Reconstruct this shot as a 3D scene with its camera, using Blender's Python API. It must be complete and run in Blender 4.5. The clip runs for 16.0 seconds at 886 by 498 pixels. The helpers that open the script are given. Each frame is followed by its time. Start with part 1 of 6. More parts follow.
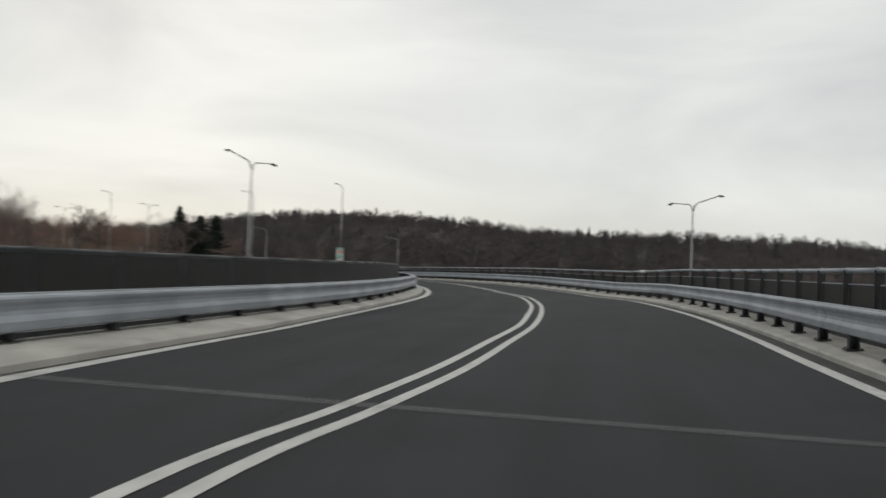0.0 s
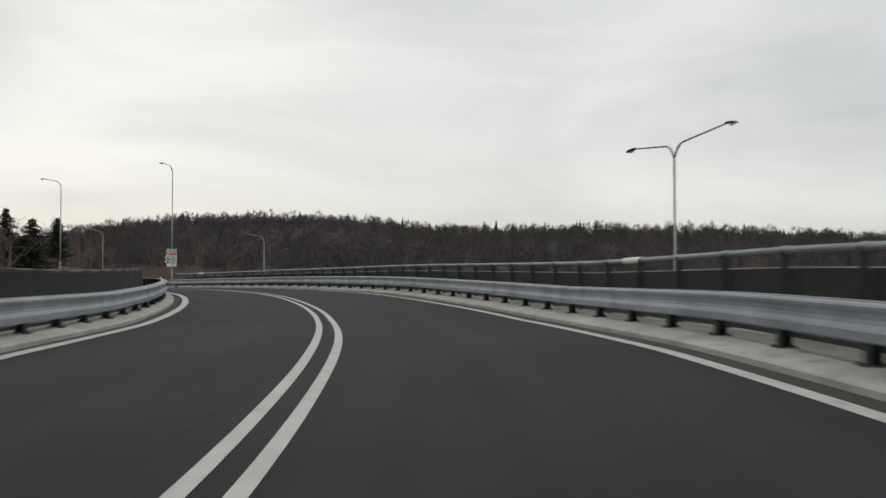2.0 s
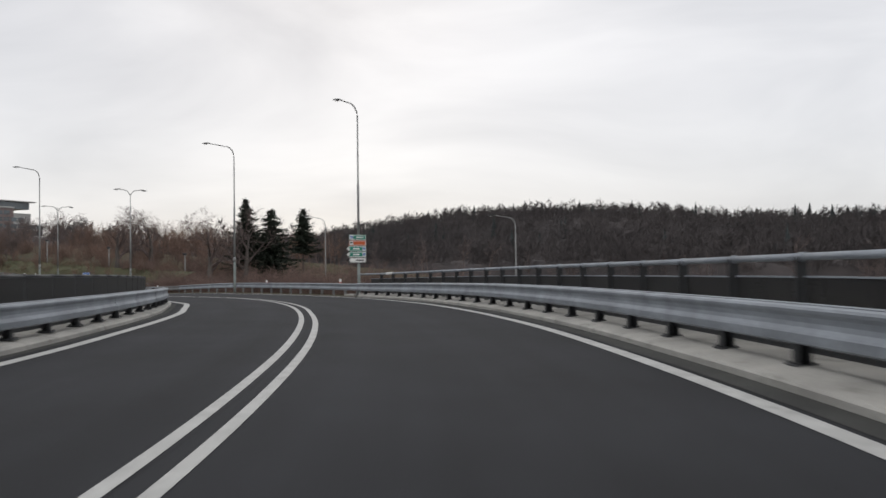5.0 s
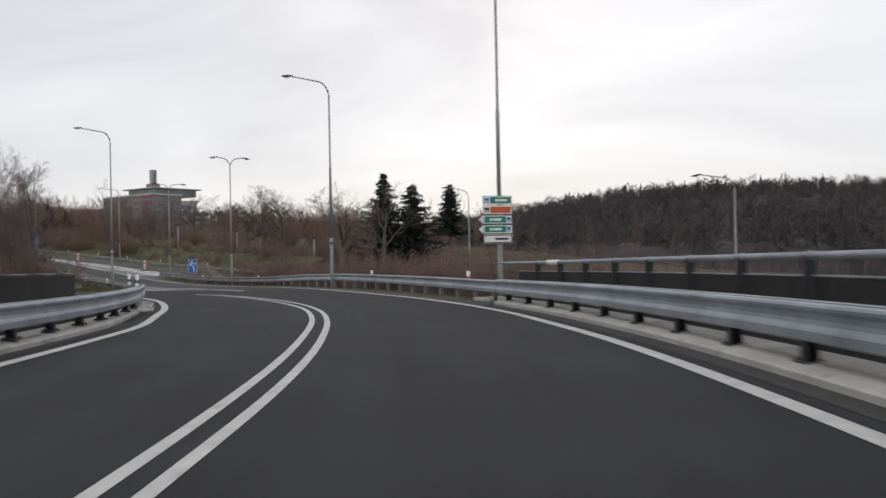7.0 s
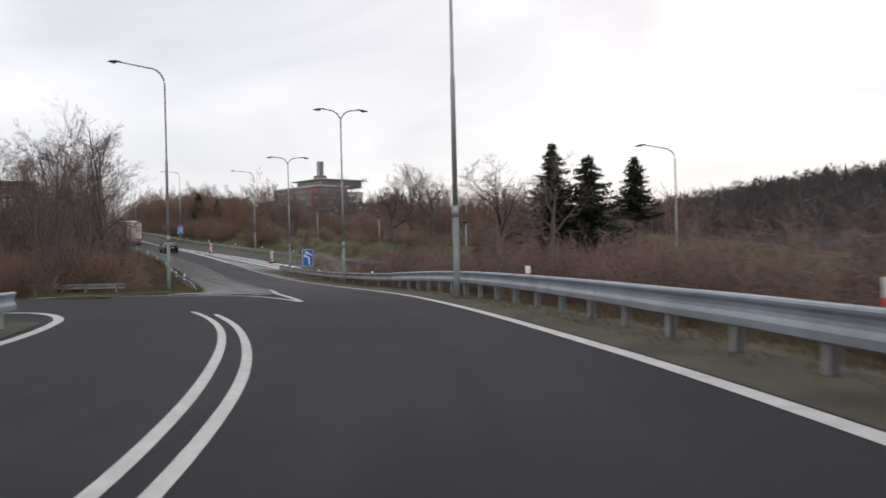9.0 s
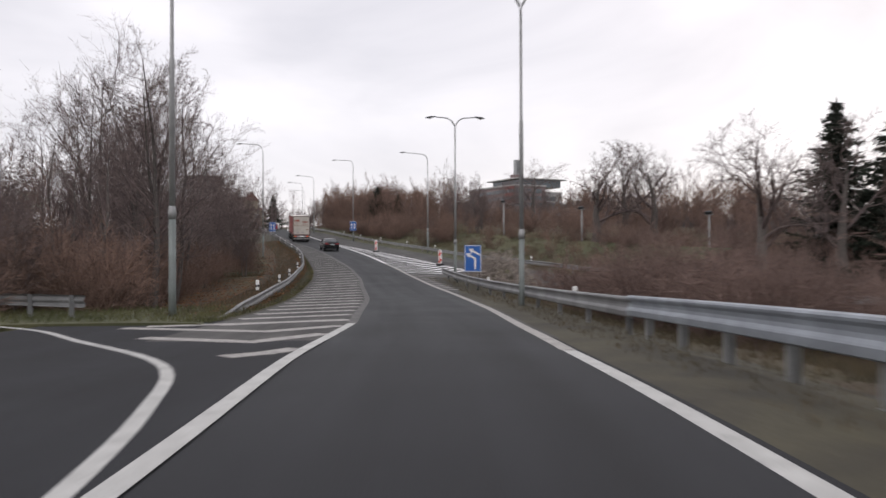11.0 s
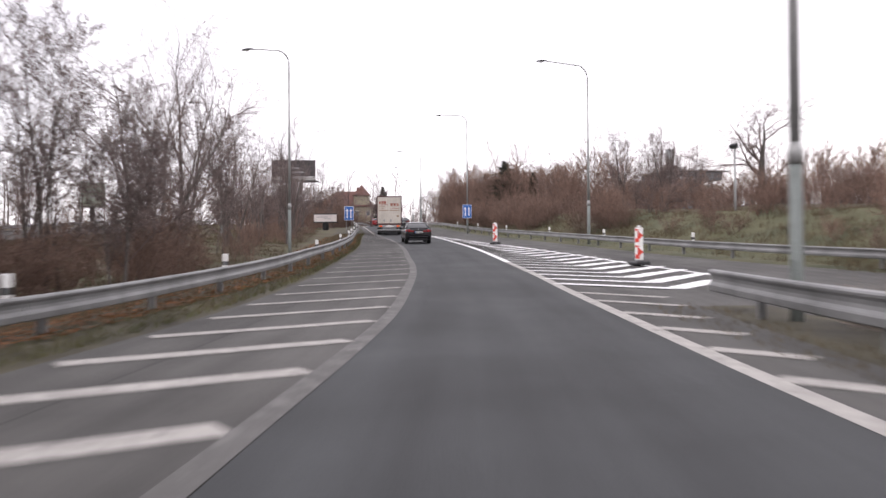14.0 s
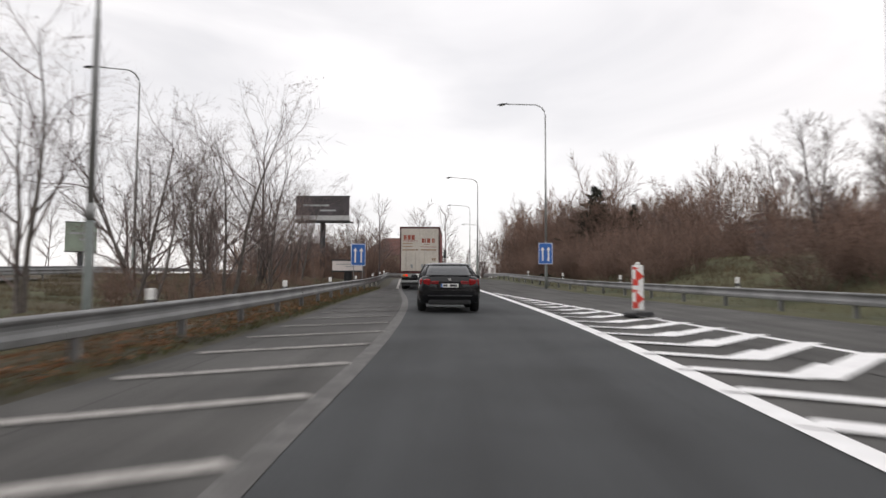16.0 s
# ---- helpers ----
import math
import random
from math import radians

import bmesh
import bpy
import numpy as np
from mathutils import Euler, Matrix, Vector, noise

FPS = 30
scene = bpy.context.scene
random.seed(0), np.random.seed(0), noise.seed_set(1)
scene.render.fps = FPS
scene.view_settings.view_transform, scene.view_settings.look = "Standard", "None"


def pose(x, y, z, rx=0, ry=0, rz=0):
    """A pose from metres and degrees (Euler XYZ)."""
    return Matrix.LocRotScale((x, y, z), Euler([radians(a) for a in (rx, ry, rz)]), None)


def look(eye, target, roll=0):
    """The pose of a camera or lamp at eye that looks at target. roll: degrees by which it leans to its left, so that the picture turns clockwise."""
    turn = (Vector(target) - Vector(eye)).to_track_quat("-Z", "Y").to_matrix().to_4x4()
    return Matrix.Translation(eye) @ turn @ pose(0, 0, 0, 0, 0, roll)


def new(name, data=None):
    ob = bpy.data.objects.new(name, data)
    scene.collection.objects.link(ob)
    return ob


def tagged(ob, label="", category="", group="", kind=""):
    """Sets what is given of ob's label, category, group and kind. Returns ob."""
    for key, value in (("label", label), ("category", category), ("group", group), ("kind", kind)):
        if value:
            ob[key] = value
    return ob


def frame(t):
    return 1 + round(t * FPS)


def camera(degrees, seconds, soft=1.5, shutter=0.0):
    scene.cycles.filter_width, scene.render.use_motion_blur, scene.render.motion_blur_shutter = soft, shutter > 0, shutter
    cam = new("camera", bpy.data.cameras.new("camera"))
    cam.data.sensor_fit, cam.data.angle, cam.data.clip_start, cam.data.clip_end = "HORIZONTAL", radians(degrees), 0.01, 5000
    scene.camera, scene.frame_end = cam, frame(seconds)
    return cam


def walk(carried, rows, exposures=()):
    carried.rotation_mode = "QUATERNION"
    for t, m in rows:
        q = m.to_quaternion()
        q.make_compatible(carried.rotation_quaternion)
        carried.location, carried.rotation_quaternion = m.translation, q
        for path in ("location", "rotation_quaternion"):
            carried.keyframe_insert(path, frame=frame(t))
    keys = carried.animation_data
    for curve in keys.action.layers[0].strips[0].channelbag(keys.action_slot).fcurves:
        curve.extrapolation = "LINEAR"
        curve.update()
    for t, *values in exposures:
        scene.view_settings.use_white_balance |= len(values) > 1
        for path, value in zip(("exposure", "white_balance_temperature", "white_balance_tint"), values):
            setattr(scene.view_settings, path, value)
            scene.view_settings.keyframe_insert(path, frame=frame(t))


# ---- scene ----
# camera: seconds, place, yaw to the left, pitch up, roll
cam = camera(56.59, 16.0, soft=1.5, shutter=0.5)
ROWS = [
    (0, -0.000, -0.000, 1.250, 0.002, 1.366, 2.316),
    (0.5, 0.730, 6.460, 1.250, -6.050, 1.375, 1.706),
    (1, 1.866, 12.848, 1.255, -8.711, 1.180, 0.683),
    (1.5, 3.141, 19.177, 1.275, -8.288, 1.451, 0.088),
    (2, 4.245, 25.439, 1.304, -6.333, 1.485, -0.064),
    (2.5, 5.034, 31.634, 1.328, -3.521, 1.509, -0.541),
    (3, 5.492, 37.704, 1.344, -0.426, 1.184, -0.635),
    (3.5, 5.559, 43.659, 1.365, 3.254, 1.293, -0.329),
    (4, 5.239, 49.507, 1.391, 6.921, 1.442, -0.136),
    (4.5, 4.570, 55.249, 1.423, 10.271, 1.457, -0.238),
    (5, 3.599, 60.879, 1.461, 13.179, 1.146, -0.678),
    (5.5, 2.351, 66.374, 1.507, 15.570, 0.421, -1.265),
    (6, 0.820, 71.697, 1.478, 18.476, 0.445, -1.129),
    (6.5, -0.900, 76.822, 1.449, 21.321, 0.372, -1.075),
    (7, -2.879, 81.838, 1.411, 24.278, 0.192, -1.077),
    (7.5, -5.119, 86.859, 1.345, 27.262, 0.105, -1.095),
    (8, -7.686, 91.935, 1.252, 30.285, 0.031, -1.191),
    (8.5, -10.523, 96.901, 1.148, 33.178, 0.099, -1.237),
    (9, -13.563, 101.614, 1.045, 35.997, -0.154, -1.284),
    (9.5, -16.957, 106.302, 0.927, 39.602, 0.008, -0.664),
    (10, -20.810, 111.009, 0.825, 43.152, 0.222, -0.204),
    (10.5, -25.151, 115.699, 0.736, 46.542, 0.335, -0.065),
    (11, -29.942, 120.312, 0.645, 49.721, 0.320, -0.204),
    (11.5, -35.103, 124.807, 0.523, 52.644, 0.200, -0.512),
    (12, -40.544, 129.198, 0.357, 54.581, -0.213, -0.679),
    (12.5, -46.239, 133.536, 0.157, 55.987, -0.458, -0.039),
    (13, -52.168, 137.888, -0.015, 57.013, -0.056, -0.004),
    (13.5, -58.325, 142.229, -0.127, 58.087, 0.088, -0.143),
    (14, -64.655, 146.439, -0.186, 59.046, 0.781, -0.444),
    (14.5, -71.193, 150.649, -0.108, 59.987, 1.783, -0.562),
    (15, -78.014, 154.928, 0.113, 61.127, 2.970, -0.554),
    (15.5, -85.224, 159.203, 0.482, 62.239, 3.845, 0.123),
    (16, -92.911, 163.381, 0.916, 63.498, 4.545, 0.250),
]


def shot(x, y, z, yaw, pitch, roll):
    return pose(x, y, z, 90 + pitch, 0, yaw) @ pose(0, 0, 0, 0, 0, roll)


walk(cam, [(r[0], shot(*r[1:])) for r in ROWS],
     exposures=[(0.0, -0.03, 6700, 7), (3.0, -0.01, 6700, 7), (5.5, 0.06, 6450, 12), (7.0, 0.12, 6450, 12), (8.0, 0.26, 6450, 13), (9.0, 0.27, 6450, 13), (11.5, 0.36, 6550, 18), (12.5, 0.7, 6600, 20), (13.5, 0.95, 6600, 20), (14.5, 1.0, 6550, 20), (15.2, 0.72, 6600, 19), (16.0, 0.42, 6700, 13)])

# ---- world: a bright, closed cloud cover over a clear-sky base, one soft sun behind it
world = bpy.data.worlds.new("overcast")
scene.world = world
world.use_nodes = True
wt = world.node_tree
wt.nodes.clear()
w_out = wt.nodes.new("ShaderNodeOutputWorld")
w_bg = wt.nodes.new("ShaderNodeBackground")
w_sky = wt.nodes.new("ShaderNodeTexSky")
w_sky.sky_type = "NISHITA"
w_sky.sun_disc = False
w_sky.sun_elevation = radians(28)
w_sky.sun_rotation = radians(-20)
w_co = wt.nodes.new("ShaderNodeTexCoord")
w_map = wt.nodes.new("ShaderNodeMapping")
w_map.inputs["Scale"].default_value = (1.0, 1.0, 3.2)
w_noise = wt.nodes.new("ShaderNodeTexNoise")
w_noise.inputs["Scale"].default_value = 2.1
w_noise.inputs["Detail"].default_value = 5.0
w_noise.inputs["Roughness"].default_value = 0.5
w_noise.inputs["Distortion"].default_value = 0.5
w_ramp = wt.nodes.new("ShaderNodeValToRGB")
w_ramp.color_ramp.elements[0].position = 0.30
w_ramp.color_ramp.elements[0].color = (0.635, 0.645, 0.665, 1)
w_ramp.color_ramp.elements[1].position = 0.72
w_ramp.color_ramp.elements[1].color = (0.96, 0.96, 0.96, 1)
w_mix = wt.nodes.new("ShaderNodeMix")
w_mix.data_type = "RGBA"
w_mix.inputs["Factor"].default_value = 0.988
wt.links.new(w_co.outputs["Generated"], w_map.inputs["Vector"])
wt.links.new(w_map.outputs["Vector"], w_noise.inputs["Vector"])
wt.links.new(w_noise.outputs["Fac"], w_ramp.inputs["Fac"])
wt.links.new(w_sky.outputs["Color"], w_mix.inputs["A"])
wt.links.new(w_ramp.outputs["Color"], w_mix.inputs["B"])
wt.links.new(w_mix.outputs["Result"], w_bg.inputs["Color"])
w_bg.inputs["Strength"].default_value = 0.86
wt.links.new(w_bg.outputs["Background"], w_out.inputs["Surface"])
sun_data = bpy.data.lights.new("sun", "SUN")
sun_data.energy = 0.5
sun_data.angle = radians(25)
sun_data.color = (1.0, 0.97, 0.93)
sun = new("sun", sun_data)
sun.matrix_world = look((-60, 60, 120), (-100, 190, 0))


# ---- materials
def mat(name, color, rough=0.7, metal=0.0, var=0.25, scale=3.0, fine=60.0, bump=0.15, color2=None, rand=0.0, spec=0.5, coat=0.0, island=0.0, wear=0.0, under=(0.05, 0.05, 0.05), thin=0.0, soft=0.0):
    """A surface with stains at a large scale, grain at a small one, and relief."""
    m = bpy.data.materials.new(name)
    m.use_nodes = True
    nt = m.node_tree
    b = nt.nodes["Principled BSDF"]
    b.inputs["Roughness"].default_value = rough
    b.inputs["Metallic"].default_value = metal
    b.inputs["Specular IOR Level"].default_value = spec
    b.inputs["Coat Weight"].default_value = coat
    b.inputs["Coat Roughness"].default_value = 0.05
    geo = nt.nodes.new("ShaderNodeNewGeometry")
    n1 = nt.nodes.new("ShaderNodeTexNoise")
    n1.inputs["Scale"].default_value = scale
    n1.inputs["Detail"].default_value = 6
    n2 = nt.nodes.new("ShaderNodeTexNoise")
    n2.inputs["Scale"].default_value = fine
    n2.inputs["Detail"].default_value = 3
    nt.links.new(geo.outputs["Position"], n1.inputs["Vector"])
    nt.links.new(geo.outputs["Position"], n2.inputs["Vector"])
    ramp = nt.nodes.new("ShaderNodeValToRGB")
    lo = [c * (1 - var) for c in color]
    hi = list(color2) if color2 else [min(1, c * (1 + var)) for c in color]
    ramp.color_ramp.elements[0].position = 0.3
    ramp.color_ramp.elements[0].color = (*lo, 1)
    ramp.color_ramp.elements[1].position = 0.7
    ramp.color_ramp.elements[1].color = (*hi, 1)
    nt.links.new(n1.outputs["Fac"], ramp.inputs["Fac"])
    mix = nt.nodes.new("ShaderNodeMix")
    mix.data_type = "RGBA"
    mix.blend_type = "OVERLAY"
    mix.inputs["Factor"].default_value = 0.35
    nt.links.new(ramp.outputs["Color"], mix.inputs["A"])
    nt.links.new(n2.outputs["Fac"], mix.inputs["B"])
    out = mix.outputs["Result"]
    if rand:
        info = nt.nodes.new("ShaderNodeObjectInfo")
        hsv = nt.nodes.new("ShaderNodeHueSaturation")
        mr = nt.nodes.new("ShaderNodeMapRange")
        mr.inputs["To Min"].default_value = 1 - rand
        mr.inputs["To Max"].default_value = 1 + rand
        nt.links.new(info.outputs["Random"], mr.inputs["Value"])
        nt.links.new(mr.outputs["Result"], hsv.inputs["Value"])
        nt.links.new(out, hsv.inputs["Color"])
        out = hsv.outputs["Color"]
    if island:
        hs = nt.nodes.new("ShaderNodeHueSaturation")
        mi = nt.nodes.new("ShaderNodeMapRange")
        mi.inputs["To Min"].default_value = 1 - island
        mi.inputs["To Max"].default_value = 1 + island
        nt.links.new(geo.outputs["Random Per Island"], mi.inputs["Value"])
        nt.links.new(mi.outputs["Result"], hs.inputs["Value"])
        nt.links.new(out, hs.inputs["Color"])
        out = hs.outputs["Color"]
    if wear:
        # rubbed-off spots that show what lies under the paint
        n3 = nt.nodes.new("ShaderNodeTexNoise")
        n3.inputs["Scale"].default_value = 2.6
        n3.inputs["Detail"].default_value = 9
        n3.inputs["Roughness"].default_value = 0.75
        nt.links.new(geo.outputs["Position"], n3.inputs["Vector"])
        mw = nt.nodes.new("ShaderNodeMapRange")
        mw.inputs["From Min"].default_value = 0.68 - 0.3 * wear
        mw.inputs["From Max"].default_value = 0.80 - 0.3 * wear
        mw.inputs["To Max"].default_value = 0.85
        nt.links.new(n3.outputs["Fac"], mw.inputs["Value"])
        mx = nt.nodes.new("ShaderNodeMix")
        mx.data_type = "RGBA"
        mx.inputs["B"].default_value = (*under, 1)
        nt.links.new(mw.outputs["Result"], mx.inputs["Factor"])
        nt.links.new(out, mx.inputs["A"])
        out = mx.outputs["Result"]
    nt.links.new(out, b.inputs["Base Color"])
    if bump:
        bn = nt.nodes.new("ShaderNodeBump")
        bn.inputs["Strength"].default_value = bump
        bn.inputs["Distance"].default_value = 0.02
        nt.links.new(n2.outputs["Fac"], bn.inputs["Height"])
        nt.links.new(bn.outputs["Normal"], b.inputs["Normal"])
    if soft:
        # masses of fine twigs scatter light as one surface turned to the sky
        scale_n = nt.nodes.new("ShaderNodeVectorMath")
        scale_n.operation = "SCALE"
        scale_n.inputs["Scale"].default_value = 1 - soft
        nt.links.new(geo.outputs["Normal"], scale_n.inputs[0])
        add_n = nt.nodes.new("ShaderNodeVectorMath")
        add_n.operation = "ADD"
        add_n.inputs[1].default_value = (0.0, 0.0, soft)
        nt.links.new(scale_n.outputs["Vector"], add_n.inputs[0])
        norm_n = nt.nodes.new("ShaderNodeVectorMath")
        norm_n.operation = "NORMALIZE"
        nt.links.new(add_n.outputs["Vector"], norm_n.inputs[0])
        nt.links.new(norm_n.outputs["Vector"], b.inputs["Normal"])
    if thin:
        # light passes through fine twigs and blades
        tl = nt.nodes.new("ShaderNodeBsdfTranslucent")
        ms = nt.nodes.new("ShaderNodeMixShader")
        ms.inputs["Fac"].default_value = thin
        nt.links.new(out, tl.inputs["Color"])
        nt.links.new(b.outputs["BSDF"], ms.inputs[1])
        nt.links.new(tl.outputs["BSDF"], ms.inputs[2])
        nt.links.new(ms.outputs["Shader"], nt.nodes["Material Output"].inputs["Surface"])
    return m


def lamp_mat(name, color, power):
    m = mat(name, color, 0.2, 0, 0.05, 5, 20, 0)
    b = m.node_tree.nodes["Principled BSDF"]
    b.inputs["Emission Color"].default_value = (*color, 1)
    b.inputs["Emission Strength"].default_value = power
    return m


def road_mat(name, color, rough, var, tracks, spec, lanes=(0.0, -4.1), seam=-2.0, young=None):
    """Asphalt with streaks along the lanes, polished wheel tracks, patches and grit; its map holds metres along and across."""
    m = mat(name, color, rough, var=var, scale=0.35, fine=45, bump=0.3, spec=spec)
    nt = m.node_tree
    b = nt.nodes["Principled BSDF"]
    out = b.inputs["Base Color"].links[0].from_socket
    uv = nt.nodes.new("ShaderNodeUVMap")
    uv.uv_map = "road"
    sep = nt.nodes.new("ShaderNodeSeparateXYZ")
    nt.links.new(uv.outputs["UV"], sep.inputs["Vector"])

    def maths(op, a, c):
        n = nt.nodes.new("ShaderNodeMath")
        n.operation = op
        for k, v in enumerate((a, c)):
            if v is None:
                continue
            if isinstance(v, float):
                n.inputs[k].default_value = v
            else:
                nt.links.new(v, n.inputs[k])
        return n.outputs["Value"]

    def streak(sx, sy, detail):
        mp = nt.nodes.new("ShaderNodeMapping")
        mp.inputs["Scale"].default_value = (sx, sy, 1)
        nt.links.new(uv.outputs["UV"], mp.inputs["Vector"])
        n = nt.nodes.new("ShaderNodeTexNoise")
        n.inputs["Scale"].default_value = 1.0
        n.inputs["Detail"].default_value = detail
        nt.links.new(mp.outputs["Vector"], n.inputs["Vector"])
        return n.outputs["Fac"]

    total = maths("MULTIPLY", maths("SUBTRACT", streak(0.05, 1.6, 5.0), 0.5), 1.15)
    total = maths("ADD", total, maths("MULTIPLY", maths("SUBTRACT", streak(0.3, 0.45, 7.0), 0.5), 1.1))
    for lane in lanes:
        off = maths("ABSOLUTE", maths("SUBTRACT", maths("ABSOLUTE", maths("SUBTRACT", sep.outputs["Y"], lane), None), 0.78), None)
        mr = nt.nodes.new("ShaderNodeMapRange")
        mr.interpolation_type = "SMOOTHSTEP"
        mr.inputs["From Max"].default_value = 0.55
        mr.inputs["To Min"].default_value = tracks
        mr.inputs["To Max"].default_value = 0.0
        nt.links.new(off, mr.inputs["Value"])
        total = maths("ADD", total, mr.outputs["Result"])
    gap = maths("ABSOLUTE", maths("SUBTRACT", maths("ADD", sep.outputs["Y"], maths("MULTIPLY", streak(0.4, 0.1, 3.0), 0.12)), seam), None)
    mr = nt.nodes.new("ShaderNodeMapRange")
    mr.inputs["From Max"].default_value = 0.03
    mr.inputs["To Min"].default_value = -0.35
    mr.inputs["To Max"].default_value = 0.0
    nt.links.new(gap, mr.inputs["Value"])
    total = maths("ADD", maths("ADD", total, mr.outputs["Result"]), 1.0)
    if young:
        # the younger asphalt wears away little by little along the lane
        mr = nt.nodes.new("ShaderNodeMapRange")
        mr.interpolation_type = "SMOOTHSTEP"
        mr.inputs["From Min"].default_value, mr.inputs["From Max"].default_value = young[1], young[2]
        nt.links.new(maths("ADD", sep.outputs["X"], maths("MULTIPLY", streak(0.1, 0.9, 4.0), 8.0)), mr.inputs["Value"])
        mix = nt.nodes.new("ShaderNodeMixRGB")
        mix.inputs["Color1"].default_value = (*young[0], 1)
        nt.links.new(mr.outputs["Result"], mix.inputs["Fac"])
        nt.links.new(out, mix.inputs["Color2"])
        out = mix.outputs["Color"]
    hs = nt.nodes.new("ShaderNodeHueSaturation")
    nt.links.new(total, hs.inputs["Value"])
    nt.links.new(out, hs.inputs["Color"])
    nt.links.new(hs.outputs["Color"], b.inputs["Base Color"])
    return m


M_ASPHALT_MID = road_mat("asphalt_lane", (0.0405, 0.0435, 0.046), 0.82, 0.16, -0.12, 0.35, (0.3,), 9.0, ((0.0158, 0.0168, 0.0195), 138.0, 162.0))
M_ASPHALT = road_mat("asphalt", (0.0158, 0.0168, 0.0195), 0.85, 0.2, 0.14, 0.3)
M_ASPHALT_OLD = road_mat("asphalt_old", (0.077, 0.075, 0.072), 0.88, 0.22, -0.1, 0.3, (7.5,), -3.4)
M_GUTTER = mat("gutter", (0.032, 0.033, 0.029), 0.85, var=0.35, scale=1.5, fine=35, bump=0.3)
M_PAINT = mat("road_paint", (0.46, 0.46, 0.44), 0.6, var=0.16, scale=4, fine=50, bump=0.1, wear=0.35, under=(0.16, 0.16, 0.155))
M_PAINT_NEW = mat("road_paint_new", (0.86, 0.86, 0.86), 0.55, var=0.08, scale=3, fine=50, bump=0.08, wear=0.15, under=(0.4, 0.4, 0.39))
M_PAINT_OLD = mat("road_paint_worn", (0.35, 0.335, 0.315), 0.75, var=0.25, scale=5, fine=45, bump=0.15, wear=0.42, under=(0.12, 0.118, 0.112))
M_PAINT_GREY = mat("road_paint_grey", (0.138, 0.134, 0.13), 0.8, var=0.25, scale=4, fine=40, bump=0.15, wear=0.85, under=(0.075, 0.073, 0.07))
M_CONCRETE = mat("concrete", (0.385, 0.375, 0.345), 0.85, var=0.22, scale=0.9, fine=30, bump=0.25, wear=0.45, under=(0.22, 0.215, 0.19))
M_STEEL = mat("galvanised_steel", (0.285, 0.31, 0.34), 0.55, 0.35, var=0.22, scale=1.1, fine=14, bump=0.03)
M_STEEL_OLD = mat("galvanised_steel_weathered", (0.22, 0.222, 0.222), 0.6, 0.3, var=0.25, scale=1.0, fine=18, bump=0.06)
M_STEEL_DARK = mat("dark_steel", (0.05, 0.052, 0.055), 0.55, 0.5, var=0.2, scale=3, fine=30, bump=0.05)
M_POST = mat("dark_post", (0.022, 0.023, 0.025), 0.6, 0.2, var=0.2, scale=3, fine=30, bump=0.05)
M_POLE = mat("pole_steel", (0.30, 0.305, 0.30), 0.5, 0.4, var=0.12, scale=2, fine=30, bump=0.03)
M_POLE_GREEN = mat("pole_base_paint", (0.19, 0.215, 0.205), 0.55, 0.2, var=0.15, scale=2, fine=30, bump=0.03)
M_MESH = mat("screen_panel", (0.008, 0.0078, 0.0078), 0.65, 0.0, var=0.3, scale=1.2, fine=30, bump=0.05)
# fine dark wire mesh through which the far side shows a little
_nt = M_MESH.node_tree
_clear, _blend = _nt.nodes.new("ShaderNodeBsdfTransparent"), _nt.nodes.new("ShaderNodeMixShader")
_blend.inputs["Fac"].default_value = 0.16
_nt.links.new(_nt.nodes["Principled BSDF"].outputs["BSDF"], _blend.inputs[1])
_nt.links.new(_clear.outputs["BSDF"], _blend.inputs[2])
_nt.links.new(_blend.outputs["Shader"], _nt.nodes["Material Output"].inputs["Surface"])
M_WHITE = mat("white_plastic", (0.78, 0.78, 0.76), 0.5, var=0.08, scale=4, fine=40, bump=0.03)
M_BLACK = mat("black_plastic", (0.015, 0.015, 0.016), 0.5, var=0.2, scale=6, fine=60, bump=0.05)
M_RED = mat("red_foil", (0.62, 0.05, 0.03), 0.4, var=0.1, scale=4, fine=40, bump=0.02)
M_BLUE = mat("blue_sign", (0.02, 0.12, 0.42), 0.35, var=0.08, scale=2, fine=30, bump=0.02)
M_GREEN = mat("green_sign", (0.0, 0.20, 0.14), 0.35, var=0.1, scale=2, fine=30, bump=0.02)
M_ORANGE = mat("brown_sign", (0.52, 0.10, 0.03), 0.35, var=0.1, scale=2, fine=30, bump=0.02)
M_SIGNGREY = mat("sign_back", (0.33, 0.34, 0.34), 0.45, 0.5, var=0.1, scale=2, fine=30, bump=0.02)
M_GRASS = mat("dry_grass", (0.048, 0.041, 0.027), 0.9, var=0.45, scale=0.8, fine=14, bump=0.6, color2=(0.072, 0.064, 0.036))
M_GROUND = mat("ground", (0.1, 0.062, 0.038), 0.95, var=0.4, scale=0.22, fine=6, bump=0.5, color2=(0.08, 0.076, 0.036))
M_BARK = mat("bark", (0.105, 0.092, 0.083), 0.9, var=0.3, scale=6, fine=40, bump=0.4, rand=0.25)
M_DEADWOOD = mat("dead_branches", (0.25, 0.215, 0.185), 0.9, var=0.35, scale=1.5, fine=30, bump=0.0, island=0.4, soft=0.3)
M_TWIG = mat("twigs", (0.168, 0.132, 0.124), 0.9, var=0.3, scale=1.0, fine=20, bump=0.0, island=0.35, thin=0.3)
M_THICKET = mat("thicket_twigs", (0.18, 0.12, 0.093), 0.9, var=0.35, scale=0.25, fine=20, bump=0.0, island=0.4, color2=(0.215, 0.137, 0.105), thin=0.25, soft=0.35)
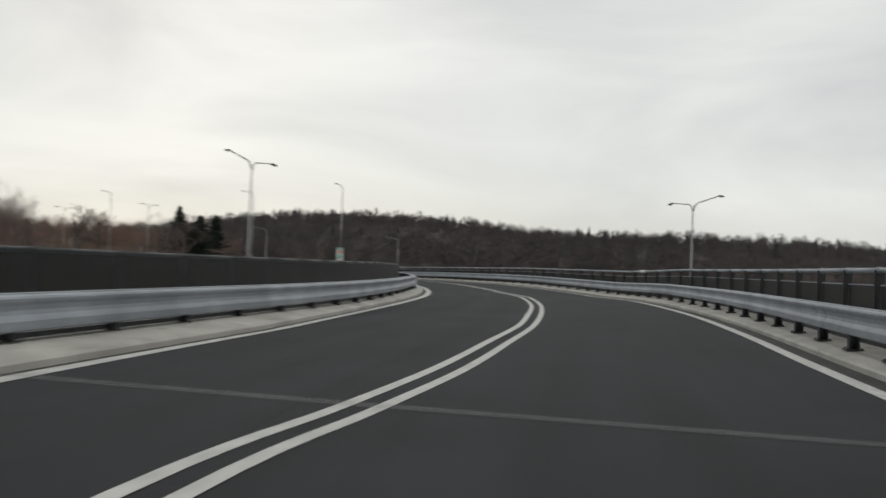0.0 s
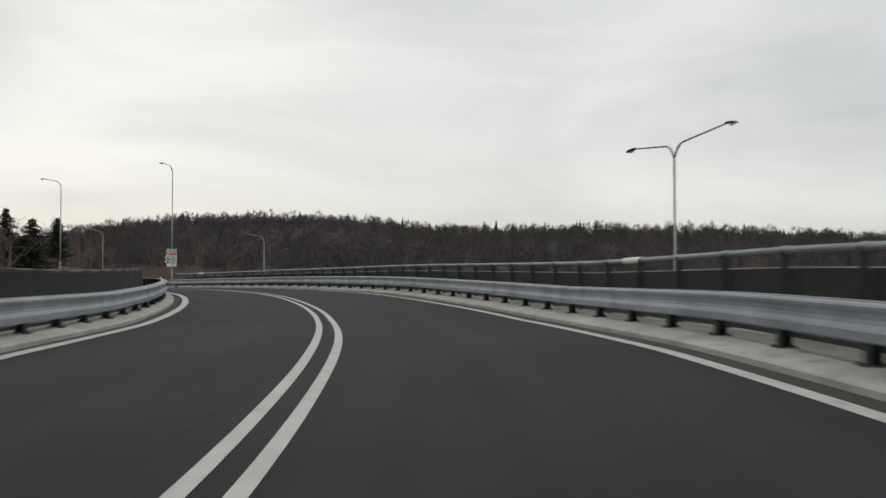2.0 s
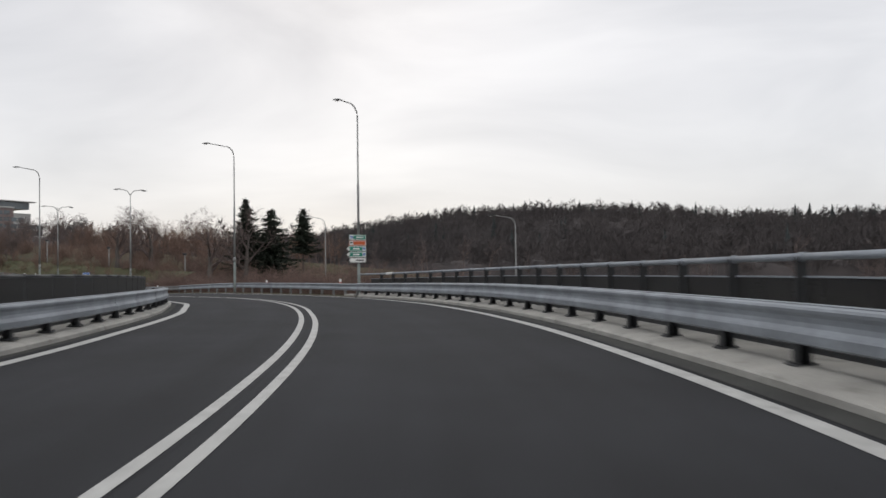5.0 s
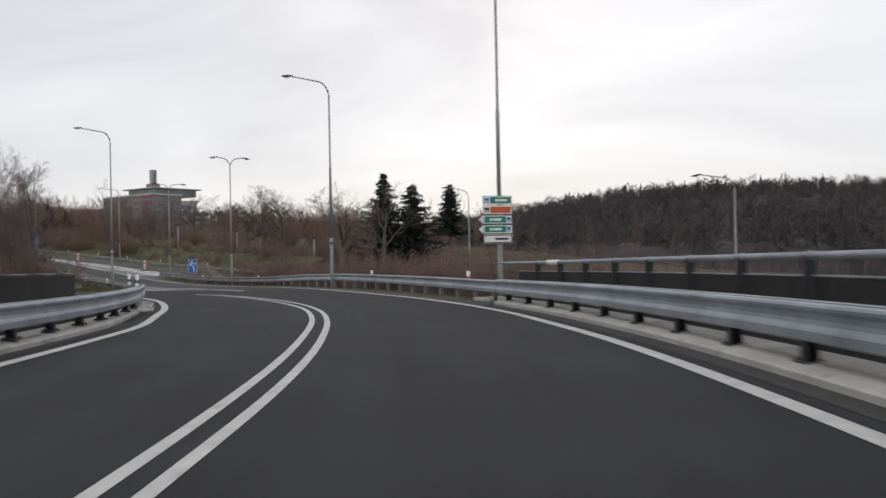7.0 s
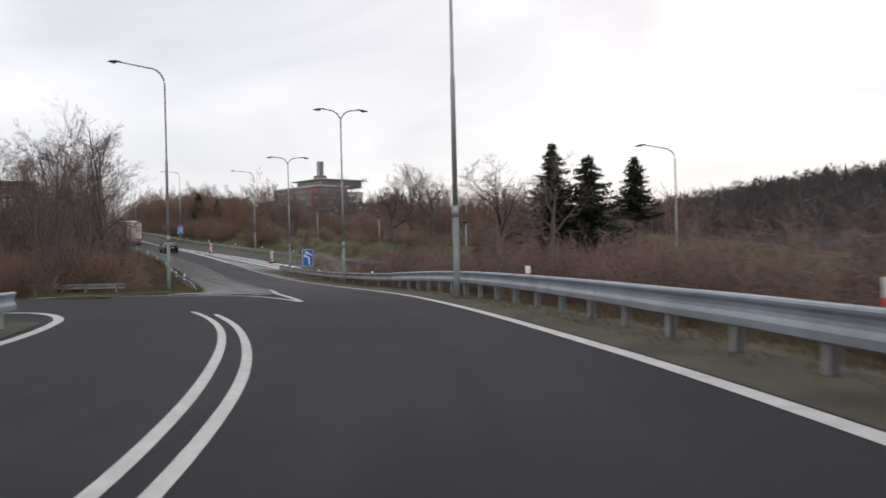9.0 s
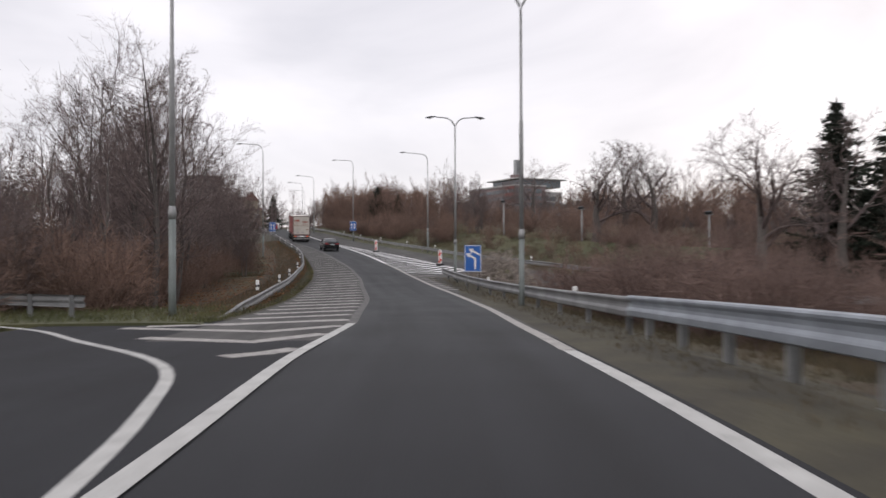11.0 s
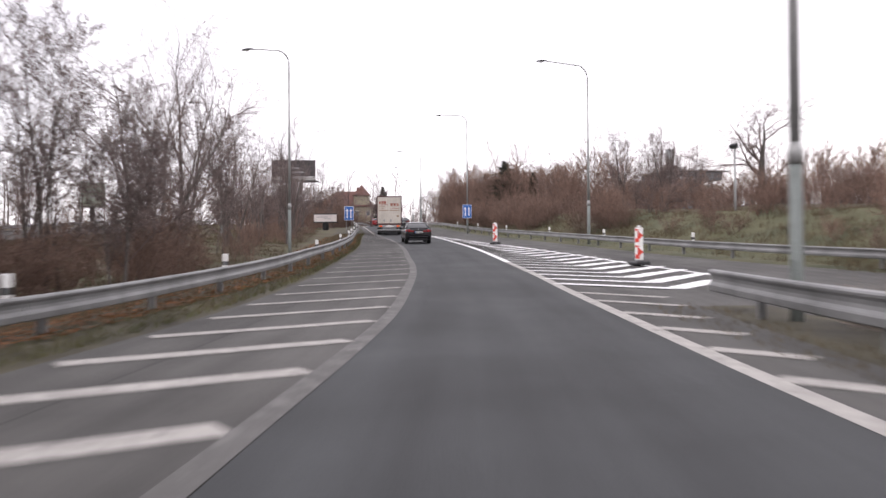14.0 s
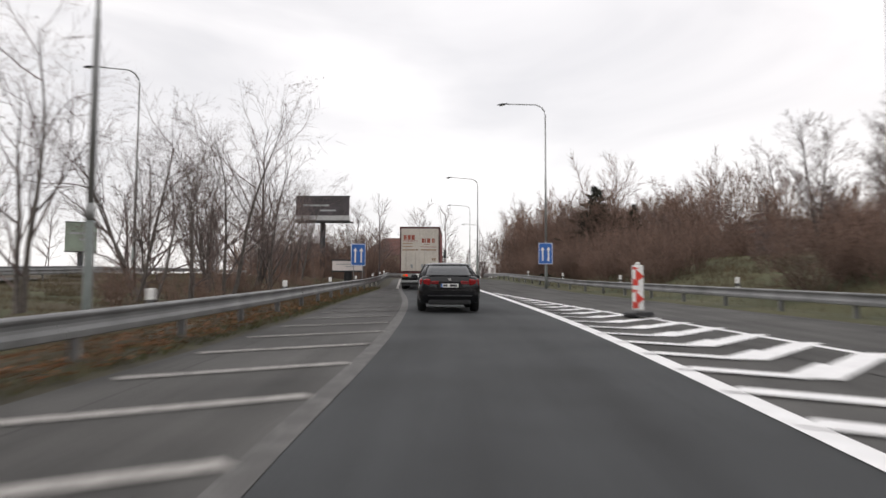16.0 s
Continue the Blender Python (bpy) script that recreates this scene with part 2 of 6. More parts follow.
M_THICKET_RED = mat("thicket_twigs_reddish", (0.158, 0.107, 0.09), 0.9, var=0.3, scale=0.25, fine=20, bump=0.0, island=0.4, thin=0.25, soft=0.35)
M_LITTER = mat("dead_leaves", (0.21, 0.09, 0.038), 0.9, var=0.35, scale=1.0, fine=20, bump=0.0, island=0.45, thin=0.3)
M_BLADE = mat("grass_blades", (0.092, 0.078, 0.042), 0.9, var=0.3, scale=0.4, fine=10, bump=0.0, island=0.4, color2=(0.13, 0.098, 0.056), thin=0.3, soft=0.5)
M_BLADE_GREEN = mat("green_grass_blades", (0.075, 0.092, 0.03), 0.9, var=0.35, scale=0.5, fine=10, bump=0.0, island=0.4, color2=(0.12, 0.115, 0.045), thin=0.3, soft=0.5)
M_NEEDLE = mat("needles", (0.018, 0.026, 0.016), 0.8, var=0.35, scale=1, fine=30, bump=0.0, island=0.4, thin=0.25)
M_FOREST = mat("far_forest", (0.088, 0.077, 0.078), 0.95, var=0.3, scale=0.012, fine=0.3, bump=0.0, island=0.14, color2=(0.108, 0.092, 0.09), thin=0.15, soft=0.8)
M_CANOPY = mat("far_canopy", (0.06, 0.053, 0.054), 0.95, var=0.25, scale=0.02, fine=0.45, bump=0.0, color2=(0.078, 0.066, 0.064))
M_FOREST_DARK = mat("far_conifers", (0.036, 0.043, 0.043), 0.95, var=0.3, scale=0.05, fine=1.2, bump=0.0, island=0.2, thin=0.15, soft=0.5)
M_MEADOW = mat("meadow", (0.062, 0.075, 0.028), 0.9, var=0.35, scale=0.3, fine=12, bump=0.5, color2=(0.10, 0.095, 0.045))
M_TYRE = mat("tyre", (0.012, 0.012, 0.012), 0.8, var=0.2, scale=8, fine=60, bump=0.2)
M_RIM = mat("rim", (0.30, 0.31, 0.32), 0.35, 0.8, var=0.1, scale=8, fine=60, bump=0.02)
M_GLASS = mat("car_glass", (0.022, 0.027, 0.03), 0.06, 0.0, var=0.05, scale=2, fine=10, bump=0, spec=0.9)


# ---- helpers
def part(name, bm, material, parent=None, label=""):
    """Links a bmesh as one mesh object under a thing or a part."""
    me = bpy.data.meshes.new(name)
    bm.to_mesh(me)
    bm.free()
    return mesh_part(name, me, material, parent, label)


def mesh_part(name, me, material, parent=None, label=""):
    ob = new(name, me)
    if material and not me.materials:
        me.materials.append(material)
    if parent is not None:
        ob.parent = parent
    if label:
        ob["label"] = label
    return ob


def base(name, m, label, category, group="", kind=""):
    ob = new(name)
    ob.matrix_world = m
    return tagged(ob, label, category, group, kind)


def grid_mesh(name, rows, smooth=False, close=False):
    """A mesh through rows of points with equal counts."""
    n = len(rows[0])
    verts = [tuple(p) for r in rows for p in r]
    faces = []
    for i in range(len(rows) - 1):
        for j in range(n if close else n - 1):
            k = (j + 1) % n
            faces.append((i * n + j, i * n + k, (i + 1) * n + k, (i + 1) * n + j))
    me = bpy.data.meshes.new(name)
    me.from_pydata(verts, [], faces)
    if close:
        bm = bmesh.new()
        bm.from_mesh(me)
        bm.verts.ensure_lookup_table()
        for ring in (range(n), range((len(rows) - 1) * n, len(rows) * n)):
            try:
                bm.faces.new([bm.verts[i] for i in ring])
            except ValueError:
                pass
        bmesh.ops.recalc_face_normals(bm, faces=bm.faces)
        bm.to_mesh(me)
        bm.free()
    if smooth:
        me.polygons.foreach_set("use_smooth", [True] * len(me.polygons))
    me.update()
    return me


def add_box(bm, size, at=(0, 0, 0), bevel=0.0, rot=None):
    m = Matrix.Translation(at) @ (rot if rot else Matrix()) @ Matrix.Diagonal((*size, 1))
    got = bmesh.ops.create_cube(bm, size=1, matrix=m)["verts"]
    if bevel:
        edges = list({e for v in got for e in v.link_edges})
        bmesh.ops.bevel(bm, geom=edges, offset=bevel, segments=1, affect="EDGES", profile=0.5)
    return bm


def box(size, at=(0, 0, 0), bevel=0.0, rot=None):
    return add_box(bmesh.new(), size, at, bevel, rot)


def add_tube(bm, pts, radii, sides=8, caps=True):
    """A tapered tube along points."""
    pts = [Vector(p) for p in pts]
    rings = []
    for i, p in enumerate(pts):
        way = (pts[min(i + 1, len(pts) - 1)] - pts[max(i - 1, 0)]).normalized()
        side = way.cross(Vector((0, 0, 1)) if abs(way.z) < 0.95 else Vector((0, 1, 0))).normalized()
        up = side.cross(way)
        rings.append([bm.verts.new(p + radii[i] * (math.cos(a) * side + math.sin(a) * up)) for a in (2 * math.pi * k / sides for k in range(sides))])
    for a, b in zip(rings, rings[1:]):
        for k in range(sides):
            f = bm.faces.new((a[k], a[(k + 1) % sides], b[(k + 1) % sides], b[k]))
            f.smooth = sides > 4
    if caps:
        bm.faces.new(rings[0][::-1])
        bm.faces.new(rings[-1])
    return bm


# ---- the road's line, as far as the car follows it and on beyond
def road_line():
    p = np.array([r[1:4] for r in ROWS])
    out = []
    for i in range(len(p) - 1):
        a, b, c, d = 2 * p[0] - p[1] if i == 0 else p[i - 1], p[i], p[i + 1], p[i + 2] if i < len(p) - 2 else 2 * p[-1] - p[-2]
        for u in np.arange(0, 1, 0.1):
            out.append(0.5 * (2 * b + (c - a) * u + (2 * a - 5 * b + 4 * c - d) * u * u + (-a + 3 * b - 3 * c + d) * u ** 3))
    out.append(p[-1])
    c = np.array(out)
    c[:, 2] -= 1.25
    z = np.pad(c[:, 2], 10, mode="reflect", reflect_type="odd")
    c[:, 2] = np.convolve(z, np.ones(21) / 21, "valid")
    way = (c[0] - c[3])[:2]
    way /= np.linalg.norm(way)
    back = [[*(c[0, :2] + way * j), c[0, 2]] for j in np.arange(60, 0, -1.0)]
    ahead, head, q = [], radians(61.3), c[-1, :2].copy()
    for j in np.arange(1, 300):
        head += 1 / 350.0 if j < 30 else 0.0 if j < 95 else -1 / 400.0
        q = q + [-math.sin(head), math.cos(head)]
        ahead.append([*q, c[-1, 2] + np.interp(j, [0, 18, 49, 87, 135, 260], [0, 0.95, 2.58, 4.9, 7.2, 9.0])])
    return np.vstack([back, c, ahead])


LINE = road_line()
ARC = np.r_[0, np.cumsum(np.hypot(*np.diff(LINE[:, :2], axis=0).T))] - 60.0
# a slight sag of the deck
LINE[:, 2] -= 0.13 * np.interp(ARC, [38, 47, 84, 108, 116], [0, 1, 1, 0.45, 0])
TAN = np.gradient(LINE[:, :2], axis=0)
TAN /= np.linalg.norm(TAN, axis=1)[:, None]
_k = np.ones(9) / 9
TAN = np.stack([np.convolve(np.pad(TAN[:, i], 4, mode="edge"), _k, "valid") for i in (0, 1)], 1)
TAN /= np.linalg.norm(TAN, axis=1)[:, None]


def at(s, d=0.0, h=0.0):
    """The place s metres along the road, d to its right, h over it."""
    x, y, z, tx, ty = (np.interp(s, ARC, c) for c in (LINE[:, 0], LINE[:, 1], LINE[:, 2], TAN[:, 0], TAN[:, 1]))
    return Vector((x + ty * d, y - tx * d, z + h))


def heading(s):
    """The road's direction, in degrees to the left from +y."""
    return math.degrees(math.atan2(-np.interp(s, ARC, TAN[:, 0]), np.interp(s, ARC, TAN[:, 1])))


def stand(s, d, h=0.0, turn=0.0):
    """A pose on the road's side with y along the road."""
    p = at(s, d, h)
    return pose(*p, 0, 0, heading(s) + turn)


def parked(s, d, h=0.0, turn=0.0):
    """Like stand(), but pitched with the road's slope."""
    p, a, b = at(s, d, h), at(s - 1.5, d), at(s + 1.5, d)
    return pose(*p, 0, 0, heading(s) + turn) @ pose(0, 0, 0, math.degrees(math.atan2(b.z - a.z, 3.0)), 0, 0)


def curved(points, steps=6):
    """A smooth line through points (s, d), by centripetal splines."""
    q = [Vector(p) for p in points]
    q = [2 * q[0] - q[1]] + q + [2 * q[-1] - q[-2]]
    out = []
    for a, b, c, e in zip(q, q[1:], q[2:], q[3:]):
        t0, t1 = 0.0, max((b - a).length, 1e-4) ** 0.5
        t2 = t1 + max((c - b).length, 1e-4) ** 0.5
        t3 = t2 + max((e - c).length, 1e-4) ** 0.5
        for k in range(steps):
            t = t1 + (t2 - t1) * k / steps
            a1, a2, a3 = a.lerp(b, (t - t0) / (t1 - t0)), b.lerp(c, (t - t1) / (t2 - t1)), c.lerp(e, (t - t2) / (t3 - t2))
            b1, b2 = a1.lerp(a2, (t - t0) / (t2 - t0)), a2.lerp(a3, (t - t1) / (t3 - t1))
            out.append(tuple(b1.lerp(b2, (t - t1) / (t2 - t1))))
    return out + [tuple(points[-1])]


def along(points):
    """A function of s through points (s, d)."""
    xs, ys = [p[0] for p in points], [p[1] for p in points]
    return lambda s: float(np.interp(s, xs, ys))


def sweep(name, profile, d, s0, s1, step=1.0, smooth=False, close=True, lift=None):
    """A profile of (sideways, height) pushed along the road at the offset d(s)."""
    n = max(2, int(round((s1 - s0) / step)) + 1)
    rows = []
    for s in np.linspace(s0, s1, n):
        off, up = d(s), lift(s) if lift else 0.0
        rows.append([at(s, off + a, h + up) for a, h in profile])
    return grid_mesh(name, rows, smooth, close)


def band(name, points, width, h, fill=0.5):
    """A painted band of a width along points (s, d), cut every half metre."""
    rows = []
    for (sa, da), (sb, db) in zip(points, points[1:]):
        n = max(1, int(math.hypot(sb - sa, db - da) / fill))
        rows += [(sa + (sb - sa) * i / n, da + (db - da) * i / n) for i in range(n)]
    rows.append(points[-1])
    places = [at(s, d, h) for s, d in rows]
    out = []
    for i, p in enumerate(places):
        way = places[min(i + 1, len(places) - 1)] - places[max(i - 1, 0)]
        side = Vector((way.y, -way.x, 0)).normalized() * width / 2
        out.append([p - side, p + side])
    return grid_mesh(name, out)


def setting(name, me, material, label="", category=""):
    ob = mesh_part(name, me, material)
    return tagged(ob, label, category, kind="structure")


# ---- the road: lines as offsets from the driven line
EDGE_L = [(-60, -5.2), (14, -5.22), (17.5, -5.44), (23, -5.69), (30, -5.85), (34, -5.92), (41, -6.2), (51, -6.2), (60, -6.15), (76, -6.15), (81, -6.18), (87, -6.1), (91, -6.07), (96, -6.17), (100, -6.12), (104, -6.07), (109, -6.4), (113, -6.55), (117, -6.8), (121.7, -7.15), (125.4, -7.6), (128.3, -8.1), (131, -9.0), (132.6, -10.0), (133.2, -11.5), (132.2, -13.5), (129, -16)]
MID_L = [(-60, -2.2), (4, -2.12), (7, -1.68), (10, -1.4), (15, -1.28), (19, -1.25), (24, -1.42), (29, -1.53), (35, -1.75), (42, -1.98), (50, -2.06), (58, -2.1), (72, -2.2), (79, -2.25), (84, -2.22), (88.5, -2.19), (92, -2.14), (95, -2.1), (100, -2.05), (103, -2.0), (106, -1.98), (110, -2.05), (113, -2.3), (116, -2.65), (121, -3.32), (124, -3.8), (128, -4.6), (131, -5.35), (134.5, -6.45), (137, -7.6), (140, -9.6)]
MID_R = [(-60, -1.85), (4, -1.78), (7, -1.35), (10, -1.05), (15, -0.93), (19, -0.92), (24.5, -1.08), (31, -1.25), (36, -1.42), (45, -1.65), (56, -1.75), (72, -1.83), (79, -1.88), (84, -1.86), (88.5, -1.84), (92, -1.76), (96, -1.7), (100, -1.67), (104, -1.62), (109, -1.64), (113.5, -1.95), (117, -2.36), (122.5, -3.2), (125, -3.65), (128, -4.25)]
EDGE_R = [(-60, 3.78), (15, 3.8), (21, 3.75), (27, 3.66), (31, 3.58), (36, 3.47), (42, 3.32), (47, 3.23), (52, 3.16), (58, 3.08), (74, 3.05), (79, 3.1), (84, 3.14), (90, 3.18), (97, 3.25), (101, 3.22), (105, 3.26), (109, 3.16), (112.5, 2.92), (118, 2.48), (124, 2.2), (131, 2.05), (143.6, 1.98), (149.7, 2.12), (154, 2.3), (158, 2.47), (163, 2.6), (168, 2.72), (174, 2.85), (180, 2.81), (185, 2.75), (190, 2.67), (195, 2.6), (200, 2.62), (206, 2.68), (213, 2.72), (219, 2.82), (225, 2.92), (232, 3.05), (243, 3.3), (254, 3.5), (300, 3.6), (420, 3.6)]
EDGE_H = [(133.5, -1.9), (142.4, -2.2), (147, -2.05), (151.2, -1.84), (157, -1.88), (163, -1.78), (168, -1.66), (174, -1.6), (180, -1.55), (184, -1.45), (189, -1.34), (196, -1.33), (206, -1.22), (213, -1.37), (218, -1.35), (227, -1.3), (242, -1.2), (262, -1.6)]
EDGE_R2 = [(195, 8.2), (201, 7.8), (206, 7.3), (211, 6.95), (215, 6.6), (220, 6.15), (227, 5.6), (232, 5.05), (243, 4.35), (254, 3.75)]
d_left, d_right, d_h, d_r2 = along(EDGE_L[:23]), along(EDGE_R), along(EDGE_H), along(EDGE_R2)
kerb_gap_r, kerb_gap_l = along([(45, 0.46), (74, 0.58), (90, 0.72)]), along([(14, 0.12), (55, 0.4), (98, 0.66)])
d_kerb_r = lambda s: d_right(s) + kerb_gap_r(s)
d_kerb_l = lambda s: d_left(s) - kerb_gap_l(s)
d_rail_r = along([(-60, 4.65), (27, 4.62), (40, 4.48), (50, 4.38), (60, 4.2), (75, 4.08), (90, 4.2), (100, 4.22), (110, 4.15), (118, 3.75), (131, 3.7), (145, 3.9), (160, 4.3), (175, 4.55), (188.7, 4.65)])
d_rail_l = along([(-60, -6.0), (16, -6.05), (22, -6.15), (30, -6.5), (36, -6.75), (44, -6.98), (55, -6.95), (66, -6.95), (76, -7.0), (95, -7.0), (104, -6.95), (111, -7.2), (118, -7.6), (125.5, -8.35)])
d_rail_h = along([(152.7, -5.6), (158, -5.7), (169, -5.95), (182, -5.88), (190, -5.75), (199, -5.3), (213, -4.85), (225, -4.6), (240, -4.25), (255, -3.75), (262, -3.45), (270, -3.2), (420, -3.2)])
d_verge_h = along([(150, -5.2), (160, -5.1), (180, -4.85), (190, -4.55), (200, -4.4), (215, -4.2), (225, -3.95), (240, -3.6), (255, -3.1), (262, -2.75), (270, -2.5), (420, -2.5)])

def surface(name, ss, cols, h, material, label):
    """A road surface through columns of offsets, with a map of metres along and across."""
    flat = [(s, d) for s in ss for d in cols(s)]
    n = len(cols(ss[0]))
    me = grid_mesh(name, [[at(s, d, h) for s, d in flat[i:i + n]] for i in range(0, len(flat), n)])
    layer = me.uv_layers.new(name="road")
    idx = np.zeros(len(me.loops), np.int32)
    me.loops.foreach_get("vertex_index", idx)
    layer.data.foreach_set("uv", np.array(flat, np.float32)[idx].ravel())
    return setting(name, me, material, label, "road")


# asphalt of the ramp, from bridge to merge
def ramp_cols(s):
    l = d_kerb_l(s) - 0.05 if s < 118 else min(d_left(s) - 0.3, -7.2)
    r = d_kerb_r(s) + 0.05 if s < 109.2 else d_right(s) + 0.22
    return [l + (r - l) * k / 8 for k in range(9)]


def merge_cols(s):
    l, r = d_verge_h(s) - 0.1, d_right(s) + float(np.interp(s, [172, 178, 186, 188.8, 192, 420], [0.25, 1.15, 1.75, 3.4, 6.0, 5.5]))
    return [l + (r - l) * k / 8 for k in range(9)]


# main carriageway that the ramp joins, from the right
d_main = along([(150, 23), (165, 17.5), (180, 13.5), (192, 11.2), (206, 9.6), (220, 8.4), (240, 7.6), (260, 6.9), (420, 6.7)])
surface("road", np.arange(-60, 158, 1.0), ramp_cols, 0.0, M_ASPHALT, "dark grey asphalt of a curved two-lane bridge ramp")
surface("road_merge", np.arange(146, 420, 1.5), merge_cols, 0.004, M_ASPHALT_OLD, "worn grey asphalt where the ramp joins the main road")
surface("road_lane", np.arange(132, 420, 1.5), lambda s: (d_h(s) + 0.12, 0.3, d_right(s) - 0.1), 0.008, M_ASPHALT_MID, "darker resurfaced asphalt lane")
main_half = along([(150, 3.6), (196, 3.6), (212, 2.0), (420, 2.0)])
surface("road_main", np.arange(150, 420, 1.5), lambda s: [d_main(s) + a for a in (-3.6, -1.2, 0.8, main_half(s))], 0.012, M_ASPHALT_OLD, "grey asphalt carriageway joining from the side")
# the side road to which the opposite lane leads
SIDE = [(118, -4.4), (124, -5.3), (130, -7.2), (136, -10.5), (141, -15), (145, -21), (147, -30), (147, -45)]
me = band("road_side", SIDE, 9.5, -0.006, 1.5)
setting("road_side", me, M_ASPHALT, "dark asphalt side road branching off at the bridge end", "road")


def line_of(name, points, width, material=M_PAINT, h=0.006, s0=None, label="white painted road line"):
    return setting(name, band(name, curved(points), width, h), material, label, "road marking")


line_of("line_left", EDGE_L, 0.24)
line_of("line_middle_left", MID_L, 0.14)
line_of("line_middle_right", MID_R, 0.14)
line_of("line_right_bridge", [p for p in EDGE_R if p[0] < 144], 0.24)
line_of("line_right_worn", [(143.6, 1.98)] + [p for p in EDGE_R if 145 < p[0] < 207] + [(208.2, 2.69)], 0.24, M_PAINT_OLD, 0.012, label="worn greyish road edge line")
line_of("line_right_new", [(208, 2.69)] + [p for p in EDGE_R if 208 < p[0] < 421], 0.26, M_PAINT_NEW, 0.016, label="fresh white road edge line")
line_of("line_island", [(133.5, -1.9), (138, -2.7), (142, -3.8), (146.3, -6.6), (150, -9.1), (153, -13), (154, -19)], 0.16, M_PAINT, 0.007)
line_of("line_hatch_new", [p for p in EDGE_H if p[0] < 152], 0.2, M_PAINT, 0.014, label="solid white lane line")
line_of("line_hatch_worn", [p for p in EDGE_H if p[0] > 151], 0.24, M_PAINT_GREY, 0.013, label="worn grey lane line, nearly gone")
line_of("line_main_edge", [(q, d_main(q) + main_half(q) - 0.2) for q in range(200, 330, 6)], 0.12, M_PAINT_GREY, 0.018, label="thin worn edge line of the far carriageway")
line_of("line_merge_right", EDGE_R2, 0.2, M_PAINT_NEW, 0.019, label="fresh white line beside the hatched area")
line_of("line_lane_far", [(262, -1.75), (300, -1.8), (420, -1.8)], 0.16, M_PAINT_OLD, 0.014, label="worn road line")

# hatched areas: one painted bar each
hatch = base("hatch_worn", Matrix(), "worn whitish hatching painted on old asphalt", "road marking", kind="structure")
for a in ([(143.0, -3.2), (143.5, -2.7), (144.3, -2.3)], [(146.9, -5.6), (145.7, -3.3), (147.7, -2.2)], [(150.1, -7.0), (148.5, -3.5), (150.4, -2.05)], [(150.6, -6.6), (151.4, -5.0), (152.8, -2.0)]):
    mesh_part("stripe", band("stripe", a, 0.42, 0.009), M_PAINT_OLD, hatch)
for k in range(39):
    s = float(np.interp(k, [0, 7, 11, 16, 21, 39], [153.1, 172.0, 182.8, 195.7, 209.8, 262.0]))
    left, right = d_verge_h(s) + 0.12, d_h(s) - 0.2
    mesh_part("stripe", band("stripe", [(s - 0.7 * (right - left), left), (s, right)], 0.48, 0.009), M_PAINT_OLD, hatch)
hatch_r = base("hatch_worn", Matrix(), "worn whitish bars beside the merge lane", "road marking", kind="structure")
for s, reach in ((177.7, 0.95), (180.0, 1.0), (182.2, 1.05), (184.4, 1.05), (186.7, 1.1), (189.1, 1.3), (191.6, 1.6), (193.7, 1.8)):
    mesh_part("stripe", band("stripe", [(s, d_right(s) + 0.1), (s - 0.86 * reach, d_right(s) + reach)], 0.42, 0.01), M_PAINT_OLD, hatch_r)
hatch_w = base("hatch_white", Matrix(), "fresh white chevron hatching between two lanes", "road marking", kind="structure")
s = 194.55
while s < 252:
    a, b = d_right(s) + 0.1, d_r2(s) - 0.08
    m = a + (b - a) * float(np.interp(s, [209, 217], [0.48, 0.37]))
    mesh_part("chevron", band("chevron", [(s + 0.75 * (m - a), a), (s, m)], 0.66, 0.016, 5), M_PAINT_NEW, hatch_w)
    mesh_part("chevron", band("chevron", [(s - 0.1, m - 0.1), (s + 1.36 * (b - m), b)], 0.68, 0.0172, 5), M_PAINT_NEW, hatch_w)
    s += 2.05
# expansion joints of the bridge deck
for s, x in ((7.2, -0.35), (104.1, -0.15)):
    setting("deck_joint", band("deck_joint", [(s - x, d_left(s) - 0.2), (s, -1.5), (s + x, d_right(s) + 0.4)], 0.05, 0.01), M_STEEL_OLD if s < 50 else M_GUTTER, "narrow expansion joint across the bridge deck", "joint")

# gutter, kerbs and ledges of the bridge
setting("gutter", sweep("gutter", [(-0.36, 0.005), (0.02, 0.007)], d_kerb_r, -60, 109, 1.0, close=False), M_GUTTER, "dark damp gutter strip along the kerb", "gutter")
setting("gutter", sweep("gutter", [(0.2, 0.005), (-0.02, 0.007)], d_kerb_l, -60, 106, 1.0, close=False), M_GUTTER, "dark damp gutter strip along the kerb", "gutter")
kerb_profile = [(0, -0.3), (0, 0.085), (0.03, 0.112), (0.55, 0.18), (1.65, 0.205), (1.65, -0.3)]
s = -60.0
n = 0
while s < 109:
    e = min(s + 6.0, 109.1)
    k = setting("kerb", sweep("kerb", kerb_profile, d_kerb_r, s, e - 0.015, 1.0), M_CONCRETE, "pale concrete kerb and ledge of a bridge", "kerb")
    s += 6.0
s = -60.0
while s < 110:
    e = min(s + 6.0, 111.5)
    setting("kerb", sweep("kerb", [(-a, h) for a, h in kerb_profile], d_kerb_l, s, e - 0.015, 1.0), M_CONCRETE, "pale concrete kerb and ledge of a bridge", "kerb")
    s += 6.0
# bridge deck body and its edge beams
setting("bridge_deck", sweep("bridge_deck", [(-9.2, -0.1), (-9.2, -0.75), (-5, -1.5), (3.5, -1.5), (6.2, -0.75), (6.2, -0.1)], lambda s: 0.0, -60, 109, 2.0), M_CONCRETE, "grey concrete bridge deck", "bridge")

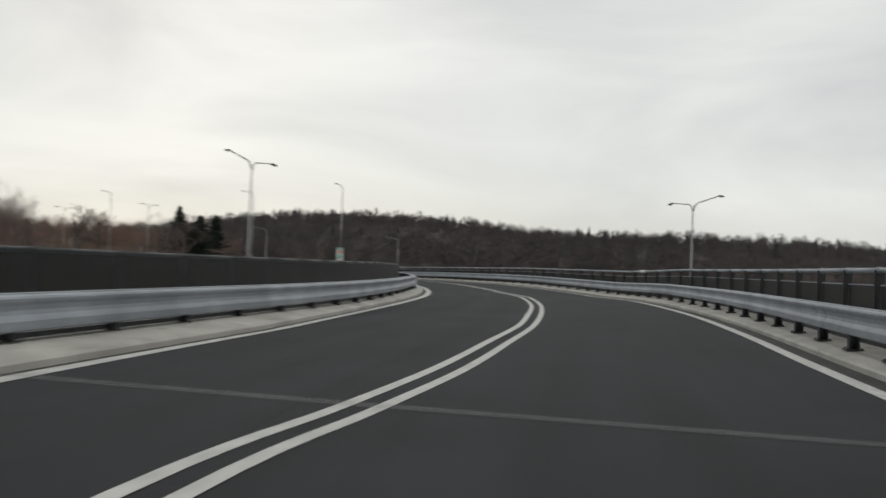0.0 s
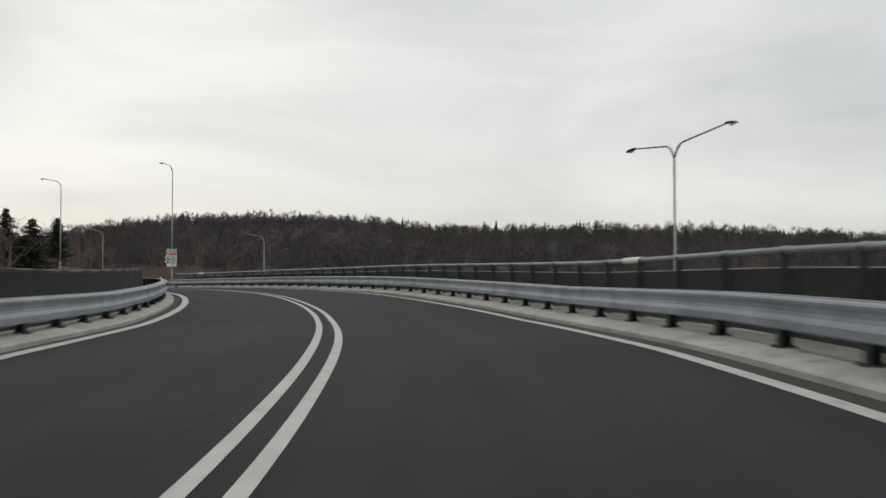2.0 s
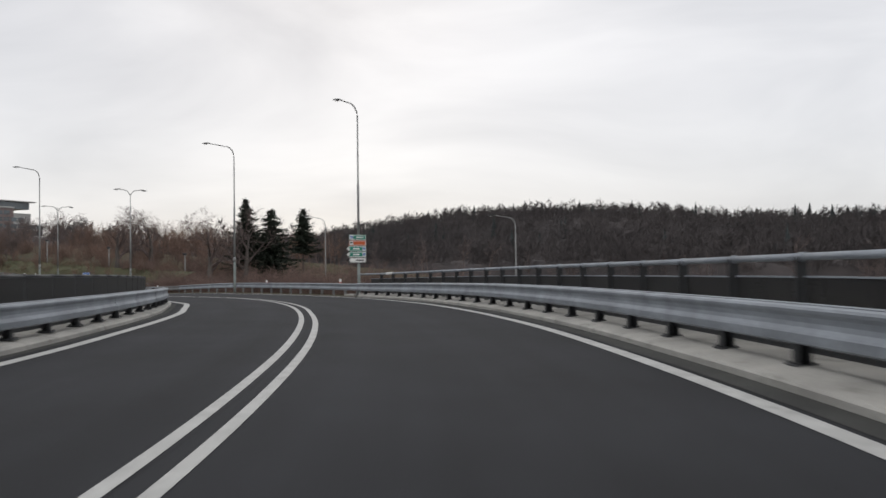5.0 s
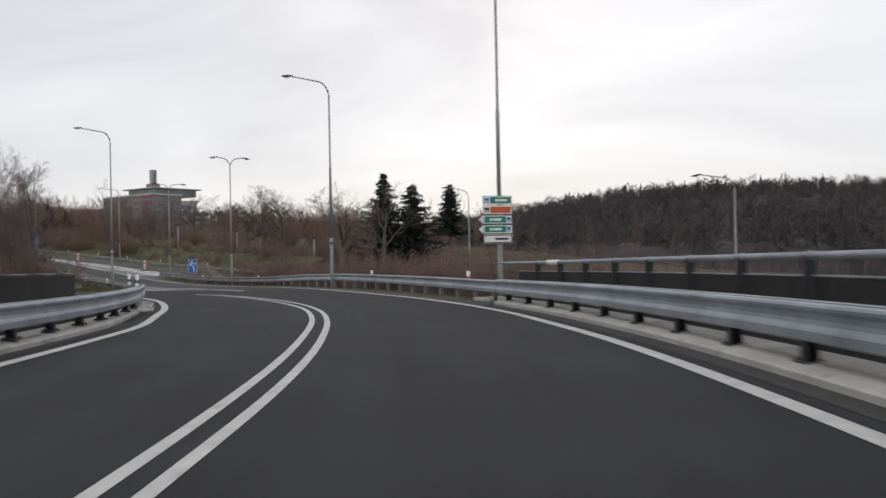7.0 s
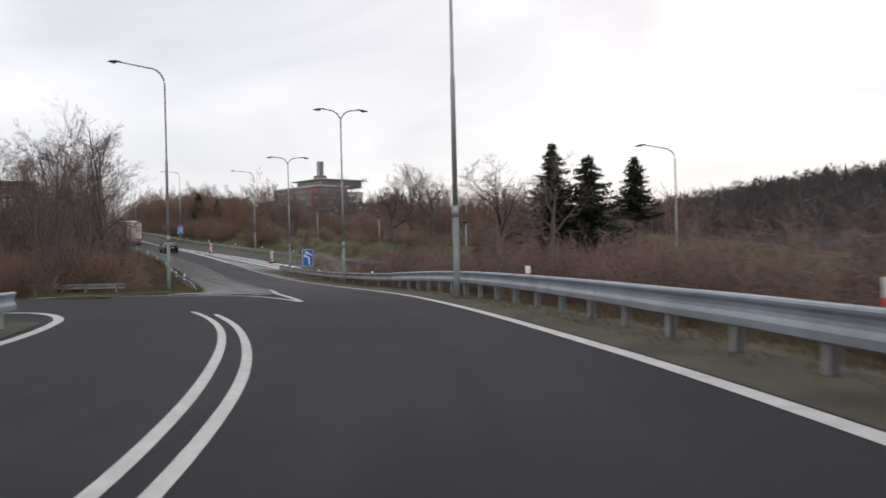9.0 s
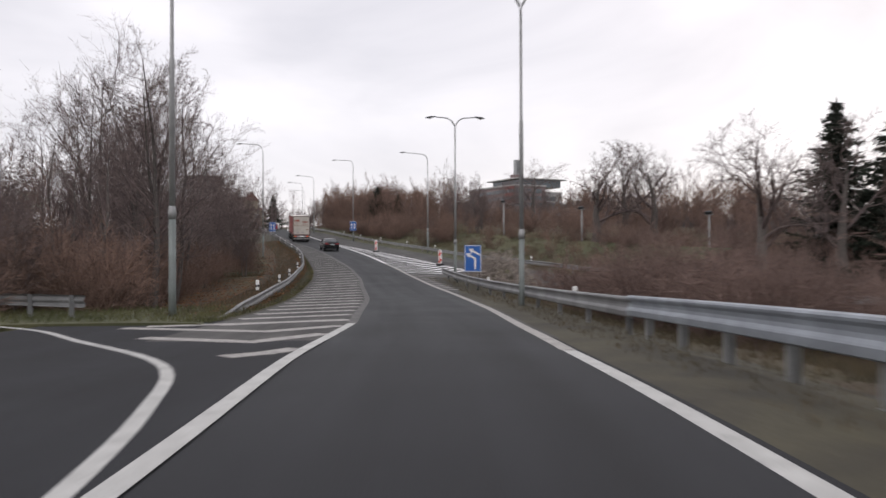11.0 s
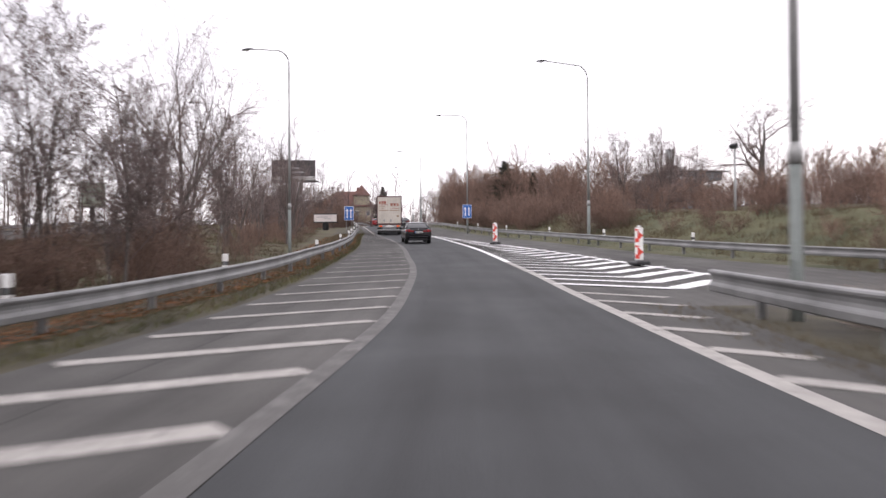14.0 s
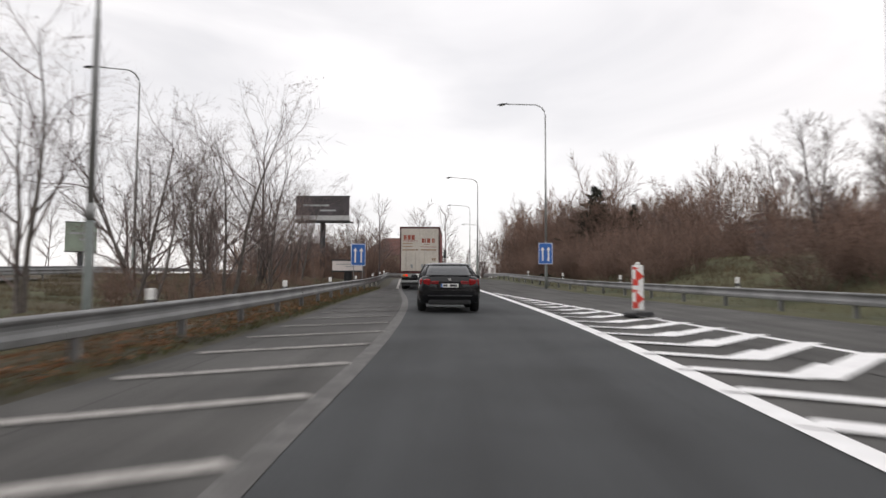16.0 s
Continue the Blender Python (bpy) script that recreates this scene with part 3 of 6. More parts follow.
# verges
d_asph_r = lambda s: d_right(s) + float(np.interp(s, [172, 178, 190], [0.2, 1.1, 1.75]))
setting("verge", sweep("verge", [(0, 0.0), (0.5, 0.03), (1.4, 0.02), (3.2, -0.35), (6.0, -1.3)], d_asph_r, 109.0, 190, 1.0, close=False), M_GRASS, "narrow dry grass verge beside the road", "verge")
setting("verge", sweep("verge", [(0, 0.0), (-0.6, 0.08), (-2.0, 0.02), (-4.5, -0.5)], d_verge_h, 153, 420, 1.5, close=False), M_GRASS, "dry grassy verge with leaf litter", "verge")
setting("verge", sweep("verge", [(0, 0.0), (0.6, 0.06), (2.0, 0.05), (4.0, 0.5), (9.0, 2.2)], lambda s: d_main(s) + main_half(s) - 0.05, 186, 420, 1.5, close=False), M_MEADOW, "grassy bank beside the carriageway", "verge")
setting("verge", sweep("verge", [(0, 0.01), (-0.6, 0.05), (-1.5, 0.02), (-4, -0.6)], lambda s: d_left(s) - 0.3, 111.6, 127, 1.0, close=False), M_GRASS, "worn grass beside the junction", "verge")

rows = [[at(q, d, h) for d, h in ((-5.25 - 0.25 * (q - 151) * (q < 153), -0.02), (-5.6 - 0.25 * (q - 151) * (q < 153), 0.05), (-7.2, 0.07), (-9.0, 0.06), (-12.0, 0.03), (-16.0, -0.2), (-20.0, -0.9))] for q in (151.2, 151.6, 152.4, 153.4, 155.0, 157.0, 160.0)]
rows.insert(0, [p - Vector((0, 0, 0.35)) for p in rows[0]])
setting("verge", grid_mesh("verge", rows), M_MEADOW, "green winter grass at the corner of the junction", "verge")


# ---- terrain, one sheet to the horizon
def smooth(a, b, x):
    t = np.clip((x - a) / (b - a), 0, 1)
    return t * t * (3 - 2 * t)


def terrain_z(x, y):
    """Height of the ground for arrays of places."""
    step = LINE[::6]
    arc = ARC[::6]
    best = np.full(x.shape, 1e18)
    idx = np.zeros(x.shape, int)
    for i in range(len(step)):
        q = (x - step[i, 0]) ** 2 + (y - step[i, 1]) ** 2
        m = q < best
        best[m], idx[m] = q[m], i
    s, zr = arc[idx], step[idx, 2]
    tx, ty = TAN[::6][idx, 0], TAN[::6][idx, 1]
    d = (x - step[idx, 0]) * ty - (y - step[idx, 1]) * tx
    bridge = 1 - smooth(100, 114, s)
    land = -0.35 - 4.0 * smooth(4.5, 24, d) * (1 - smooth(165, 200, s)) + 2.9 * smooth(15.5, 26, d) * smooth(190, 215, s) - 0.9 * smooth(6, 22, -d) * (1 - smooth(196, 238, s)) + 0.62 * smooth(8, 26, -d) * smooth(196, 238, s)
    z = zr + land * (1 - bridge) + bridge * -7.5
    far = smooth(60, 160, np.abs(d))
    z = z * (1 - far) + far * (-5.0 + 3.5 * smooth(100, 300, -x))
    u = 0.25 * x + 0.97 * y
    hill = (smooth(250, 560, u) * 27 * smooth(-330, -90, x + 0.3 * (y - 540)) + smooth(600, 900, u) * 13) * (1 - 0.48 * smooth(60, 330, x))
    hill = hill - 5.5 * np.exp(-((x - 80) / 70) ** 2) * smooth(250, 480, u)
    hill = hill + 3.5 * np.exp(-((x + 50) / 90) ** 2) * smooth(250, 480, u)
    z = z + hill + 10 * smooth(200, 420, -x - 0.2 * y) * smooth(180, 420, y)
    return z + 0.25 * np.sin(x * 0.21 + 1.3) * np.cos(y * 0.17) * smooth(14, 30, np.abs(d))


def axis(lo, a, b, hi, fine):
    near = np.arange(a, b + 0.1, fine)
    out = b + np.cumsum(np.geomspace(fine, 120, 60))
    low = a - np.cumsum(np.geomspace(fine, 120, 60))
    return np.r_[low[low > lo][::-1], near, out[out < hi]]


gx, gy = axis(-3000, -330, 60, 3000, 2.5), axis(-1500, -30, 310, 4000, 2.5)
XX, YY = np.meshgrid(gx, gy)
ZZ = terrain_z(XX, YY)
ground_me = grid_mesh("ground", [[(XX[i, j], YY[i, j], ZZ[i, j]) for j in range(len(gx))] for i in range(len(gy))], smooth=True)
setting("ground", ground_me, M_GROUND, "brown winter ground with dead grass", "ground")

ss, dd = np.arange(200, 331, 2.0), np.arange(-7.0, -26.5, -1.5)
spots = np.array([[at(q, d) for d in dd] for q in ss])
lift = terrain_z(spots[:, :, 0], spots[:, :, 1]) + 0.05
lift[0], lift[-1], lift[:, 0], lift[:, -1] = lift[0] - 0.4, lift[-1] - 0.4, lift[:, 0] - 0.4, lift[:, -1] - 0.4
setting("meadow", grid_mesh("meadow", [[(p[0], p[1], z) for p, z in zip(a, b)] for a, b in zip(spots, lift)], True), M_MEADOW, "patchy green winter grass between two roads", "meadow")


def ground_at(x, y):
    return float(terrain_z(np.array([x]), np.array([y]))[0])


# ---- guard rails
def wave(side, depth=0.08, low=0.0, tall=0.31):
    """The outline of a corrugated beam, its face to the side given, 4 mm thick."""
    face = [(0.0, 0.0), (0.55, 0.02), (0.9, 0.07), (0.96, 0.2), (1.0, 0.30), (0.86, 0.36), (0.5, 0.46), (0.42, 0.58), (0.55, 0.72), (0.92, 0.82), (1.0, 0.90), (0.8, 0.965), (0.0, 1.0)]
    front = [(side * depth * a, low + tall * b) for a, b in face]
    return front + [(p[0] - side * 0.006, p[1]) for p in front[::-1]]


def post_mesh(tall, wide, deep, foot=0.0):
    bm = box((wide, deep * 0.12, tall), (0, deep * 0.45, tall / 2))
    add_box(bm, (wide, deep * 0.12, tall), (0, -deep * 0.45, tall / 2))
    add_box(bm, (wide * 0.12, deep, tall), (wide * 0.4, 0, tall / 2))
    if foot:
        add_box(bm, (foot, foot, 0.025), (0, 0, 0.0125), 0.004)
        for x in (-1, 1):
            for y in (-1, 1):
                add_box(bm, (0.03, 0.03, 0.04), (x * foot * 0.36, y * foot * 0.36, 0.03))
    me = bpy.data.meshes.new("post")
    bm.to_mesh(me)
    bm.free()
    return me


def guard_rail(label, d, s0, s1, side, material, low, tall, base_h, gap=2.0, post=None, post_mat=None, lower=False, lift=None, beam_len=4.0, group="guard rails"):
    """A beam in lengths on posts. side: -1 faces the road from its right."""
    rail = base("guard_rail", Matrix(), label, "guard rail", group)
    s, k = s0, 0
    while s < s1 - 0.3:
        e = min(s + beam_len, s1)
        k += 1
        lap = lambda q: d(q) + 0.009 * (k % 2)
        mesh_part("beam", sweep("beam", wave(side, 0.085, low, tall), lap, s, e + 0.25, 1.0, lift=lift), material, rail)
        if lower:
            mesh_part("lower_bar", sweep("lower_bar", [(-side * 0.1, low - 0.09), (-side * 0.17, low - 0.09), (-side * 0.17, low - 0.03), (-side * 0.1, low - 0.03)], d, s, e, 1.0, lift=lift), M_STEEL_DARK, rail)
            mesh_part("top_bar", sweep("top_bar", [(-side * 0.02, low + tall - 0.03), (-side * 0.16, low + tall - 0.03), (-side * 0.16, low + tall + 0.012), (-side * 0.02, low + tall + 0.012)], d, s, e, 1.0, lift=lift), material, rail)
        s = e
    s = s0 + 0.6
    while s < s1:
        ob = mesh_part("post", post, post_mat, rail)
        ob.matrix_world = stand(s, d(s) - side * 0.07, base_h - 0.02 + (lift(s) if lift else 0.0), 90)
        s += gap
    return rail


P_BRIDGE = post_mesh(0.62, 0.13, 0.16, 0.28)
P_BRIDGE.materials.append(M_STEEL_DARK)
P_LAND = post_mesh(0.85, 0.11, 0.13)
P_LAND.materials.append(M_POLE)
P_OLD = post_mesh(0.8, 0.08, 0.12)
P_OLD.materials.append(M_STEEL_OLD)
rail_lift = along([(60, 0.0), (88, -0.02), (98, -0.05), (112, -0.08), (125, -0.03), (133, 0.0), (138, -0.02), (147, -0.09)])
guard_rail("new galvanised guard rail on a concrete bridge kerb", d_rail_r, -60, 109.5, -1, M_STEEL, 0.42, 0.45, 0.19, 2.0, P_BRIDGE, None, True, lift=rail_lift)
guard_rail("new galvanised guard rail on driven steel posts", d_rail_r, 109.5, 147, -1, M_STEEL, 0.43, 0.42, -0.05, 2.0, P_LAND, None, False, lift=rail_lift)
guard_rail("weathered steel guard rail beside the merging lane", d_rail_r, 147, 189.6, -1, M_STEEL_OLD, 0.31, 0.42, -0.1, 4.0, P_OLD, None, False)
guard_rail("new galvanised guard rail on a concrete bridge kerb", d_rail_l, -60, 112, 1, M_STEEL, 0.36, 0.44, 0.19, 2.0, P_BRIDGE, None, True, lift=along([(30, -0.05), (55, 0.0)]))
guard_rail("galvanised guard rail end bending away from the road", d_rail_l, 112, 125.3, 1, M_STEEL, 0.38, 0.42, -0.05, 2.0, P_LAND, None, False)
guard_rail("weathered guard rail with its end sunk in the grass", d_rail_h, 153, 420, 1, M_STEEL_OLD, 0.40, 0.34, -0.1, 4.0, P_OLD, None, False, lift=lambda s: float(np.interp(s, [153, 158, 164, 172, 190, 205], [-0.75, -0.42, -0.24, -0.12, -0.08, 0.0])))
guard_rail("weathered guard rail along the far carriageway", lambda s: d_main(s) + main_half(s) + 0.55, 176, 420, -1, M_STEEL_OLD, 0.40, 0.34, -0.1, 4.0, P_OLD, None, False)
# the side road's own rail, beyond the junction
side_rail = base("guard_rail", Matrix(), "weathered guard rail beside the side road", "guard rail", "guard rails")
for a, b in (((131.5, -16.5), (133, -24)), ((133, -24), (133.5, -34)), ((154.0, -9.3), (157.5, -13.5)), ((157.5, -13.5), (159.5, -20)), ((159.5, -20), (160, -30))):
    pa, pb = at(*a), at(*b)
    n = (pb - pa).cross(Vector((0, 0, 1))).normalized()
    rows = [[p + n * q + Vector((0, 0, h)) for q, h in wave(1, 0.085, 0.34, 0.34)] for p in (pa, (pa + pb) / 2, pb)]
    mesh_part("beam", grid_mesh("beam", rows, close=True), M_STEEL_OLD, side_rail)
    for k in range(3):
        ob = mesh_part("post", P_OLD, None, side_rail)
        ob.matrix_world = Matrix.Translation(pa.lerp(pb, 0.1 + 0.4 * k) + Vector((0, 0, -0.12)))


# ---- bridge parapets: posts, dark screens, a tube on top
def parapet(label, d, s0, s1, top, tube=0.06, gap=2.0, tube_mat=None, screen_low=0.25, slot=0.32, over=0.0):
    thing = base("bridge_parapet", Matrix(), label, "parapet", "bridge parapets")
    ring = [(tube * math.cos(a), -tube + tube * math.sin(a)) for a in np.linspace(0, 2 * math.pi, 9)[:-1]]
    high = top if callable(top) else lambda s: top
    s = s0
    while s < s1 - 0.2:
        e = min(s + gap, s1)
        top = high(s)
        mesh_part("hand_rail", sweep("hand_rail", ring, d, s, e + (over if e > s1 - 0.1 else 0.0), 1.0, smooth=True, lift=high), tube_mat or M_STEEL, thing)
        mesh_part("screen", sweep("screen", [(0.02, screen_low), (0.035, screen_low), (0.035, top - slot), (0.02, top - slot)], d, s + 0.07, e - 0.07, 1.0), M_MESH, thing)
        mesh_part("bar", sweep("bar", [(0.0, top - slot - 0.012), (0.045, top - slot - 0.012), (0.045, top - slot + 0.012), (0.0, top - slot + 0.012)], d, s + 0.05, e - 0.05, 1.0), M_STEEL_DARK if tube_mat else M_STEEL, thing)
        ob = part("post", box((0.17, 0.05, top - 0.22), (0, 0, (top - 0.22) / 2), 0.01), M_POST, thing)
        ob.matrix_world = stand(s + 0.02, d(s) + 0.0, 0.18, 90 if tube_mat else 0)
        mesh_part("clamp", sweep("clamp", [(q[0] * 1.35, q[1] * 1.35 + 0.016) for q in ring], d, s - 0.05, s + 0.05, 0.1, smooth=True, lift=high), tube_mat or M_STEEL, thing)
        s = e
    return thing


tube_top = along([(40, 1.57), (60, 1.52), (78, 1.44), (95, 1.41), (110, 1.37)])
parapet("bridge parapet of dark screens under a steel tube", lambda s: d_rail_r(s) + 0.85, -60, 110.0, tube_top, 0.05, over=1.6)
for s in (44.0, 106.1):
    sleeve = base("expansion_sleeve", Matrix(), "pale thicker sleeve on the parapet tube", "sleeve")
    part("tube", add_tube(bmesh.new(), [at(q, d_rail_r(q) + 0.85, tube_top(q) - 0.05) for q in (s, s + 0.5, s + 1.0)], [0.075] * 3, 10), M_WHITE, sleeve)
parapet("dark screened parapet on the bridge's inner side", lambda s: d_rail_l(s) - 0.95, -60, 106, 1.32, 0.04, 2.0, M_STEEL_DARK, 0.2, 0.07)


# ---- street lamps
def lamp_head(parent, m):
    bm = bmesh.new()
    rows = []
    for t, w, h in ((0, 0.05, 0.05), (0.12, 0.10, 0.09), (0.35, 0.15, 0.13), (0.6, 0.14, 0.11), (0.75, 0.06, 0.05)):
        rows.append([(w * math.cos(a), -t, 0.03 + h * 0.6 * math.sin(a) * (1.0 if math.sin(a) > 0 else 0.55)) for a in np.linspace(0, 2 * math.pi, 11)[:-1]])
    me = grid_mesh("head", rows, True, True)
    bm.free()
    ob = mesh_part("head", me, M_STEEL_DARK, parent, "dark grey lamp housing")
    ob.matrix_world = m
    glass = mesh_part("lamp_glass", grid_mesh("lamp_glass", [[(0.11 * math.cos(a) * r, -0.42 + 0.2 * math.sin(a) * r, -0.035 - 0.05 * (1 - r)) for a in np.linspace(0, 2 * math.pi, 11)[:-1]] for r in (1, 0.6, 0.1)], True, True), M_WHITE, ob, "milky lamp cover")
    glass.matrix_parent_inverse = Matrix()
    return ob


def street_lamp(x, y, z, tall, arms, label, steps=True, drop=0.0):
    """arms: (direction in degrees to the left from +y, length, rise)."""
    m = Matrix.Translation((x, y, z))
    lamp = base("street_lamp", m, label, "street lamp", "street lamps")
    bm = add_tube(bmesh.new(), [(0, 0, 0), (0, 0, 1.0), (0, 0, tall * 0.26)], [0.105, 0.102, 0.1], 12)
    part("pole_base", bm, M_POLE_GREEN if tall > 11 else M_POLE, lamp).matrix_world = m
    bm = add_tube(bmesh.new(), [(0, 0, tall * 0.25), (0, 0, tall * 0.6), (0, 0, tall * 0.605), (0, 0, tall - 0.7)], [0.085, 0.075, 0.055, 0.048], 12)
    part("pole", bm, M_POLE, lamp).matrix_world = m
    bm = add_tube(bmesh.new(), [(0, 0, tall * 0.24), (0, 0, tall * 0.255), (0, 0, tall * 0.27)], [0.108, 0.12, 0.088], 12)
    part("collar", bm, M_POLE, lamp).matrix_world = m
    part("door", box((0.10, 0.03, 0.4), (0, -0.095, 1.1), 0.008), M_POLE_GREEN, lamp).matrix_world = m
    for turn, reach, rise in arms:
        q = m @ pose(0, 0, 0, 0, 0, turn)
        pts = [(0, 0, tall - 0.8)] + [(0, 0.75 * (1 - math.cos(a)), tall - 0.8 + 0.8 * math.sin(a)) for a in (0.4, 0.8, 1.2, 1.5)] + [(0, reach, tall + rise)]
        part("arm", add_tube(bmesh.new(), pts, [0.05, 0.048, 0.045, 0.043, 0.04, 0.034], 8), M_POLE, lamp).matrix_world = q
        head = lamp_head(lamp, q @ Matrix.Translation((0, reach - 0.1, tall + rise)) @ pose(0, 0, 0, 8, 0, 180))
    return lamp


def lamp_on_road(s, d, tall, arms, label, sink=0.0):
    p = at(s, d, -sink)
    return street_lamp(p.x, p.y, p.z, tall + sink, [(heading(s) + t, r, u) for t, r, u in arms], label)


SINGLE, DOUBLE = "tall galvanised street lamp with one curved arm", "tall galvanised street lamp with two arms"


def lamp_to(x, y, z, heads, label):
    """A lamp at a place on the ground whose heads hang at the points given."""
    top = sum(h[2] for h in heads) / len(heads)
    arms = [(math.degrees(math.atan2(-(hx - x), hy - y)), math.hypot(hx - x, hy - y) - 0.3, hz - top + 0.05) for hx, hy, hz in heads]
    return street_lamp(x, y, z, top - z, arms, label)


lamp_to(-13.93, 111.69, -1.0, [(-14.65, 109.9, 12.0)], SINGLE)
lamp_to(-28.63, 123.07, -1.0, [(-29.65, 120.35, 11.4)], SINGLE)
lamp_to(-52.53, 129.47, -1.35, [(-52.65, 126.5, 11.1)], SINGLE)
lamp_to(-51.04, 141.96, -1.7, [(-51.9, 140.75, 10.25), (-50.2, 143.2, 10.25)], DOUBLE)
lamp_to(-72.85, 157.8, -1.5, [(-73.85, 156.4, 10.05), (-71.95, 159.3, 10.05)], DOUBLE)
lamp_to(-105.94, 182.35, 0.4, [(-106.26, 178.81, 12.45)], SINGLE)
lamp_to(-113.2, 164.5, -0.1, [(-114.3, 162.2, 12.9)], SINGLE)
lamp_to(-141.0, 195.4, 2.4, [(-142.4, 192.7, 15.75)], SINGLE)
lamp_on_road(300.2, 6.9, 11.5, [(85, 3.0, 0.2)], SINGLE, 0.2)
lamp_on_road(338.0, 7.2, 11.5, [(85, 3.0, 0.2)], SINGLE, 0.2)
lamp_on_road(372.0, 7.2, 11.5, [(85, 3.0, 0.2)], SINGLE, 0.2)
lamp_to(-141.8, 168.4, 1.6, [(-142.4, 165.8, 14.7)], SINGLE)
lamp_to(-164.3, 159.0, 1.5, [(-164.6, 157.4, 12.0)], SINGLE)
street_lamp(17.7, 58.6, -5.0, 11.6, [(10, 3.3, 0.25), (190, 3.6, 0.25)], "street lamp with two rising arms on a lower road")
street_lamp(-12.8, 54.1, -5.0, 12.8, [(168, 3.2, 0.25), (-12, 3.2, 0.25)], "street lamp with two rising arms on a lower road")
street_lamp(-33.5, 156.0, -5.2, 12.6, [(110, 2.0, 0.3)], "street lamp with one arm on a lower road")
street_lamp(-7.6, 139.3, -6.0, 12.0, [(75, 2.3, 0.3)], "street lamp with one arm on a lower road")



def floodlight(x, y, top):
    z = ground_at(x, y) - 0.2
    m = Matrix.Translation((x, y, z))
    ob = base("floodlight_post", m, "short pale floodlight post among the shrubs", "floodlight", "floodlights")
    part("post", add_tube(bmesh.new(), [(0, 0, 0), (0, 0, (top - z) * 0.5), (0, 0, top - z)], [0.09, 0.08, 0.07], 8), M_POLE, ob)
    part("crossbar", box((0.7, 0.1, 0.08), (0, 0, top - z - 0.05), 0.01), M_POLE, ob)
    part("lamp_box", box((0.5, 0.3, 0.22), (0, -0.1, top - z + 0.1), 0.03, Matrix.Rotation(0.4, 4, "X")), M_STEEL_DARK, ob, "dark floodlight housing")


for x, y, top in ((-82.8, 183.0, 5.0), (-99.1, 188.3, 6.7), (-64.7, 176.4, 3.6)):
    floodlight(x, y, top)


# ---- delineators, signs, barrier boards
def delineator(m, tall, band_mat, label):
    ob = base("delineator_post", m, label, "delineator", "delineators")
    bm = box((0.13, 0.09, tall), (0, 0, tall / 2), 0.015)
    part("body", bm, M_WHITE, ob).matrix_world = m
    part("band", box((0.136, 0.096, tall * 0.28), (0, 0, tall * 0.42), 0.012), band_mat, ob).matrix_world = m
    part("reflector", box((0.05, 0.1, tall * 0.2), (0, 0, tall * 0.42), 0.004), M_SIGNGREY, ob).matrix_world = m
    return ob


DEL = "white plastic delineator with a dark band on the rail"
for s, d in ((113.4, 0.25), (127.5, 0.25), (154.0, 0.2), (173, 0.2)):
    delineator(stand(s, d_rail_r(s) + d, 0.62 if s < 130 else 0.48), 0.42 if s < 130 else 0.36, M_RED, "white delineator with a red band behind the rail")
for s in (164.5, 176.0, 185.0, 194.5, 209, 220.5, 231.5, 242.5, 254, 266, 278, 291):
    delineator(stand(s, d_rail_h(s) - 0.22, 0.55), 0.4, M_BLACK, DEL)
for s in (118.0, 123.0):
    delineator(stand(s, d_rail_l(s) - 0.2, 0.7), 0.48, M_BLACK, DEL)
for s in (200, 212, 224, 236, 250, 264, 280):
    delineator(stand(s, d_main(s) + main_half(s) + 0.8, 0.62), 0.48, M_BLACK, DEL)


def sign_plate(parent, m, w, h, material, border=None, thick=0.03):
    ob = part("panel", box((w, thick, h), (0, 0, 0), 0.01), material, parent)
    ob.matrix_world = m
    if border:
        for sx, sz, px, pz in ((w - 0.04, 0.03, 0, h / 2 - 0.035), (w - 0.04, 0.03, 0, -h / 2 + 0.035), (0.03, h - 0.04, w / 2 - 0.035, 0), (0.03, h - 0.04, -w / 2 + 0.035, 0)):
            b = part("border", box((sx, 0.006, sz), (px, -thick / 2 - 0.003, pz)), border, ob)
            b.matrix_world = m
    return ob


def bars(parent, m, spots, material, thick=0.03):
    """Plain bars on a sign: (x, z, width, height)."""
    for x, z, w, h in spots:
        part("bar", box((w, 0.006, h), (x, -thick / 2 - 0.004, z)), material, parent).matrix_world = m


def arrow(parent, m, pts, width, material, thick=0.03):
    """A bent arrow on a sign: a shaft through points and a head at its end."""
    bm = bmesh.new()
    y = -thick / 2 - 0.005
    for (xa, za), (xb, zb) in zip(pts, pts[1:]):
        w = Vector((xb - xa, zb - za)).normalized() * 0.02
        n = Vector((-(zb - za), xb - xa)).normalized() * width / 2
        a, b = Vector((xa, za)) - w, Vector((xb, zb)) + w
        bm.faces.new([bm.verts.new((p.x, y, p.y)) for p in (a - n, b - n, b + n, a + n)])
    (xa, za), (xb, zb) = pts[-2:]
    w = Vector((xb - xa, zb - za)).normalized()
    n = Vector((-w.y, w.x))
    e = Vector((xb, zb))
    bm.faces.new([bm.verts.new((p.x, y - 0.001, p.y)) for p in (e - n * width * 1.5 - w * 0.02, e + w * width * 2.2, e + n * width * 1.5 - w * 0.02)])
    bmesh.ops.recalc_face_normals(bm, faces=bm.faces)
    ob = part("arrow", bm, material, parent)
    ob.matrix_world = m


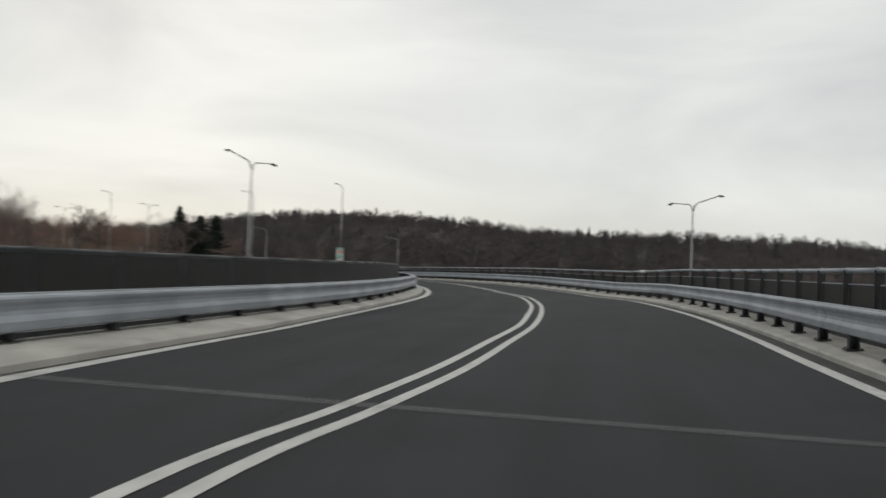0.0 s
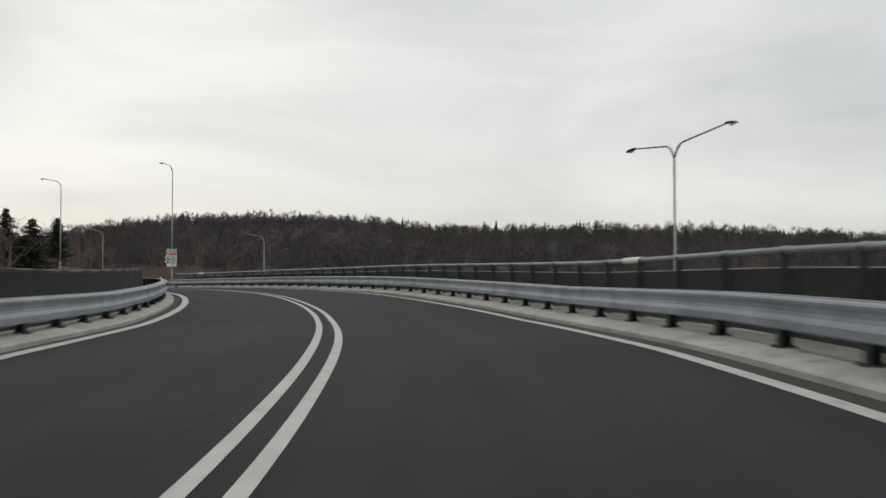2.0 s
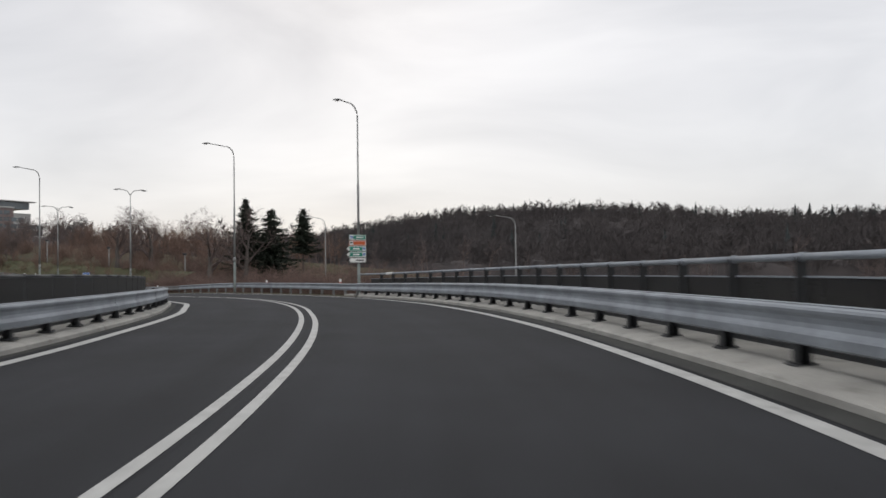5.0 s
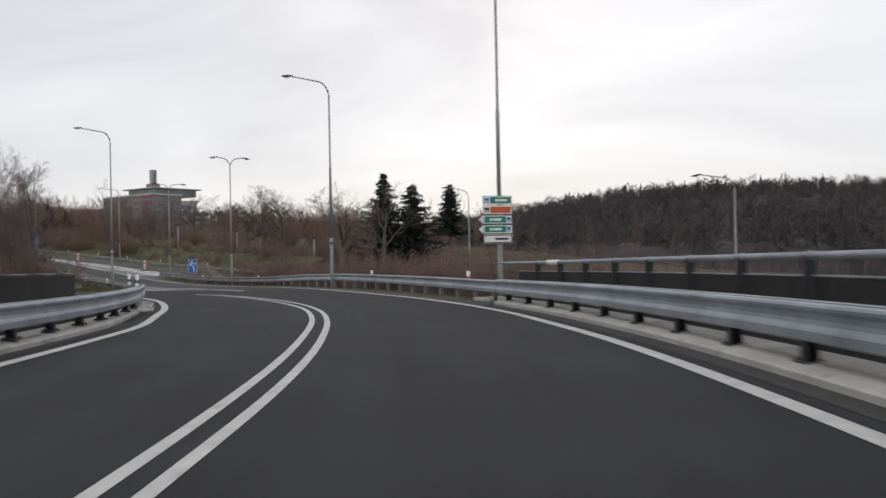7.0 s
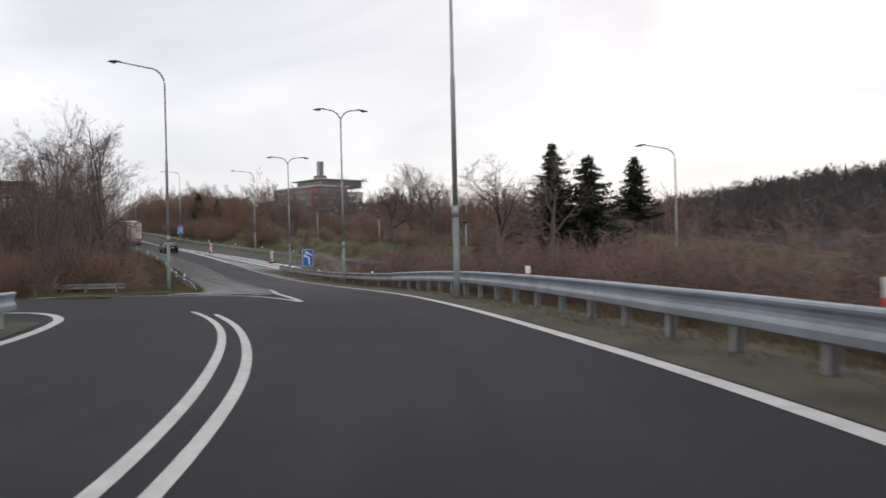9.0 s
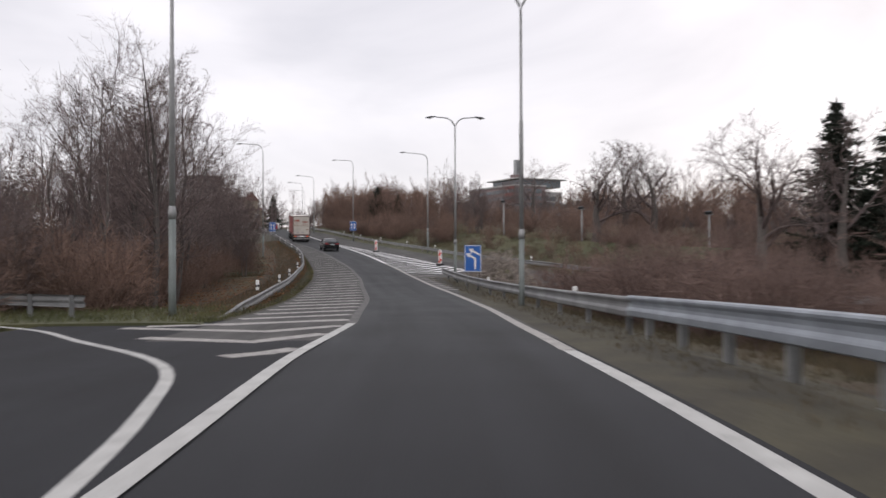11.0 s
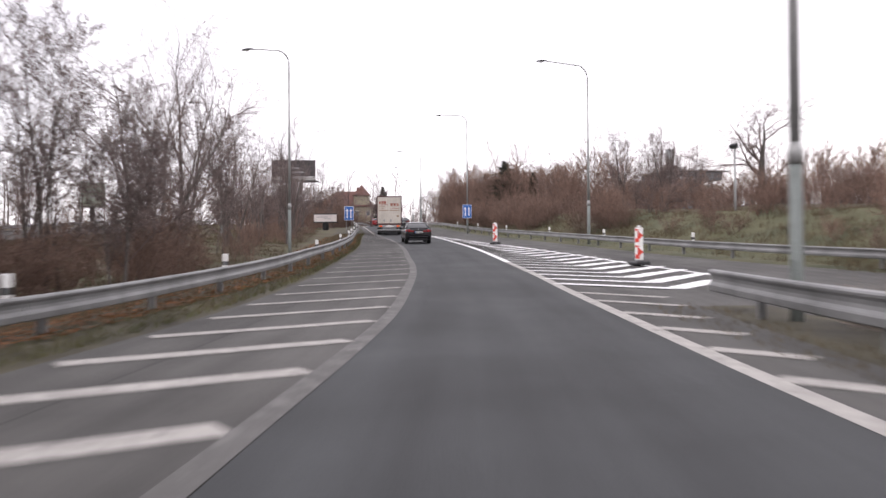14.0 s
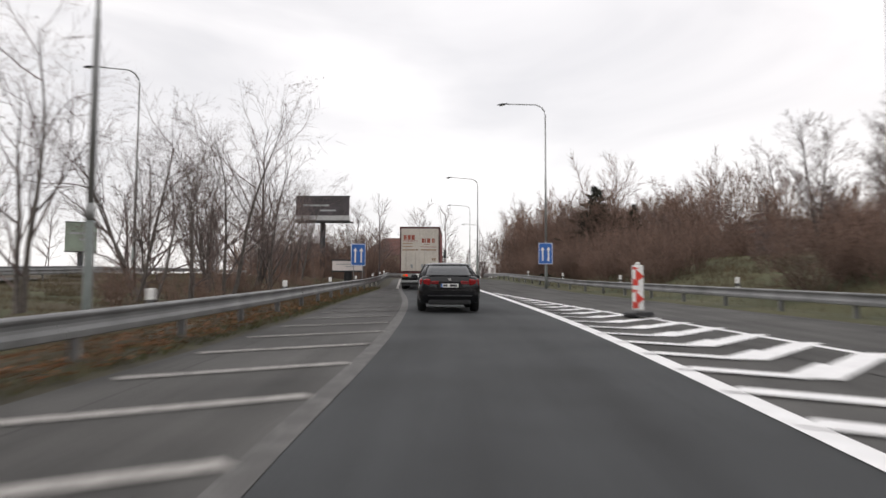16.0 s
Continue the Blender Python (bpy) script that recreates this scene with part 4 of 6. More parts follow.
# stack of direction signs on the lamp by the bridge end
m0 = stand(113.85, 5.58, 0, 6)
stack = base("direction_sign_stack", m0, "stack of five green, brown and white direction signs on a pole", "road sign")
for k, (col, pic) in enumerate(((M_GREEN, M_BLUE), (M_ORANGE, M_BLACK), (M_GREEN, M_BLUE), (M_GREEN, M_BLUE), (M_WHITE, None))):
    m = m0 @ Matrix.Translation((0, 0, 3.72 - 0.37 * k))
    ob = sign_plate(stack, m, 1.22, 0.34, col, M_WHITE if k < 4 else M_BLACK)
    if k < 2:
        bars(ob, m, [(-0.45, 0, 0.28, 0.27)], M_WHITE)
        bars(ob, m @ Matrix.Translation((0, -0.006, 0)), [(-0.45, 0.03, 0.2, 0.1), (-0.45, -0.07, 0.22, 0.03)], pic if k == 0 else M_BLACK)
        if k == 0:
            bars(ob, m, [(0.15, 0.0, 0.5, 0.09)], M_WHITE)
    elif k < 4:
        bars(ob, m, [(0.46, 0, 0.24, 0.27)], M_WHITE)
        bars(ob, m @ Matrix.Translation((0, -0.006, 0)), [(0.46, 0.03, 0.17, 0.11), (0.46, -0.07, 0.19, 0.03)], M_BLUE)
        bars(ob, m, [(-0.28, 0.0, 0.12, 0.09), (-0.02, 0.0, 0.34, 0.09)], M_WHITE)
    else:
        bars(ob, m, [(0.15, 0.0, 0.55, 0.08)], M_BLACK)
    if k >= 2:
        bm = bmesh.new()
        f = bm.faces.new([bm.verts.new(p) for p in ((-0.60, -0.012, -0.17), (-0.60, -0.012, 0.17), (-0.80, -0.012, 0.0))])
        bmesh.ops.solidify(bm, geom=[f], thickness=0.02)
        part("arrow_tip", bm, M_WHITE if k < 4 else M_BLACK, ob).matrix_world = m
for k in (3.5, 2.6):
    part("bracket", add_tube(bmesh.new(), [(0, 0.04, k - 0.02), (0, 0.04, k + 0.02)], [0.14, 0.14], 10), M_SIGNGREY, stack).matrix_world = m0 @ Matrix.Translation((0.1, 0.1, 0))


def road_sign(m, w, h, low, arrows, label, posts=2):
    sign = base("road_sign", m, label, "road sign", "blue road signs")
    q = m @ Matrix.Translation((0, 0, low + h / 2))
    ob = sign_plate(sign, q, w, h, M_BLUE, M_WHITE)
    for pts, width in arrows:
        arrow(ob, q, pts, width, M_WHITE)
    back = part("back", box((w - 0.02, 0.02, h - 0.02), (0, 0.026, 0), 0.004), M_SIGNGREY, sign)
    back.matrix_world = q
    for x in ((-w * 0.3, w * 0.3) if posts == 2 else (0,)):
        part("post", add_tube(bmesh.new(), [(x, 0.07, -0.3), (x, 0.07, low + h * 0.9)], [0.03, 0.03], 8), M_POLE, sign).matrix_world = m
    return sign


road_sign(stand(175.1, 4.26, 0.0, 8), 0.96, 1.46, 1.05, [([(0.12, -0.55), (0.12, 0.0), (-0.2, 0.17)], 0.10), ([(0.36, 0.22), (-0.05, 0.42)], 0.10)], "blue sign with two white arrows merging")
LANES = [([(-0.2, -0.5), (-0.2, 0.25)], 0.10), ([(0.2, -0.5), (0.2, 0.25)], 0.10)]
road_sign(stand(264.0, 8.5, 0.0, -4), 1.0, 1.5, 1.7, LANES, "blue sign with white lane arrows on the lamp beside the carriageway", 1)
road_sign(stand(262.8, -4.4, 0.0, 4), 1.0, 1.5, 1.5, LANES, "blue sign with white lane arrows behind the rail")


def barrier_board(m, label):
    m = m @ Matrix.Scale(1.22, 4)
    ob = base("barrier_board", m, label, "barrier board", "barrier boards")
    part("foot", box((0.42, 0.82, 0.11), (0, 0, 0.075), 0.03), M_BLACK, ob, "black rubber foot").matrix_world = m
    part("board", box((0.26, 0.05, 1.0), (0, 0, 0.66), 0.02), M_WHITE, ob).matrix_world = m
    for z in (0.43, 0.93):
        bm = bmesh.new()
        for pts in (((-0.13, z - 0.22), (0.0, z - 0.22), (0.0, z - 0.14), (-0.13, z - 0.06)), ((-0.06, z - 0.17), (0.13, z - 0.02), (-0.06, z + 0.15)), ((-0.13, z + 0.2), (-0.13, z + 0.12), (0.02, z + 0.16))):
            bm.faces.new([bm.verts.new((x, -0.03, q)) for x, q in pts])
        bmesh.ops.recalc_face_normals(bm, faces=bm.faces)
        for f in bm.faces:
            if f.normal.y > 0:
                f.normal_flip()
        part("stripe", bm, M_RED, ob, "red arrow pointing aside").matrix_world = m
    part("lamp", box((0.09, 0.07, 0.07), (0, 0, 1.19), 0.02), M_WHITE, ob).matrix_world = m
    return ob


barrier_board(stand(204.7, 7.2, 0.02, 6), "red and white barrier board on a black rubber foot")
barrier_board(stand(229.4, 5.15, 0.02, 6), "red and white barrier board on a black rubber foot")

# ---- vehicles
M_CAR_BLACK = mat("black_car_paint", (0.006, 0.006, 0.007), 0.25, 0.0, var=0.1, scale=3, fine=30, bump=0.0, coat=0.35, spec=0.4)
M_CAR_RED = mat("red_car_paint", (0.45, 0.03, 0.03), 0.3, 0.1, var=0.08, scale=3, fine=30, bump=0.0, coat=0.7)
M_CAR_GREY = mat("dark_car_paint", (0.03, 0.032, 0.036), 0.3, 0.3, var=0.08, scale=3, fine=30, bump=0.0, coat=0.7)
M_VAN_WHITE = mat("white_van_paint", (0.7, 0.7, 0.7), 0.35, 0.0, var=0.05, scale=3, fine=30, bump=0.0, coat=0.5)
M_TAIL = lamp_mat("tail_lamp_red", (0.2, 0.008, 0.01), 0.05)
M_TAIL_LIT = lamp_mat("tail_lamp_lit", (0.8, 0.02, 0.015), 0.7)
M_AMBER = mat("amber_reflector", (0.6, 0.2, 0.03), 0.3, var=0.1)
M_PLATE = mat("plate_white", (0.75, 0.75, 0.73), 0.4, var=0.05)
M_CHROME = mat("chrome", (0.7, 0.7, 0.7), 0.15, 1.0, var=0.03, bump=0)
M_TARP = mat("red_tarpaulin", (0.24, 0.055, 0.045), 0.55, var=0.2, scale=0.7, fine=12, bump=0.15)
M_DOOR = mat("trailer_door_white", (0.56, 0.52, 0.46), 0.45, var=0.12, scale=0.8, fine=15, bump=0.05)
M_TRIM = mat("trailer_frame_maroon", (0.08, 0.03, 0.028), 0.5, 0.2, var=0.2, scale=2, fine=20, bump=0.05)
M_INK = mat("faded_red_print", (0.32, 0.08, 0.05), 0.5, var=0.2, scale=3, fine=20, bump=0)
M_INK2 = mat("brown_print", (0.30, 0.20, 0.13), 0.5, var=0.2, scale=3, fine=20, bump=0)


def body_mesh(name, stations):
    """A car's body, lofted through stations of y, half width, five heights and the top's."""
    rows = []
    for y, w, zb, z1, z2, zs, zt in stations:
        half = [(0.0, zb), (0.6 * w, zb), (0.93 * w, zb + 0.05), (1.0 * w, z1), (1.0 * w, z2), (0.965 * w, zs), (0.86 * w, zt - 0.02), (0.5 * w, zt + 0.012), (0.0, zt + 0.02)]
        rows.append([(x, y, z) for x, z in half] + [(-x, y, z) for x, z in half[-2:0:-1]])
    return grid_mesh(name, rows, True, True)


def cabin_mesh(name, levels):
    """The glasshouse, lofted upwards: z, rear y, front y, half width behind and ahead, crown."""
    rows = []
    for z, ya, yb, wa, wb, c in levels:
        m = (ya + yb) / 2
        rows.append([(-wa * 0.72, ya - c, z), (wa * 0.72, ya - c, z), (wa, ya + 0.06, z), (max(wa, wb) * 1.005, m, z), (wb, yb - 0.06, z), (wb * 0.72, yb + c, z), (-wb * 0.72, yb + c, z), (-wb, yb - 0.06, z), (-max(wa, wb) * 1.005, m, z), (-wa, ya + 0.06, z)])
    return grid_mesh(name, rows, True, True)


def wheel(parent, m, x, y, radius, width, spokes=5):
    side = 1 if x > 0 else -1
    hub = m @ Matrix.Translation((x, y, radius))
    ring = [(0.62, -0.5), (0.9, -0.5), (1.0, -0.36), (1.0, 0.36), (0.9, 0.5), (0.62, 0.5)]
    rows = [[(b * width, a * radius * math.cos(t), a * radius * math.sin(t)) for a, b in ring] for t in np.linspace(0, 2 * math.pi, 25)]
    w = base_part("wheel", hub, parent)
    mesh_part("tyre", grid_mesh("tyre", rows, True), M_TYRE, w)
    bm = add_tube(bmesh.new(), [(side * width * 0.2, 0, 0), (side * width * 0.34, 0, 0)], [radius * 0.63, radius * 0.6], 20)
    for k in range(spokes):
        a = 2 * math.pi * k / spokes
        add_box(bm, (0.03, 0.09 * radius / 0.33, radius * 0.55), (side * width * 0.38, math.sin(a) * radius * 0.3, math.cos(a) * radius * 0.3), 0, Matrix.Rotation(-a, 4, "X"))
    part("rim", bm, M_RIM, w)
    return w


def base_part(name, m, parent):
    ob = new(name)
    ob.parent = parent
    ob.matrix_world = m
    return ob


def put(name, bm, material, parent, m, label=""):
    ob = part(name, bm, material, parent, label)
    ob.matrix_world = m
    return ob


def sedan(m, paint, label, name="car", lit=M_TAIL, detail=True, coupe=0.0):
    car = base(name, m, label, "car", "cars")
    st = [(-2.455, 0.74, 0.46, 0.56, 0.74, 0.90, 0.96), (-2.42, 0.84, 0.34, 0.50, 0.74, 0.96, 1.045), (-2.30, 0.905, 0.26, 0.48, 0.74, 0.985, 1.085), (-1.9, 0.925, 0.22, 0.46, 0.74, 0.99, 1.075), (-1.3, 0.93, 0.2, 0.46, 0.73, 0.985, 1.05),
          (0.0, 0.93, 0.2, 0.46, 0.72, 0.965, 1.02), (1.1, 0.93, 0.2, 0.46, 0.70, 0.93, 0.985), (1.8, 0.92, 0.2, 0.46, 0.66, 0.84, 0.91), (2.25, 0.86, 0.22, 0.42, 0.58, 0.72, 0.79), (2.44, 0.70, 0.30, 0.42, 0.52, 0.60, 0.66)]
    bod = mesh_part("body", body_mesh("body", st), paint, car)
    bod.matrix_world = m
    cab = mesh_part("window_glass", cabin_mesh("window_glass", [(1.0, -1.86, 1.25, 0.83, 0.85, 0.06), (1.12, -1.68, 1.02, 0.80, 0.82, 0.07), (1.28, -1.33, 0.66, 0.735, 0.75, 0.08), (1.42, -1.02, 0.36, 0.66, 0.675, 0.08)]), M_GLASS, car, "dark tinted glass")
    cab.matrix_world = m
    roof = mesh_part("roof", cabin_mesh("roof", [(1.40, -1.07, 0.42, 0.68, 0.695, 0.08), (1.43, -1.02, 0.35, 0.65, 0.665, 0.09), (1.455, -0.92, 0.22, 0.58, 0.6, 0.1), (1.474, -0.76, 0.04, 0.47, 0.49, 0.1), (1.486, -0.6, -0.12, 0.31, 0.32, 0.08), (1.49, -0.45, -0.25, 0.12, 0.12, 0.04)]), paint, car)
    roof.matrix_world = m
    for sx in (-1, 1):
        put("pillar", add_tube(bmesh.new(), [(sx * 0.81, -1.84, 1.03), (sx * 0.735, -1.46, 1.22), (sx * 0.635, -1.0, 1.42)], [0.07, 0.055, 0.04], 6), paint, car, m)
        put("pillar", add_tube(bmesh.new(), [(sx * 0.85, 1.24, 1.0), (sx * 0.76, 0.68, 1.28), (sx * 0.685, 0.36, 1.42)], [0.045, 0.04, 0.035], 6), paint, car, m)
        put("pillar", add_tube(bmesh.new(), [(sx * 0.845, -0.25, 1.0), (sx * 0.69, -0.3, 1.41)], [0.045, 0.04], 6), M_BLACK, car, m)
        light = put("tail_light", box((0.34, 0.14, 0.19), (sx * 0.715, -2.385, 0.90), 0.04, Matrix.Rotation(sx * 0.42, 4, "Z")), lit, car, m, "red tail light wrapping round the corner")
        put("inner_lens", box((0.26, 0.06, 0.12), (sx * 0.44, -2.437, 0.885), 0.025, Matrix.Rotation(sx * 0.08, 4, "Z")), lit, light, m)
        put("clear_strip", box((0.14, 0.02, 0.025), (sx * 0.42, -2.475, 0.915), 0.006, Matrix.Rotation(sx * 0.12, 4, "Y")), M_TAIL, light, m)
        put("reflector", box((0.22, 0.03, 0.04), (sx * 0.68, -2.40, 0.70), 0.008, Matrix.Rotation(sx * 0.3, 4, "Z")), M_TAIL, car, m)
        put("exhaust", add_tube(bmesh.new(), [(sx * 0.58, -2.3, 0.34), (sx * 0.58, -2.47, 0.34)], [0.035, 0.035], 12), M_STEEL_DARK, car, m, "steel tailpipe")
        mir = put("mirror", box((0.22, 0.11, 0.15), (sx * 1.03, 0.72, 1.03), 0.04), paint, car, m)
        put("mirror_glass", box((0.16, 0.01, 0.10), (sx * 1.03, 0.66, 1.03), 0.004), M_GLASS, mir, m)
        for y in (-0.95, 0.15):
            put("door_handle", box((0.03, 0.2, 0.03), (sx * 0.945, y, 0.84), 0.008), paint, car, m)
        for y in (-1.48, 1.48):
            wheel(car, m, sx * 0.80, y, 0.335, 0.25)
    put("boot_seam", box((1.1, 0.012, 0.014), (0, -2.468, 0.665), 0.003), M_BLACK, car, m)
    put("licence_recess", box((0.74, 0.02, 0.2), (0, -2.458, 0.81), 0.02), paint, car, m)
    put("bumper_step", box((1.62, 0.1, 0.05), (0, -2.40, 0.62), 0.02), paint, car, m)
    put("boot_lip", box((1.34, 0.09, 0.03), (0, -2.36, 1.095), 0.012), paint, car, m)
    put("bumper_strip", box((1.3, 0.05, 0.03), (0, -2.47, 0.50), 0.01), M_STEEL_DARK, car, m)
    put("diffuser", box((1.25, 0.2, 0.18), (0, -2.34, 0.32), 0.04), M_BLACK, car, m)
    plate = put("number_plate", box((0.52, 0.015, 0.11), (0, -2.477, 0.80), 0.004), M_PLATE, car, m, "white number plate")
    put("blue_strip", box((0.045, 0.006, 0.1), (-0.235, -2.487, 0.80)), M_BLUE, plate, m)
    for x, w in ((-0.13, 0.12), (0.11, 0.2)):
        put("bar", box((w, 0.006, 0.06), (x, -2.487, 0.80)), M_BLACK, plate, m)
    put("plate_frame", box((0.54, 0.012, 0.13), (0, -2.470, 0.80), 0.004), M_BLACK, car, m)
    put("badge", add_tube(bmesh.new(), [(0, -2.43, 0.98), (0, -2.462, 0.98)], [0.042, 0.04], 16), M_CHROME, car, m, "round silver badge")
    fin = bmesh.new()
    f = fin.faces.new([fin.verts.new(p) for p in ((0.012, -0.95, 1.43), (0.012, -0.72, 1.455), (0.012, -0.90, 1.52))])
    bmesh.ops.solidify(fin, geom=[f], thickness=0.024)
    put("aerial", fin, paint, car, m)
    return car


sedan(parked(234.0, 0.14, 0.02, 0.0), M_CAR_BLACK, "black saloon car with red tail lights in the lane")
sedan(parked(298.0, 3.9, 0.03, 0.0), M_CAR_GREY, "dark saloon car ahead on the main road", detail=False)
sedan(parked(330.0, 0.2, 0.02, 0.0), M_CAR_RED, "red car far ahead in the lane", detail=False)


def lorry(m):
    """A tractor and its curtain-sided trailer; the origin lies under the trailer's rear edge."""
    truck = base("lorry", m, "lorry with a red curtain-sided trailer and white rear doors", "lorry")
    L, W = 13.6, 2.55
    for sx in (-1, 1):
        rows = []
        for y in np.linspace(0.12, L - 0.1, 120):
            bulge = 0.018 * math.sin(y * 4.6) + 0.01 * math.sin(y * 1.7)
            rows.append([(sx * (W / 2 - 0.03 + (bulge if 0 < k < 6 else 0)), y, 1.15 + 2.72 * k / 6) for k in range(7)])
        put_me = mesh_part("curtain", grid_mesh("curtain", rows, True), M_TARP, truck, "dusty red tarpaulin curtain")
        put_me.matrix_world = m
        for y in np.arange(0.6, L, 0.65):
            put("strap", box((0.012, 0.05, 0.34), (sx * (W / 2 + 0.004), y, 1.2)), M_BLACK, put_me, m)
        put("side_rail", box((0.05, L, 0.12), (sx * (W / 2 - 0.02), L / 2, 1.12), 0.01), M_TRIM, truck, m)
        put("top_rail", box((0.06, L, 0.12), (sx * (W / 2 - 0.02), L / 2, 3.93), 0.015), M_TRIM, truck, m)
        guard = put("side_guard", box((0.03, 3.6, 0.12), (sx * 1.15, 6.6, 0.85), 0.01), M_SIGNGREY, truck, m)
        put("lower_guard", box((0.03, 3.6, 0.12), (sx * 1.15, 6.6, 0.58), 0.01), M_SIGNGREY, guard, m)
        put("corner_post", box((0.09, 0.1, 2.9), (sx * (W / 2 - 0.045), 0.02, 2.55), 0.012), M_TRIM, truck, m)
        light = put("tail_light", box((0.34, 0.06, 0.15), (sx * 0.92, -0.02, 0.93), 0.015), M_AMBER, truck, m)
        put("lamp", box((0.13, 0.02, 0.11), (sx * 0.84, -0.055, 0.94), 0.01), M_TAIL_LIT, light, m, "lit red lamp")
        put("mud_flap", box((0.55, 0.02, 0.5), (sx * 0.95, 1.05, 0.55), 0.01), M_BLACK, truck, m)
        for k, y in enumerate((2.0, 3.3, 4.6)):
            wheel(truck, m, sx * 1.06, y, 0.5, 0.38, 8)
    put("roof", box((W - 0.06, L, 0.04), (0, L / 2, 3.98), 0.012), M_DOOR, truck, m)
    put("front_wall", box((W - 0.08, 0.06, 2.8), (0, L - 0.03, 2.58)), M_DOOR, truck, m)
    put("floor", box((W - 0.08, L, 0.14), (0, L / 2, 1.14)), M_TRIM, truck, m)
    put("chassis", box((1.0, L - 1.0, 0.34), (0, L / 2 + 0.3, 0.88), 0.02), M_BLACK, truck, m)
    put("head_beam", box((W, 0.12, 0.12), (0, 0.03, 3.96), 0.015), M_TRIM, truck, m)
    put("sill_beam", box((W, 0.12, 0.16), (0, 0.03, 1.13), 0.015), M_TRIM, truck, m)
    for sx in (-1, 1):
        door = put("rear_door", box((1.17, 0.05, 2.68), (sx * 0.592, -0.03, 2.56), 0.01), M_DOOR, truck, m, "off-white rear door")
        for x in (0.28, 0.88):
            put("lock_bar", add_tube(bmesh.new(), [(sx * x, -0.075, 1.26), (sx * x, -0.075, 3.86)], [0.014, 0.014], 6), M_DOOR, door, m)
        put("bracket", box((0.13, 0.03, 0.26), (sx * 0.33 - 0.18, -0.075, 1.52), 0.01), M_SIGNGREY, door, m)
        for z in (1.5, 2.3, 3.1, 3.7):
            put("hinge", box((0.14, 0.03, 0.06), (sx * 1.12, -0.065, z), 0.008), M_DOOR, door, m)
        # faded print as plain bars
        if sx < 0:
            spots = [(-0.93, 3.34, 0.2, 0.3, M_INK), (-0.68, 3.34, 0.18, 0.3, M_INK), (-0.43, 3.34, 0.2, 0.3, M_INK), (-0.62, 3.12, 0.98, 0.035, M_INK), (-0.76, 2.95, 0.62, 0.05, M_INK2), (-0.76, 2.76, 0.62, 0.05, M_INK2), (-0.6, 2.55, 1.0, 0.08, M_INK2)]
        else:
            spots = [(0.25, 3.14, 0.25, 0.28, M_INK), (0.56, 3.14, 0.2, 0.28, M_INK), (0.86, 3.14, 0.18, 0.28, M_INK), (0.55, 2.74, 0.98, 0.035, M_INK), (0.55, 2.55, 0.98, 0.08, M_INK2), (0.88, 1.95, 0.26, 0.16, M_INK2), (0.45, 2.9, 0.4, 0.04, M_INK2)]
        for x, z, w, h, c in spots:
            put("bar", box((w, 0.006, h), (x, -0.06, z)), c, door, m)
    put("bumper", box((2.4, 0.12, 0.14), (0, 0.02, 0.55), 0.015), M_SIGNGREY, truck, m)
    panel = put("light_panel", box((2.4, 0.05, 0.24), (0, 0.01, 0.93), 0.01), M_SIGNGREY, truck, m)
    put("plate", box((0.9, 0.015, 0.12), (0, -0.03, 0.86), 0.004), M_PLATE, panel, m)
    put("plate", box((0.56, 0.015, 0.1), (0, -0.03, 0.99), 0.004), M_PLATE, panel, m)
    put("skirt", box((2.2, 0.03, 0.2), (0, 0.05, 0.38), 0.01), M_BLACK, truck, m)
    # tractor
    tr = base_part("tractor", m @ Matrix.Translation((0, L + 0.55, 0)), truck)
    q = m @ Matrix.Translation((0, L + 0.55, 0))
    put("cab", box((2.45, 2.2, 2.55), (0, 1.15, 2.25), 0.14), M_VAN_WHITE, tr, q, "white lorry cab")
    put("deflector", box((2.2, 0.9, 0.6), (0, 0.75, 3.68), 0.16), M_VAN_WHITE, tr, q)
    put("windscreen", box((2.2, 0.06, 0.95), (0, 2.25, 2.55), 0.02), M_GLASS, tr, q)
    put("frame", box((0.9, 5.4, 0.3), (0, -0.4, 0.85), 0.02), M_BLACK, tr, q)
    for sx in (-1, 1):
        put("side_window", box((0.03, 0.9, 0.75), (sx * 1.225, 1.55, 2.55), 0.01), M_GLASS, tr, q)
        put("mirror", box((0.22, 0.1, 0.7), (sx * 1.45, 2.25, 2.5), 0.04), M_BLACK, tr, q)
        put("step", box((0.1, 1.1, 0.7), (sx * 1.15, 1.5, 0.75), 0.04), M_VAN_WHITE, tr, q)
        put("fuel_tank", add_tube(bmesh.new(), [(sx * 0.95, -0.7, 0.75), (sx * 0.95, 0.5, 0.75)], [0.32, 0.32], 16), M_CHROME, tr, q)
        for y in (1.45, -2.0):
            wheel(tr, q, sx * 1.04, y, 0.5, 0.36, 8)
    return truck


lorry(parked(259.6, -0.3, 0.0, -3.2))


